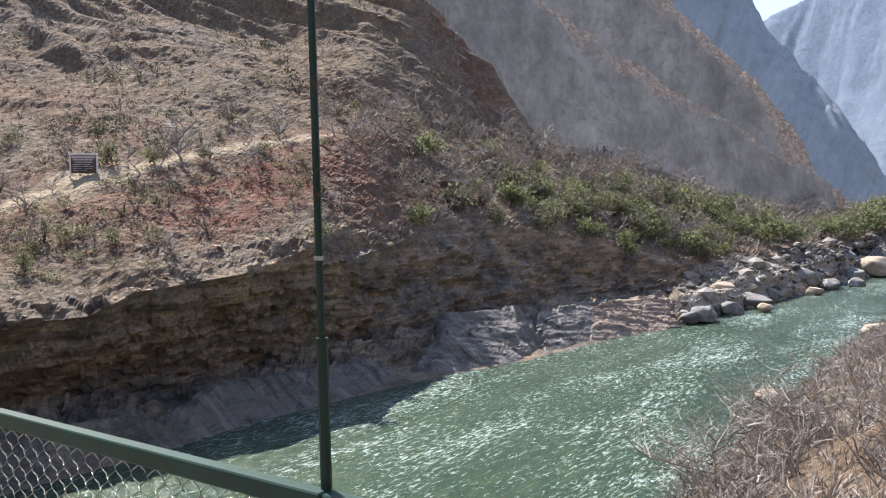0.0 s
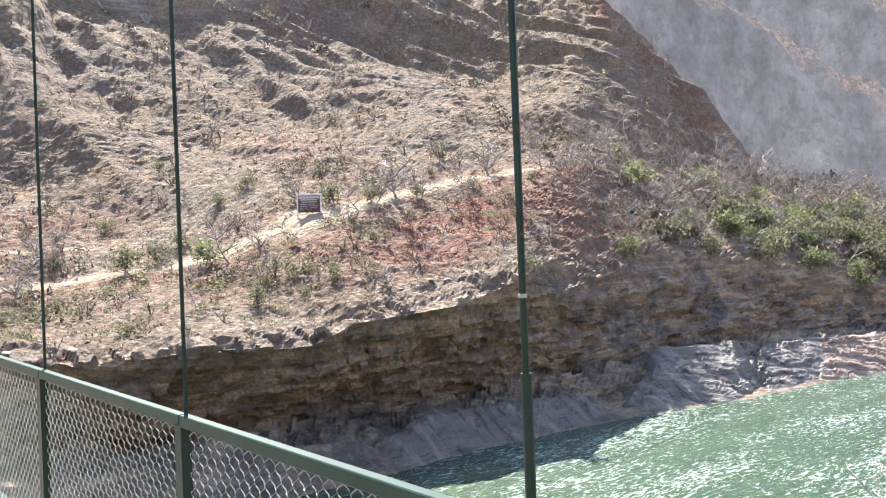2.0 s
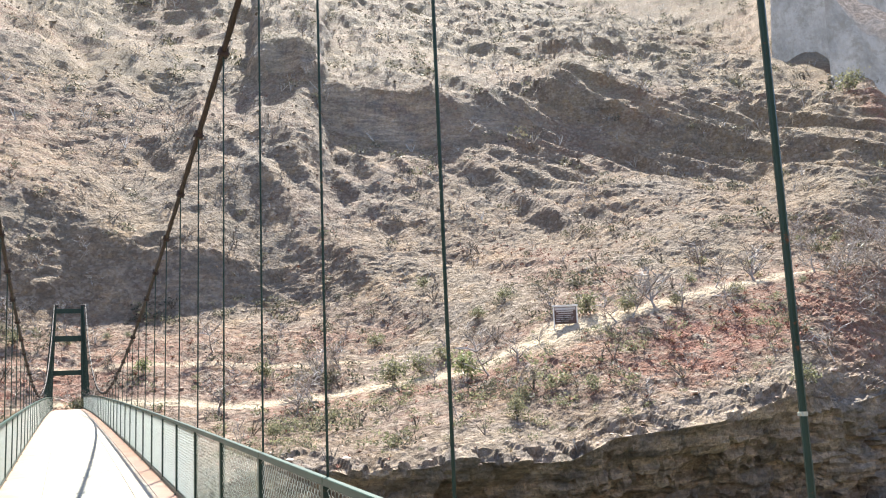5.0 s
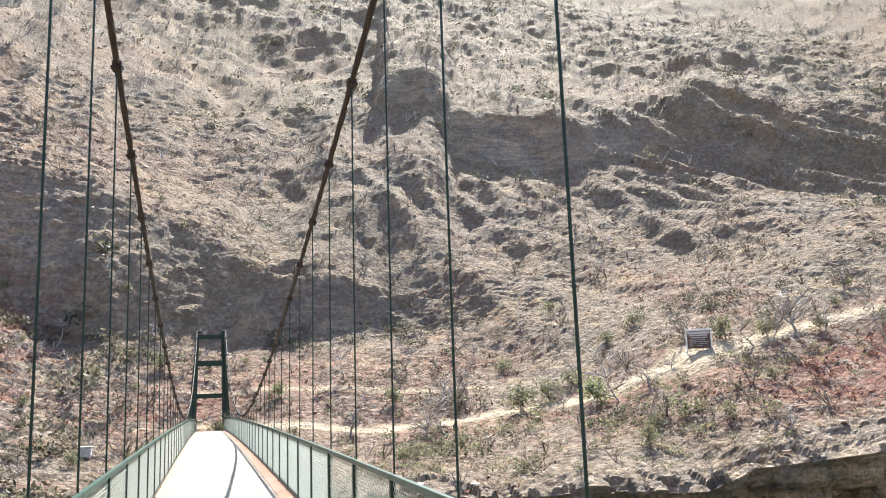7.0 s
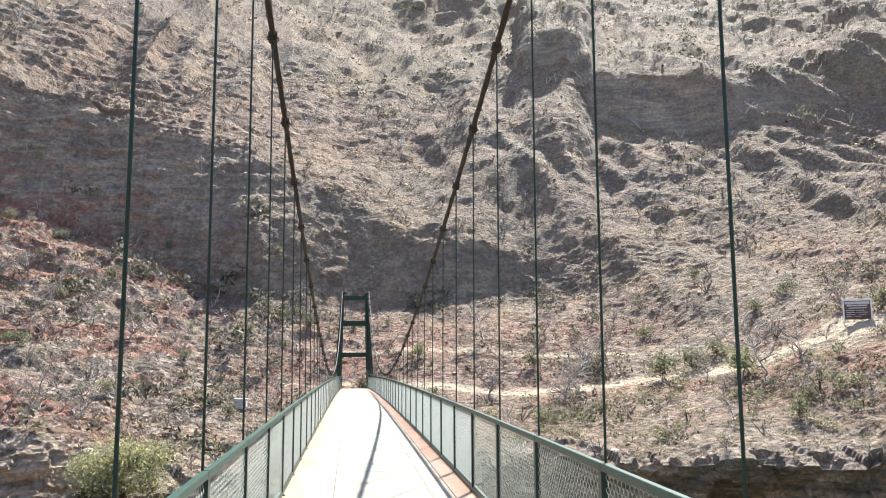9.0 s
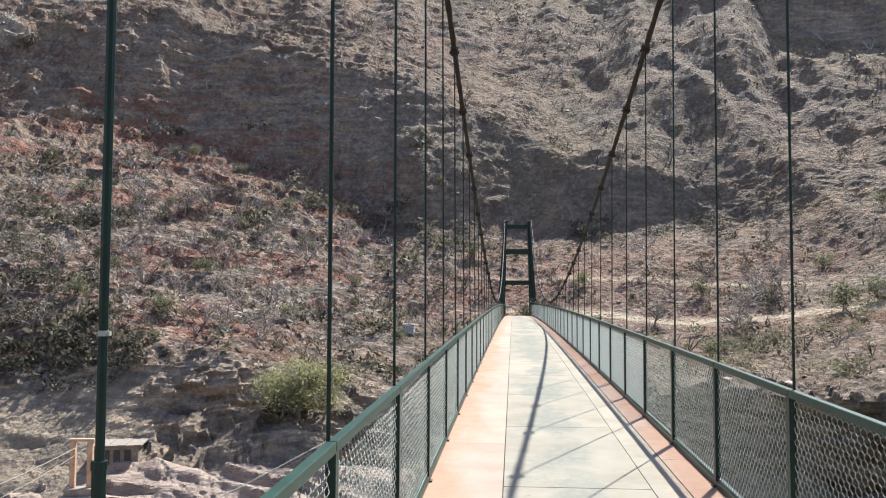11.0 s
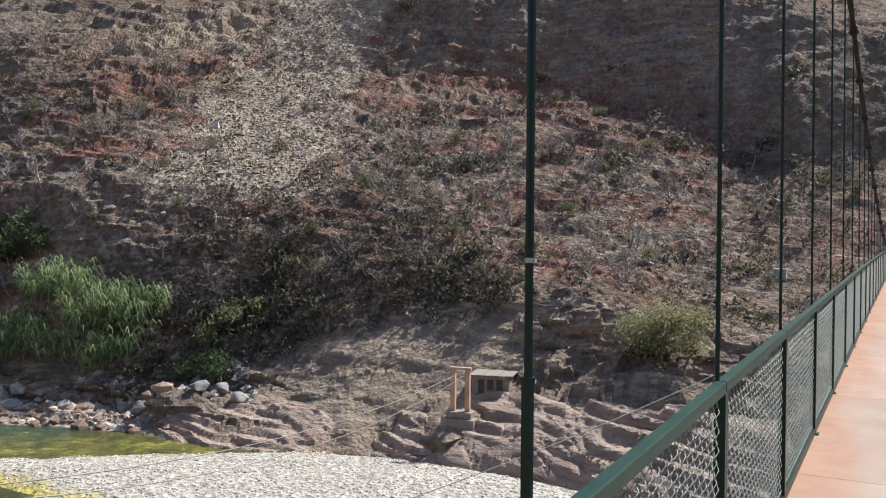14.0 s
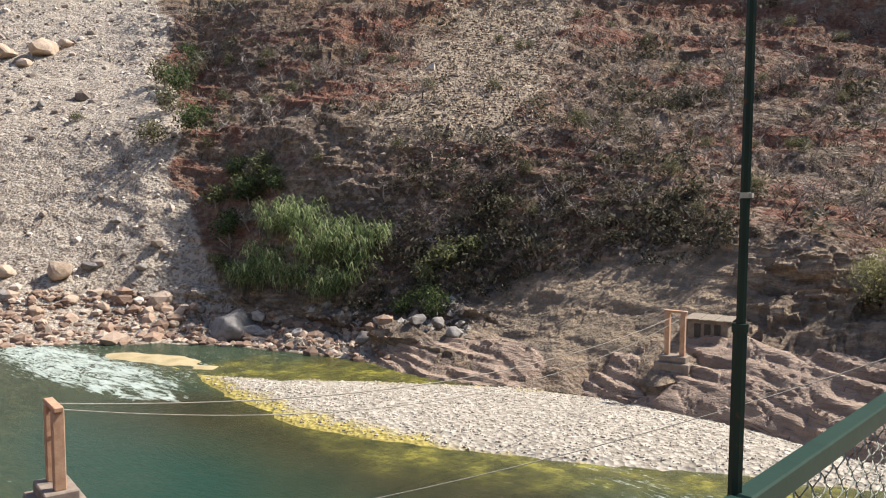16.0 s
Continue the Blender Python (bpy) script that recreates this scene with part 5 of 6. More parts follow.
clump = np.clip(-0.05 + 2.4 * fbm(GP[..., 0] / 8 + 31, GP[..., 1] / 8, GP[..., 2] / 5, 3), 0.02, 1)
pts, _ = scatter(2000, open_ground * clump * in_view * (COLS < 0) * (COLS > -59) * np.clip(7.6 - GK, 0.12, 1))
strewn("scrub", scrubs, pts, rng.gamma(4.0, 0.24, len(pts)) + 0.3, M_SCRUB, "dark dusty scrub in patches over the upstream slope", "scrub")
pts, _ = scatter(380, open_ground * in_view * (COLS > -47) * (COLS < -26) * np.clip((GK - 4.0) * 4, 0, 1) * np.clip((5.4 - GK) * 2, 0, 1) * (0.2 + clump))
strewn("scrub", scrubs, pts, rng.gamma(4.0, 0.17, len(pts)) + 0.25, M_SCRUB, "dark low scrub on the steep slope above the bank", "scrub")
pts, _ = scatter(380, in_view * (COLS > -50) * (COLS < -24) * np.clip((GK - 3.7) * 5, 0, 1) * np.clip((4.5 - GK) * 4, 0, 1))
strewn("scrub", scrubs, pts, rng.gamma(4.0, 0.16, len(pts)) + 0.25, M_SCRUB, "dark hanging scrub along the brow of the bank", "scrub")
pts, _ = scatter(2000, open_ground * clump * in_view * (COLS >= 0) * (0.7 - 0.3 * valley) * np.clip(7.0 - GK, 0.10, 1))
strewn("scrub", scrubs, pts, rng.gamma(4.0, 0.2, len(pts)) * np.clip(np.hypot(pts[:, 0], pts[:, 1]) / 110, 0.8, 1.6) + 0.3, M_SCRUB, "dark dusty scrub in patches over the slope", "scrub")

pts, _ = scatter(420, open_ground * (0.15 + clump) * (COLS > 0) * (COLS < 46) * (GK > 4.12) * np.clip((5.3 - GK) * 3, 0, 1))
strewn("scrub", scrubs, pts, rng.gamma(4.0, 0.10, len(pts)) + 0.2, M_LEAF, "low dusty scrub between the cliff's edge and the trail", "scrub")

# rust-red and straw-coloured ground plants
def tuft(r, blades, h, w):
    V, F = [], []
    for i in range(blades):
        a, l = r.uniform(0, 2 * np.pi), r.uniform(0.5, 1.0)
        d = np.array([np.cos(a), np.sin(a), 0]) * r.uniform(0.3, 1.0)
        side = np.array([-np.sin(a), np.cos(a), 0]) * w
        tip = d + np.array([0, 0, h * l])
        V += [-side * 0.5, side * 0.5, tip * 0.9 + side, tip - side * 0.6]
        F.append((4 * i, 4 * i + 1, 4 * i + 2, 4 * i + 3))
    return np.array(V), np.array(F)


tufts = [tuft(rng, 7, 0.6, 0.095) for _ in range(5)]
red_w = open_ground * np.clip(0.2 + 1.4 * fbm(GP[..., 0] / 22 + 9, GP[..., 1] / 22, GP[..., 2] / 22, 3), 0.02, 1) * np.clip(7.5 - GK, 0.05, 1) * in_view
red_w = red_w + open_ground * np.clip(1 - np.hypot((COLS - 41) / 9, (GK - 4.55) / 0.4), 0, 1) * 2
red_w = red_w + 0.9 * open_ground * np.clip(0.25 + 3.4 * fbm(GP[..., 0] / 9 + 2, GP[..., 1] / 9, GP[..., 2] / 2.0, 3), 0, 1) * np.clip((-6 - COLS) / 6, 0, 1) * np.clip(7.2 - GK, 0, 1)
pts, _ = scatter(9500, red_w)
strewn("red_ground_plants", tufts, pts, rng.uniform(0.2, 0.55, len(pts)), M_RED, "low rust-red dry plants covering the slope", "ground plants")
pts, _ = scatter(6500, open_ground * nearness * in_view * (1 - 0.6 * valley))
strewn("dry_grass", tufts, pts, rng.uniform(0.2, 0.55, len(pts)), M_STRAW, "straw-coloured dry grass tufts on the slope", "grass")


def tree(name, label, category, group, height, leaves=None, leaf_mat=None, leaf_size=0.09, limbs=(5, 5, 4), depth=3, radius=0.35, seed=1, thick=0.034):
    """A tree or bush: bark and, where it has any, a crown of leaf blades."""
    r = np.random.default_rng(seed)
    paths = bare_paths(r, height, limbs, depth, 0.68, thick=thick)
    root = tagged(new(name), label, category, group)
    stout = [p for p in paths if p[1][0] > height * thick * 0.45]
    thin = [p for p in paths if p[1][0] <= height * thick * 0.45]
    V, F = tubes(stout, 3)
    place("trunk", mesh_from("trunk", V, F, smooth=True), M_BARK, root)
    if thin:
        V, F = ribbons(thin)
        place("crown", mesh_from("crown", V, F), M_TWIG, root)
    if leaves:
        tips = np.array([p[0][-1] for p in paths if p[0][-1][2] > height * 0.2])
        V, F = leaf_cloud(tips, radius, leaves, leaf_size, r)
        place("foliage", mesh_from("foliage", V, F), leaf_mat, root)
    return root


bare = [tree("bare_tree", "leafless grey tree on the dry hillside", "tree", "bare trees on the hillside", h, limbs=(7, 5, 4), seed=20 + k, thick=0.021) for k, h in enumerate((3.4, 4.2, 3.0, 4.8))]
# trees that can be told apart along the trail, and others spread over the lower slope
spots = [(28.6, 4.86, 1.3), (26.6, 4.83, 1.5), (36.2, 4.93, 1.6), (37.8, 4.98, 1.6), (39.3, 4.9, 1.4), (35.2, 4.95, 1.0), (41.5, 5.02, 1.5), (44, 5.03, 1.6), (13.9, 4.75, 1.5), (15.2, 4.82, 1.3),
         (23, 4.92, 1.1), (9, 4.9, 1.2), (30.2, 4.97, 0.7), (-19.8, 4.25, 1.2), (-16.5, 4.3, 1.1), (-14, 5.25, 1.3), (-8, 5.2, 1.2), (-25, 5.4, 1.3), (-33, 5.3, 1.2), (-20, 5.5, 1.4)]
for k, (b, lev, sc) in enumerate(spots):
    copy_thing(bare[k % 4], Matrix.Translation(on_bank(b, lev)) @ pose(0, 0, 0, rz=k * 77) @ Matrix.Scale(sc, 4))
tree_w = open_ground * patchy * in_view * np.clip((7.2 - GK) / 2, 0, 1) * (GK > 4.15) * (0.5 + 2.6 * valley)
pts, _ = scatter(250, tree_w)
for k, p in enumerate(pts):
    copy_thing(bare[k % 4], Matrix.Translation(p) @ pose(0, 0, 0, rng.normal(0, 5), rng.normal(0, 5), k * 53) @ Matrix.Scale(rng.uniform(0.6, 1.25) * (1.35 if p[0] > 60 else 1.0), 4))
grove = [ribbons(bare_paths(np.random.default_rng(800 + k), 3.6, (5, 4, 3), 3, 0.72, thick=0.02)) for k in range(4)]
pts, _ = scatter(520, open_ground * in_view * (COLS > 46) * np.clip((COLS - 46) / 5, 0, 1) * np.clip((7.5 - GK) / 1.5, 0, 1) * (GK > 4.1))
strewn("bare_thicket", grove, pts, rng.uniform(1.0, 1.9, len(pts)) * np.clip(np.hypot(pts[:, 0], pts[:, 1]) / 110, 0.9, 1.5), M_HAZE, "dense brown-grey leafless thicket in the side valley", "thicket")
pts, _ = scatter(300, open_ground * in_view * (COLS < 2) * (COLS > -58) * np.clip((6.6 - GK), 0, 1) * (GK > 4.15))
strewn("bare_thicket", grove, pts, rng.uniform(0.6, 1.15, len(pts)), M_TWIG, "pale leafless small trees over the upstream slope", "thicket")
for b in bare:
    b.matrix_world = Matrix.Translation(on_bank(10 + 7 * bare.index(b), 5.2))

bushes = [tree("green_bush", "olive-green leafy bush among dry shrubs", "bush", "green bushes on the bank", 2.6, 560, M_LEAF, 0.13, (5, 4), 2, 0.38, 40 + k) for k in range(3)]
bright = [tree("green_bush", "fresh green leafy bush beside the river", "bush", "green bushes on the bank", 2.8, 560, M_LEAF2, 0.14, (5, 4), 2, 0.42, 50 + k) for k in range(2)]
pale_ = [tree("green_bush", "broad pale olive bush at the foot of the slope", "bush", "green bushes on the bank", 3.0, 4200, M_PALE, 0.05, (7, 6), 2, 0.34, 60)]
named = [(-14.3, 3.2, 1.9, 5), (-12.8, 3.2, 1.6, 5), (-15.5, 3.2, 1.5, 5), (53.3, 4.03, 1.1, 3), (22.3, 5.03, 1.1, 0), (20.3, 4.98, 1.2, 2), (33.6, 5.1, 1.1, 0), (36.0, 5.0, 0.9, 1), (25.2, 4.88, 1.2, 4), (4.5, 5.25, 0.7, 3),
         (-55.5, 4.55, 1.3, 4), (-54.5, 4.7, 1.2, 3), (-57.5, 4.5, 1.2, 4), (-60.0, 5.2, 1.6, 0), (-60.5, 5.6, 1.8, 2), (-61.0, 4.9, 1.5, 1), (-42.5, 4.12, 1.3, 3), (-41.0, 4.2, 1.1, 4), (-44, 4.08, 1.0, 3), (-65.5, 5.1, 0.7, 1), (-59, 5.9, 1.5, 0),
         (-28, 4.6, 0.9, 2), (-23, 4.5, 0.9, 0), (-34, 5.0, 1.0, 2), (-20, 5.1, 0.8, 0), (12, 5.2, 0.9, 2), (50.5, 9.0, 2.2, 0)]
allb = bushes + bright + pale_
for k, (b, lev, sc, kind) in enumerate(named):
    copy_thing(allb[kind], Matrix.Translation(on_bank(b, lev)) @ pose(0, 0, 0, rz=k * 61) @ Matrix.Scale(sc, 4))
green_w = in_view * (COLS > 52) * np.clip((COLS - 52) / 10, 0, 1) * (GK > 3.95) * np.clip((5.8 - GK), 0.06, 1) * (GK < 6.6) * np.clip(0.5 + 2 * fbm(GP[..., 0] / 25, GP[..., 1] / 25, GP[..., 2] * 0 + 3, 2), 0.05, 1)
pts, _ = scatter(170, green_w)
for k, p in enumerate(pts):
    copy_thing(allb[int(rng.integers(0, 5))], Matrix.Translation(p) @ pose(0, 0, 0, rz=k * 47) @ Matrix.Scale(rng.uniform(0.9, 1.7) * max(1, np.hypot(p[0], p[1]) / 140), 4))
pts, _ = scatter(110, open_ground * in_view * np.clip(6.5 - GK, 0.0, 1) * (COLS < 58) * np.clip((6 - COLS) / 12, 0.45, 1))
for k, p in enumerate(pts):
    copy_thing(bushes[k % 3], Matrix.Translation(p) @ pose(0, 0, 0, rz=k * 47) @ Matrix.Scale(rng.uniform(0.35, 0.8), 4))
pts, _ = scatter(45, in_view * (COLS > 60) * np.clip((COLS - 60) / 4, 0, 1) * (GK > 3.85) * np.clip((4.9 - GK) / 0.5, 0, 1))
for k, p in enumerate(pts):
    copy_thing(bright[k % 2] if k % 3 else bushes[k % 3], Matrix.Translation(p) @ pose(0, 0, 0, rz=k * 47) @ Matrix.Scale(rng.uniform(1.2, 2.1) * max(1, np.hypot(p[0], p[1]) / 135), 4))
deep_ = [tree("green_bush", "deep green leafy bush at the foot of the cliff", "bush", "green bushes on the bank", 2.6, 900, M_DEEP, 0.12, (6, 4), 2, 0.40, 64)]
for k, (b, lev, sc) in enumerate(((-55.4, 4.5, 1.3), (-56.6, 4.3, 1.2), (-53.9, 4.62, 1.2), (-57.4, 4.05, 0.9), (-44.0, 3.5, 1.1), (-43.2, 3.2, 1.0), (-45.2, 3.4, 0.9), (-58.6, 5.0, 1.5), (-59.6, 5.5, 1.5), (-59.0, 6.1, 1.3))):
    copy_thing(deep_[0], Matrix.Translation(on_bank(b, lev)) @ pose(0, 0, 0, rz=k * 61) @ Matrix.Scale(sc, 4))
deep_[0].matrix_world = Matrix.Translation(on_bank(-56.0, 4.7))
for k, b in enumerate(allb):
    b.matrix_world = Matrix.Translation(on_bank(63 + 3 * k, 4.6))


def reed_clump(height, canes, seed):
    r = np.random.default_rng(seed)
    root = tagged(new("reed_clump"), "tall feathery green cane clump at the foot of the cliff", "reeds", "cane clumps")
    V, F, n = [], [], 0
    stalks = []
    for _ in range(canes):
        a, o = r.uniform(0, 2 * np.pi), r.uniform(0, 1.9)
        base = np.array([np.cos(a) * o, np.sin(a) * o, -0.1])
        lean = np.array([np.cos(a), np.sin(a), 0]) * r.uniform(0.2, 1.1)
        h = height * r.uniform(0.6, 1.0)
        t = np.linspace(0, 1, 6)[:, None]
        pts = base + np.array([0, 0, h]) * t + lean * h * 0.5 * t ** 2
        stalks.append((pts, np.linspace(0.02, 0.006, 6)))
        for k in range(11):
            f = r.uniform(0.25, 1.0)
            p = base + np.array([0, 0, h]) * f + lean * h * 0.5 * f * f
            b = r.uniform(0, 2 * np.pi)
            d = np.array([np.cos(b), np.sin(b), 0])
            side = np.array([-d[1], d[0], 0]) * 0.036
            l = r.uniform(0.8, 1.9)
            q1, q2 = p + d * l * 0.4 + np.array([0, 0, 0.30 * l]), p + d * l * 0.75 - np.array([0, 0, 0.30 * l])
            V += [p - side * 0.5, p + side * 0.5, q1 + side, q1 - side, q2, q2]
            F += [(n, n + 1, n + 2, n + 3), (n + 3, n + 2, n + 4, n + 5)]
            n += 6
    place("foliage", mesh_from("foliage", np.array(V), np.array(F)), M_REED, root)
    sv, sf = tubes(stalks, 4)
    place("stem", mesh_from("stem", sv, sf), M_REED, root)["kind"] = "stuff"
    return root


reeds = [reed_clump(3.0, 34, 70), reed_clump(3.7, 40, 71)]
for k, (b, lev, sc) in enumerate(((-56.0, 3.95, 0.8), (-54.3, 4.1, 0.9), (-52.8, 4.05, 1.0), (-51.2, 4.2, 1.05), (-50.0, 4.3, 1.1), (-48.6, 4.25, 1.05), (-47.5, 4.3, 0.95), (-53.5, 4.35, 0.95), (-50.6, 4.02, 0.9), (-52, 4.4, 1.0))):
    copy_thing(reeds[k % 2], Matrix.Translation(on_bank(b, lev)) @ pose(0, 0, 0, rz=k * 91) @ Matrix.Scale(sc, 4))
reeds[0].matrix_world = Matrix.Translation(on_bank(-55.2, 3.98))
reeds[1].matrix_world = Matrix.Translation(on_bank(-49.4, 4.06))


# dry thicket on the near bank, downstream of the bridge
def near_z(x, y):
    return float(bed_level(np.array(float(x)), np.array(float(y))))


thicket = [tree("thorn_bush", "tangled leafless thorn bush on the near bank", "bush", "thorn bushes on the near bank", h, limbs=(8, 6, 6), depth=3, seed=90 + k, thick=0.0095) for k, h in enumerate((3.4, 2.8, 3.1))]
tpos = [(27.5, 9.0, 2.2), (31, 9.0, 2.1), (29.5, 7.2, 1.9), (35, 9.6, 1.9), (38, 10.5, 1.7), (25, 6.6, 1.5), (33.5, 7.4, 1.7), (26, 8.0, 1.7), (28.0, 9.6, 1.9), (30.5, 10.4, 1.8), (33, 11.2, 1.2), (24, 4.2, 0.9), (29, 4.0, 1.1), (33, 5.5, 1.2), (37, 8.5, 1.1), (36, 5.2, 1.2), (41, 8.0, 1.2), (40, 5.0, 1.3), (45, 8.5, 1.3), (22, 3.0, 0.8), (46, 5.5, 1.4), (51, 9.0, 1.3),
        (54, 6.0, 1.5), (60, 9.0, 1.4), (66, 8.0, 1.5), (-30, 8.0, 0.8), (-32, 10.0, 0.8)]
for k, (x, y, sc) in enumerate(tpos):
    copy_thing(thicket[k % 3], Matrix.Translation((x, y, near_z(x, y) - 0.2)) @ pose(0, 0, 0, rz=k * 67) @ Matrix.Scale(sc, 4))
for k, b in enumerate(thicket):
    b.matrix_world = Matrix.Translation((48 + 5 * k, 7.0, near_z(48 + 5 * k, 7.0) - 0.2))
nx, ny = 12 + 70 * rng.random(2000) ** 1.4, rng.uniform(-2, 13.5, 2000)
npts = np.stack([nx, ny, bed_level(nx, ny) + 0.1], -1)
strewn("dry_shrubs", shrubs, npts, rng.uniform(0.35, 0.95, 2000), M_HAZE, "dense dry brush on the near bank", "shrubs")

# ---------------------------------------------------------------- stones
def stone_mesh(name, seed, sub=2, rough=0.25, flat=0.75, blocky=0.0):
    r = np.random.default_rng(seed)
    bm = bmesh.new()
    bmesh.ops.create_icosphere(bm, subdivisions=sub, radius=0.5)
    v = np.array([x.co for x in bm.verts])
    f = np.array([[x.index for x in p.verts] for p in bm.faces])
    bm.free()
    for _ in range(int(6 + 6 * blocky)):                     # plane cuts give it facets
        n = r.normal(0, 1, 3)
        n /= np.linalg.norm(n)
        d = v @ n - r.uniform(0.28, 0.42)
        v = v - np.clip(d, 0, None)[:, None] * n * 0.9
    o = r.uniform(0, 50, 3)
    v = v * (1 + rough * fbm(v[:, 0] * 3 + o[0], v[:, 1] * 3 + o[1], v[:, 2] * 3 + o[2], 3))[:, None]
    v = v * np.array([r.uniform(0.9, 1.3), r.uniform(0.8, 1.1), flat])
    return v, f


def stone_material(name, *stops):
    s = Shader(name, 0.85, spec=0.25)
    c = s.ramp(s.island(), *stops)
    c = s.mix(0.6, c, s.ramp(s.noise(2.2, 6, 0.7), (0.3, (0.18, 0.18, 0.18)), (0.7, (0.82, 0.82, 0.82))), "SOFT_LIGHT")
    s.colour(c)
    s.bump(s.noise(7, 5), 0.6, 0.06)
    return s.m


M_PEBBLE = stone_material("river_pebbles", (0.0, (0.25, 0.215, 0.17)), (0.5, (0.40, 0.355, 0.295)), (1.0, (0.58, 0.53, 0.45)))
M_SCREE = stone_material("scree_stones", (0.0, (0.17, 0.135, 0.11)), (0.6, (0.38, 0.32, 0.265)), (1.0, (0.66, 0.59, 0.52)))
M_SHORE_GREY = stone_material("talus_stones", (0.0, (0.09, 0.08, 0.07)), (0.6, (0.21, 0.19, 0.168)), (1.0, (0.38, 0.35, 0.31)))
M_BROWN = stone_material("brown_stones", (0.0, (0.15, 0.10, 0.075)), (0.6, (0.32, 0.22, 0.16)), (1.0, (0.46, 0.38, 0.31)))
small = [stone_mesh("stone", 200 + k, 1, 0.2) for k in range(6)]



def chip(r):
    """A small angular stone."""
    v = np.array([(1, 0, 0), (-1, 0, 0), (0, 1, 0), (0, -1, 0), (0, 0, 1), (0, 0, -1)], float) * 0.5 * r.uniform(0.55, 1.25, (6, 1)) + r.normal(0, 0.09, (6, 3))
    f = np.array([(0, 2, 4), (2, 1, 4), (1, 3, 4), (3, 0, 4), (2, 0, 5), (1, 2, 5), (3, 1, 5), (0, 3, 5)])
    return v, f


chips = [chip(rng) for _ in range(10)]
M_CLOD = stone_material("tan_clods", (0.0, (0.14, 0.102, 0.07)), (0.5, (0.235, 0.172, 0.114)), (1.0, (0.37, 0.28, 0.19)))
pts, _ = scatter(9000, (0.95 - 0.8 * GSTEEP) * in_view * (GK > 5.1) * (GK < 9.9) * (COLS > -30) * (COLS < 56) * np.clip((COLS + 30) / 15, 0, 1))
strewn("slope_rubble", chips, pts, (rng.gamma(2.2, 0.13, len(pts)) + 0.15) * np.clip(np.hypot(pts[:, 0], pts[:, 1]) / 120, 0.8, 1.5), M_CLOD, "tan clods and small stones strewn over the upper slope", "rubble", squash=0.8)

_, bx, by, bz, bt = BAR
ok = np.nonzero((bt > 0.35).ravel())[0]
pick = rng.choice(ok, 7500)
pts = np.stack([bx.ravel()[pick], by.ravel()[pick], bz.ravel()[pick]], -1) + np.stack([rng.uniform(-.15, .15, 7500), rng.uniform(-.15, .15, 7500), np.zeros(7500)], -1)
strewn("bar_pebbles", small, pts, rng.gamma(3.0, 0.028, 7500) + 0.04, M_PEBBLE, "pale rounded pebbles on the gravel bar", "pebbles")
pts, _ = scatter(15000, np.clip(GSTONES - 0.25, 0, 1) * in_view * (GK > 0.8) * (COLS < 60))
strewn("scree", chips, pts, rng.gamma(1.3, 0.22, 15000) + 0.14, M_SCREE, "loose grey stones on the landslide and beach", "scree")
pts, _ = scatter(4000, open_ground * in_view * nearness)
pts2, _ = scatter(2200, np.clip(GSTONES - 0.6, 0, 1) * in_view * (GK > 3.0) * (GK < 9.5) * (COLS < -55))
strewn("scree", small, pts2, rng.gamma(2.0, 0.22, len(pts2)) + 0.3, M_SCREE, "pale angular blocks on the landslide", "scree")
fan_w = np.clip((COLS + 49 - (GK - 5) * 4.2) / 3, 0, 1) * np.clip((-35.5 + (GK - 5) * 2.2 - COLS) / 3, 0, 1) * np.clip((GK - 4.75) / 0.2, 0, 1) * np.clip((7.4 - GK) / 0.5, 0, 1)
fpts, _ = scatter(12000, fan_w)
M_FANSTONE = stone_material("fan_stones", (0.0, (0.14, 0.108, 0.08)), (0.6, (0.28, 0.222, 0.165)), (1.0, (0.42, 0.34, 0.255)))
pts3, _ = scatter(900, in_view * (COLS > -52) * (COLS < -41) * (GK > 2.2) * (GK < 3.95))
strewn("scree", chips, pts3, rng.gamma(1.6, 0.17, len(pts3)) + 0.15, M_SHORE_GREY, "grey talus below the cane", "scree")
strewn("scree", chips, fpts, rng.gamma(1.6, 0.10, len(fpts)) + 0.12, M_FANSTONE, "tan rubble on the fan below the cliff", "scree")
strewn("hillside_stones", small, pts, rng.gamma(1.5, 0.13, 4000) + 0.08, M_BROWN, "brown and grey stones lying over the slope", "stones")


pts, _ = scatter(240, (GK > 4.0) * (GK < 4.2) * in_view * (COLS > -32) * (COLS < 62))
strewn("lip_stones", small, pts, rng.gamma(1.2, 0.16, len(pts)) + 0.10, M_BROWN, "broken tan stones along the cliff's edge", "stones", squash=0.5)


def boulder(seed, label, m, material, group, flat=0.75, blocky=1.2):
    broken = "landslide" in label
    v, f = stone_mesh("boulder", seed, 3 if broken else 4, 0.10 if broken else 0.26, flat, 3.0 if broken else blocky)
    ob = place("boulder", mesh_from("boulder", v, f, smooth=not broken), material)
    ob.matrix_world = m
    return tagged(ob, label, "boulder", group)


M_BOULDER = two_tone("grey_boulder", (0.13, 0.118, 0.108), (0.31, 0.286, 0.264), 1.4, 0.85, 0.5, 0.08, vary=0.4)
M_TANROCK = two_tone("tan_boulder", (0.27, 0.195, 0.14), (0.48, 0.38, 0.29), 1.2, 0.88, 0.5, 0.08, vary=0.4)


def at_bearing(b, r, z):
    return Vector((r * math.sin(radians(b)) - 0.3, r * math.cos(radians(b)), z))


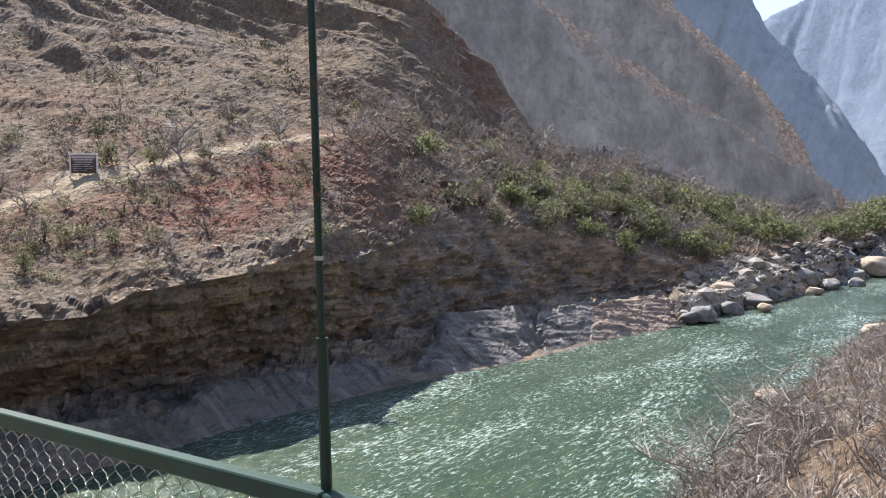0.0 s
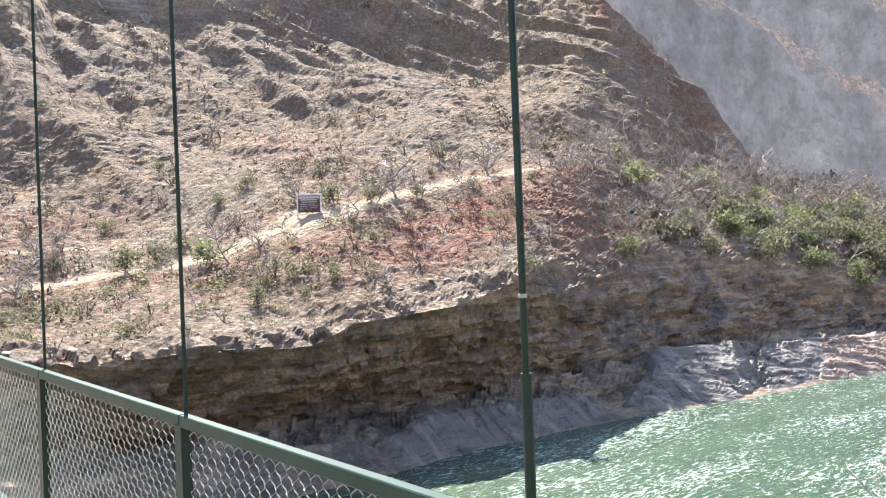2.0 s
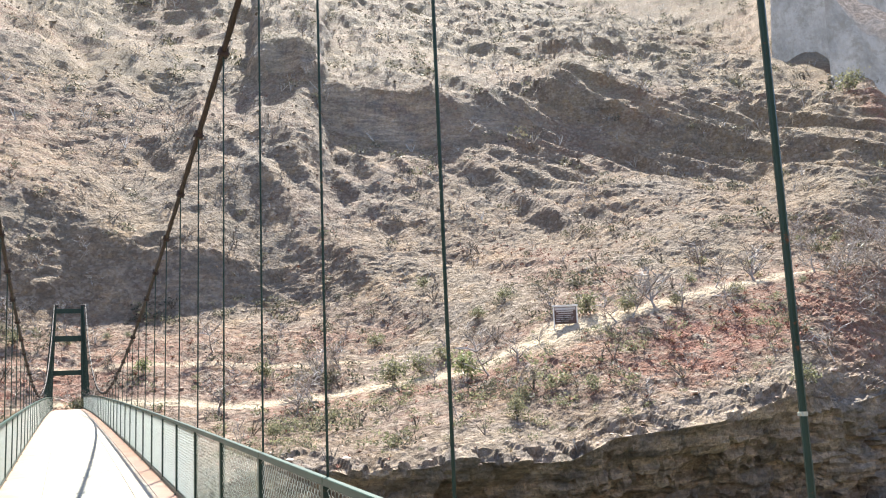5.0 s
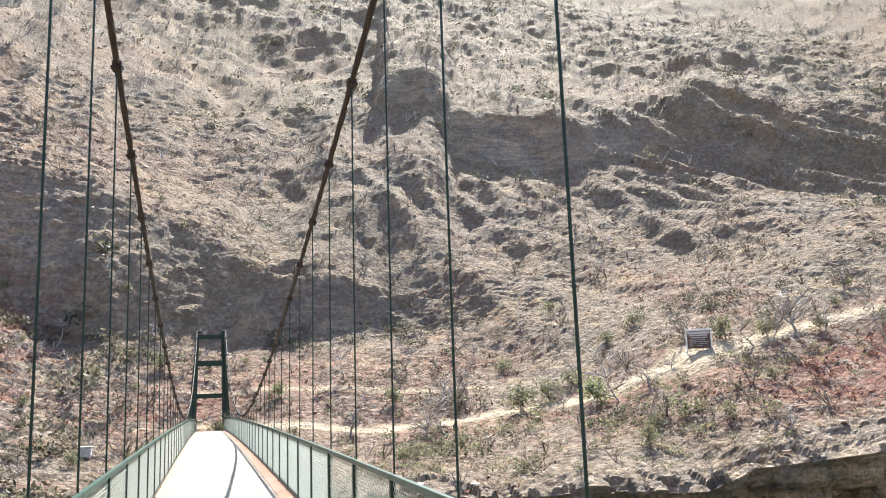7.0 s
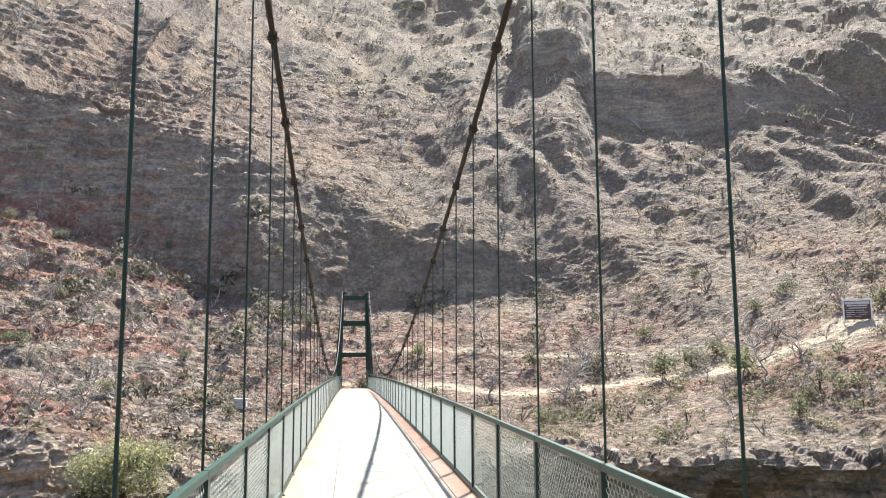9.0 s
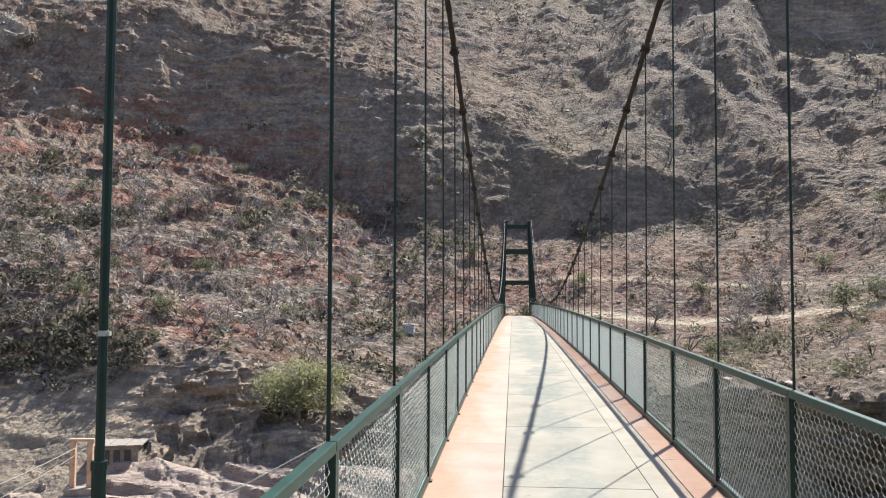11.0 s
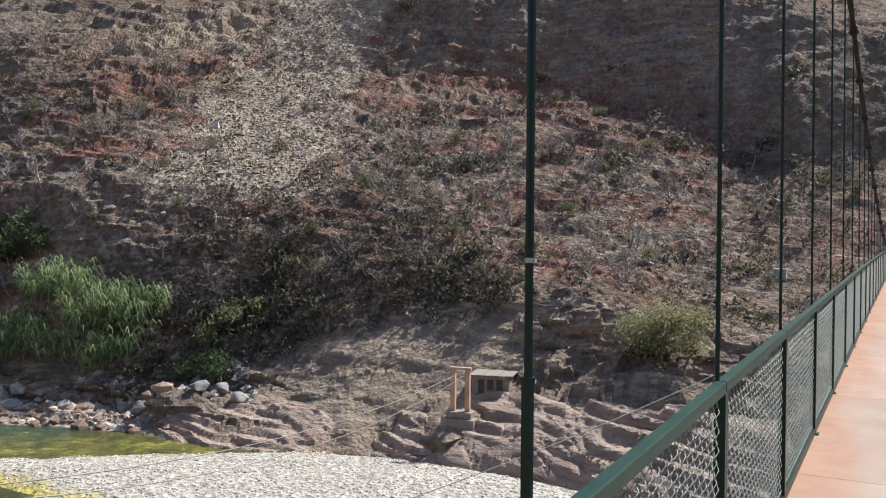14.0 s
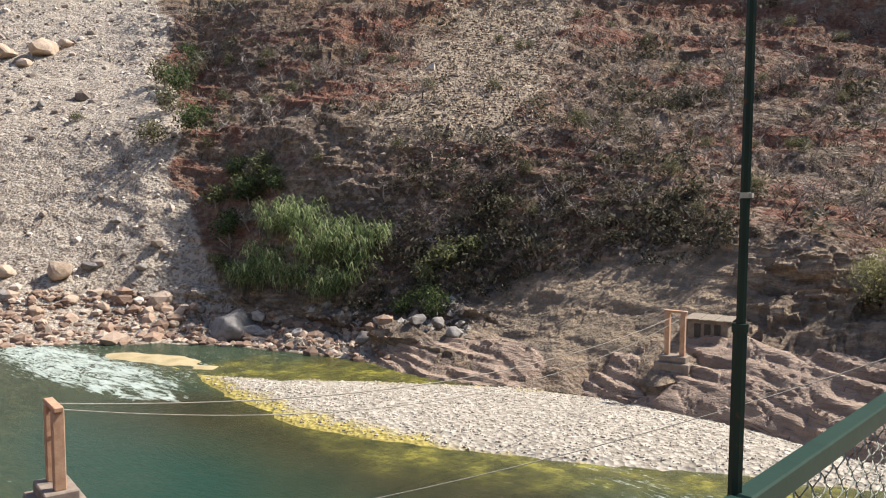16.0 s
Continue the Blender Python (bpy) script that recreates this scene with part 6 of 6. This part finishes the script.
# boulders along the downstream shore
for k, (b, r, w, tan_) in enumerate(((71.6, 108, 4.6, 0), (73.2, 116, 3.8, 0), (74.6, 124, 5.2, 0), (74.0, 128, 4.0, 1), (75.6, 132, 3.6, 0), (77.4, 148, 6.4, 0), (76.4, 139, 3.4, 1), (78.8, 152, 4.5, 0), (81.3, 178, 8.0, 1), (80.2, 168, 5.0, 0),
                                   (72.6, 122, 4.2, 1), (70.6, 106, 3.0, 0), (77.8, 160, 5.0, 0), (79.6, 176, 5.5, 0), (82.4, 195, 6.0, 0), (75.2, 118.5, 2.4, 1), (78.0, 142, 3.0, 1), (80.4, 158, 3.2, 0))):
    w *= 0.95
    z = -12.0 + 0.9 * (r - np.interp(b, [r_[0] for r_ in SHORE], [r_[1] for r_ in SHORE])) / 4
    boulder(300 + k, "large pale tan boulder at the water's edge" if tan_ else "large grey river boulder at the water's edge", Matrix.Translation(at_bearing(b, r, max(z, -12.2) + w * 0.12)) @ pose(0, 0, 0, rz=k * 50) @ Matrix.Scale(w, 4),
            M_TANROCK if tan_ else M_BOULDER, "boulders on the downstream shore", 0.62)
# rocks standing in the river
for k, (x, y, w) in enumerate(((63.5, 16.6, 2.2), (56, 14.4, 1.7), (101, 15.2, 3.4), (52, 12.8, 2.6))):
    boulder(340 + k, "tan rock standing in the green water", Matrix.Translation((x, y, WATER_Z + 0.1)) @ pose(0, 0, 0, rz=k * 70) @ Matrix.Scale(w, 4), M_TANROCK, "rocks in the river", 0.55)
pts, _ = scatter(2000, np.clip((COLS - 68) / 3, 0, 1) * in_view * (GK > 0.9) * (GK < 3.9))
M_SHORE = stone_material("shore_stones", (0.0, (0.075, 0.067, 0.06)), (0.6, (0.17, 0.15, 0.132)), (1.0, (0.37, 0.33, 0.29)))
strewn("shore_stones", small, pts, rng.gamma(0.9, 0.62, len(pts)) + 0.15, M_SHORE, "jumbled grey stones along the downstream shore", "stones")
pts, _ = scatter(1500, np.clip((-46 - COLS) / 3, 0, 1) * in_view * (GK > 1.0) * (GK < 3.4))
strewn("beach_stones", small, pts, rng.gamma(1.4, 0.30, len(pts)) + 0.2, M_BROWN, "reddish brown stones along the upstream beach", "stones")
# upstream beach and landslide
for k, (b, lev, w, tan_) in enumerate(((-57.0, 2.0, 4.4, 0), (-55.6, 2.2, 2.2, 0), (-54.6, 2.3, 1.7, 0), (-66.8, 3.7, 3.0, 1), (-69.8, 3.8, 2.2, 1), (-70, 3.2, 1.6, 0), (-66.5, 2.9, 1.7, 1), (-64.5, 2.6, 1.6, 1), (-62, 2.4, 1.5, 1), (-68.5, 2.6, 1.8, 1),
                                     (-60.4, 2.2, 1.3, 1), (-52.5, 2.2, 1.4, 0), (-50.5, 2.4, 1.6, 0), (-49.4, 2.1, 1.4, 0), (-48.0, 2.3, 1.8, 0), (-69.7, 6.15, 4.6, 1), (-67.4, 6.2, 5.2, 1), (-68.4, 6.0, 2.6, 1), (-70.6, 6.0, 4.0, 1), (-66.0, 6.35, 2.2, 1), (-63.2, 4.3, 1.3, 0), (-61.8, 4.0, 1.2, 0), (-67.5, 5.3, 1.6, 0), (-65.0, 3.9, 1.4, 0), (-63.5, 3.2, 1.2, 1),
                                     (-44.6, 2.2, 1.5, 0), (-43.2, 2.3, 1.3, 0), (-42.0, 2.1, 1.5, 0))):
    p = on_bank(b, lev)
    boulder(370 + k, "reddish tan boulder on the landslide slope" if tan_ else "grey boulder on the stony beach", Matrix.Translation(p + Vector((0, 0, w * 0.18))) @ pose(0, 0, 0, rz=k * 40) @ Matrix.Scale(w, 4),
            M_TANROCK if tan_ else M_BOULDER, "boulders on the upstream beach", 0.7)


# ---------------------------------------------------------------- bedded rock shelves at the water
def shelf_material(name, a, b, edge, rough, streaked=False):
    s = Shader(name, rough, spec=0.5)
    c = s.ramp(s.noise(0.8, 7, 0.7, stretch=(0.6, 0.6, 2.2)), (0.3, a), (0.7, b))
    crack = s.step(s.noise(1.1, 6, 0.8, stretch=(0.5, 1.3, 1), distort=1.2), 0.62, 0.68)
    c = s.mix(s.math("MULTIPLY", crack, 0.9), c, edge)
    beds = s.step(s.noise(2.6, 5, 0.7, stretch=(0.16, 0.16, 1.7), distort=0.5), 0.57, 0.61)
    c = s.mix(s.math("MULTIPLY", beds, 0.6), c, edge)
    slant = s.step(s.noise(0.9, 5, 0.75, stretch=(1.6, 0.5, 0.7), distort=0.8), 0.62, 0.67)
    c = s.mix(s.math("MULTIPLY", slant, 0.7), c, edge)
    if streaked:
        # dark cracks and pale ridges: relief shading put into the colour
        lines = s.slanted(1.0, -42, -10, (0.9, 0.16, 0.5))
        c = s.mix(s.math("MULTIPLY", s.step(lines, 0.56, 0.62), 0.7), c, edge)
        c = s.mix(s.math("MULTIPLY", s.step(lines, 0.45, 0.36), 0.5), c, tuple(min(1.0, v * 1.6) for v in b))
    s.colour(c)
    s.bump(s.math("ADD", s.noise(1.5, 8, 0.7, stretch=(0.6, 1, 2)), s.math("MULTIPLY", s.noise(9, 4), 0.25)), 0.9, 0.35)
    return s.m


M_SHELF = shelf_material("grey_shelf_rock", (0.095, 0.075, 0.06), (0.225, 0.187, 0.155), (0.022, 0.015, 0.012), 0.44, True)
M_SHELF_TAN = shelf_material("tan_shelf_rock", (0.20, 0.135, 0.098), (0.42, 0.305, 0.228), (0.055, 0.036, 0.028), 0.75)


def shore_at(b, out=0.0):
    r = np.interp(b, [q[0] for q in SHORE], [q[1] for q in SHORE]) + out
    return (r * math.sin(radians(b)) - 0.3, r * math.cos(radians(b)), 0)


def tilted_ledge(bearings, depth, top, seed, material, label, big, period, lean_=0.9, out=0.2, slab=0.42, cut=0.5, front=1.0):
    """A foot of smooth tilted beds along the shore: each plate dips back into the bank and breaks off in front."""
    bs = np.linspace(bearings[0], bearings[1], 400)
    line = np.array([shore_at(q, out)[:2] for q in bs])
    line = np.stack([smooth1(line[:, 0], 61), smooth1(line[:, 1], 61)], -1)
    run = np.concatenate([[0], np.cumsum(np.linalg.norm(np.diff(line, axis=0), axis=1))])
    length, o = run[-1], seed * 3.1
    n, m = int(length / 0.17), int((depth + 2.4) / 0.17)
    U, S = np.meshgrid(np.linspace(0, length, n), np.linspace(-1.4, depth + 1.0, m), indexing="ij")
    px, py = np.interp(U, run, line[:, 0]), np.interp(U, run, line[:, 1])
    back = np.stack([px + 0.3, py], -1)
    back /= np.linalg.norm(back, axis=-1, keepdims=True)
    f = U / length
    hi = np.interp(f, np.linspace(0, 1, len(top)), top) + 0.35 * fbm(U / 2.2 + o, U * 0, U * 0, 3)
    S_ = S + 0.5 * fbm(U / 5 + o, S / 4, U * 0, 3)
    bank = np.clip((S_ + 0.5) / depth, -0.5, 1.05)
    bank = np.sign(bank) * np.abs(bank) ** front
    ends = np.clip((np.minimum(U, length - U) + 2.2 * fbm(U / 2.5 + o, S / 1.6, U * 0 + 8, 3)) / 4.0, 0, 1)
    Z = WATER_Z - 0.35 + (hi - WATER_Z + 0.35) * bank * (0.12 + 0.88 * ends) - 0.5 * (1 - ends)
    for per, amp, lean in ((period, big, lean_), (period * 0.37, big * 0.36, lean_ * 1.3)):
        q = (U + lean * S + 2.6 * per * fbm(U / (per * 2.4) + o, S / (per * 1.6), U * 0 + per, 4)) / per
        cell, fr = np.floor(q), q - np.floor(q)
        tall = 0.35 + 0.9 * hash3(cell.astype(np.int64), np.floor(S / (per * 0.8) + cell * 0.37).astype(np.int64), cell.astype(np.int64) * 0 + seed)
        Z = Z - 0.42 * amp * tall * (np.where(fr < 0.86, fr / 0.86, (1 - fr) / 0.14) - 0.5) * np.clip(bank * 3 + 0.2, 0, 1)
    bed = (Z + 0.12 * U) / slab + 0.5 * fbm(U / 3 + o, S / 2, U * 0, 3)
    fr = bed - np.floor(bed)
    Z = Z + (np.clip((fr - 0.75) / 0.25, 0, 1) - fr) * slab * cut * np.clip(1.2 * (cut - 0.25) + 2.5 * fbm(U / 4 + o, S / 3, U * 0 + 5, 2), 0, 1)
    # open cracks across and along the beds
    for k, (w, depth_) in enumerate(((0.03, 0.2), (0.045, 0.12))):
        crack = np.abs(fbm(U / (2.6 - k) + 0.5 * S + o, S / (3.2 - 1.4 * k), U * 0 + 11 + 3 * k, 3))
        Z = Z - depth_ * np.clip(1 - crack / w, 0, 1) * np.clip(bank * 4, 0, 1)
    Z = Z + 0.05 * fbm(U / 0.7, S / 0.7, U * 0 + o, 4)
    P = np.stack([px + back[..., 0] * S, py + back[..., 1] * S, Z], -1)
    idx = np.arange(n * m).reshape(n, m)
    F = np.stack([idx[:-1, :-1], idx[1:, :-1], idx[1:, 1:], idx[:-1, 1:]], -1).reshape(-1, 4)
    me = mesh_from("rock_shelf", P.reshape(-1, 3), F)
    return tagged(place("rock_shelf", me, material), label, "rock ledge", "rock ledges along the river")


tilted_ledge((34.6, 52.2), 3.2, (-10.6, -10.0, -10.2, -10.4, -11.2), 3, M_SHELF, "smooth tilted grey rock slab rising from the river", 0.4, 4.6)
tilted_ledge((51.6, 61.4), 7.5, (-9.2, -8.3, -8.4, -8.9), 5, M_SHELF, "large tilted dark grey rock slabs with broken beds", 0.8, 7.5, 1.9)
tilted_ledge((59.4, 66.6), 8.0, (-9.4, -9.0, -9.2), 7, M_SHELF, "broken brown-grey rock beds beside the river", 0.8, 6.0, 2.2)
tilted_ledge((62.8, 70.4), 7.0, (-9.6, -9.2, -9.3, -10.4), 9, M_SHELF_TAN, "sunlit tan bedded rock ledge beside the river", 0.7, 6.5, 2.4)
TAN_L, LOW_L = "reddish tan bedded rock ledge above the gravel bar", "low grey rock ledge behind the gravel bar"
tilted_ledge((-35.2, -26.0), 5.0, (-11.2, -10.2, -9.7, -9.2), 11, M_SHELF_TAN, TAN_L, 0.5, 4.2, 1.1, -1.4, 0.6, 0.8, 0.7)
tilted_ledge((-32.0, -2.0), 6.2, (-10.0, -8.6, -8.3, -8.3, -8.1, -8.2, -8.6), 13, M_SHELF_TAN, TAN_L, 0.55, 6.0, 0.4, -1.2, 0.75, 1.0, 0.55)
tilted_ledge((-50.0, -33.4), 4.6, (-11.7, -10.7, -10.2, -10.4), 17, M_SHELF_TAN, LOW_L, 0.5, 3.8, 1.5, -0.8, 0.5, 0.8)

# ---------------------------------------------------------------- sign, hut, block, ropes
def notice_board(p, turn):
    t = tagged(new("notice_board"), "brown wooden notice board with white lettering beside the trail", "sign")
    t.matrix_world = Matrix.Translation(p) @ pose(0, 0, 0, rz=turn) @ Matrix.Scale(0.9, 4)
    dark = two_tone("dark_brown_board", (0.075, 0.046, 0.038), (0.13, 0.082, 0.066), 6, 0.7, 0.2, 0.01)
    pale = two_tone("white_frame", (0.56, 0.53, 0.49), (0.72, 0.69, 0.65), 6, 0.7, 0.1, 0.01)
    ink = two_tone("faded_lettering", (0.34, 0.30, 0.28), (0.54, 0.50, 0.47), 9, 0.7, 0.1, 0.01)
    bm = bmesh.new()
    box(bm, (-1.15, -0.04, 0.25), (1.15, 0.04, 1.95), 0.015)
    board = part("board", bm, dark, t)
    for s in (-1, 1):
        bm = bmesh.new()
        box(bm, (s * 1.12 - 0.06, -0.06, -0.4), (s * 1.12 + 0.06, 0.06, 1.97), 0.015)
        part("post", bm, pale, t)
    bm = bmesh.new()
    box(bm, (-1.25, -0.10, 1.90), (1.25, 0.10, 2.08), 0.02)
    part("top_rail", bm, pale, t)
    for k, (x0, x1, z, h) in enumerate(((-1.0, 1.0, 1.60, 0.24), (-0.85, 0.8, 1.42, 0.12), (-0.7, 0.75, 1.22, 0.09), (-0.9, 0.55, 1.02, 0.06), (-0.9, 0.8, 0.84, 0.06), (-0.9, 0.7, 0.66, 0.06), (-0.9, 0.3, 0.48, 0.06))):
        bm = bmesh.new()
        box(bm, (x0, -0.048, z), (x1, -0.041, z + h))
        part("text_line", bm, ink, board)
    return t


sp = on_bank(31.9, 5.03)
notice_board(sp + Vector((0, 0, -0.1)), -32)

M_HUT = two_tone("old_stonework", (0.16, 0.13, 0.10), (0.30, 0.25, 0.20), 3, 0.9, 0.6, 0.03)
hut = tagged(new("stone_hut"), "small ruined stone and concrete hut beside the pillar", "hut")
hut.matrix_world = pose(-24.6, 51.0, -8.6, rz=14)
bm = bmesh.new()
box(bm, (-1.25, -0.15, -0.6), (1.25, 0.15, 1.15), 0.03)
box(bm, (1.0, 0.15, -0.6), (1.25, 2.0, 1.15), 0.03)
box(bm, (-1.25, 0.15, -0.6), (-1.0, 2.0, 1.15), 0.03)
part("wall", bm, M_HUT, hut)
for k in range(6):
    bm = bmesh.new()
    box(bm, (-1.45 + k * 0.49, -0.35, 1.15 + 0.02 * (k % 2)), (-0.98 + k * 0.49, 2.2, 1.24 + 0.02 * (k % 2)), 0.01)
    part("roof_slab", bm, M_HUT, hut)
for x in (-0.62, 0.0, 0.62):
    bm = bmesh.new()
    box(bm, (x - 0.2, -0.19, 0.05), (x + 0.2, -0.155, 0.95), 0.01)
    part("panel", bm, M_DARK, hut, "dark opening panel")

blk = bmesh.new()
box(blk, (-0.5, -0.4, -0.6), (0.5, 0.4, 0.32), 0.04)
box(blk, (-0.56, -0.46, 0.32), (0.56, 0.46, 0.42), 0.03)
ob = part("concrete_block", blk, two_tone("pale_concrete", (0.34, 0.33, 0.31), (0.48, 0.46, 0.43), 2), None)
ob.location = on_bank(-7.1, 4.72) + Vector((0, 0, 0.15))
tagged(ob, "pale concrete block on the slope below the tower", "concrete block")


def rope(name, a, b, sag, radius, material, label, n=40, strands=1):
    a, b = np.array(a, float), np.array(b, float)
    t = np.linspace(0, 1, n)[:, None]
    p = a + (b - a) * t
    p[:, 2] -= 4 * sag * (t * (1 - t))[:, 0]
    V, F = tubes([(p, np.full(n, radius))], 5)
    return tagged(place(name, mesh_from(name, V, F, smooth=True), material), label, "cable")


rope("wire_rope", (PILLAR_NEAR[0], PILLAR_NEAR[1], PILLAR_NEAR[2] + 2.5), (PILLAR_FAR[0], PILLAR_FAR[1], PILLAR_FAR[2] + 2.45), 1.5, 0.022, M_ROPE, "sagging old wire rope of the cableway between its pillars")
rope("wire_rope", (PILLAR_NEAR[0] + .4, PILLAR_NEAR[1], PILLAR_NEAR[2] + 2.4), (PILLAR_FAR[0] + .4, PILLAR_FAR[1], PILLAR_FAR[2] + 2.35), 2.1, 0.018, M_ROPE, "sagging old wire rope of the cableway between its pillars")
rope("guy_cable", (-1.3, 40, -0.2), (-25, 5.5, -8.5), 1.7, 0.016, M_ROPE, "thin steel guy cable from the bridge to the bank")
rope("guy_cable", (-1.3, 30, -0.2), (-20.5, 43.5, -10.5), 0.6, 0.012, M_ROPE, "thin steel guy cable from the bridge to the bank")
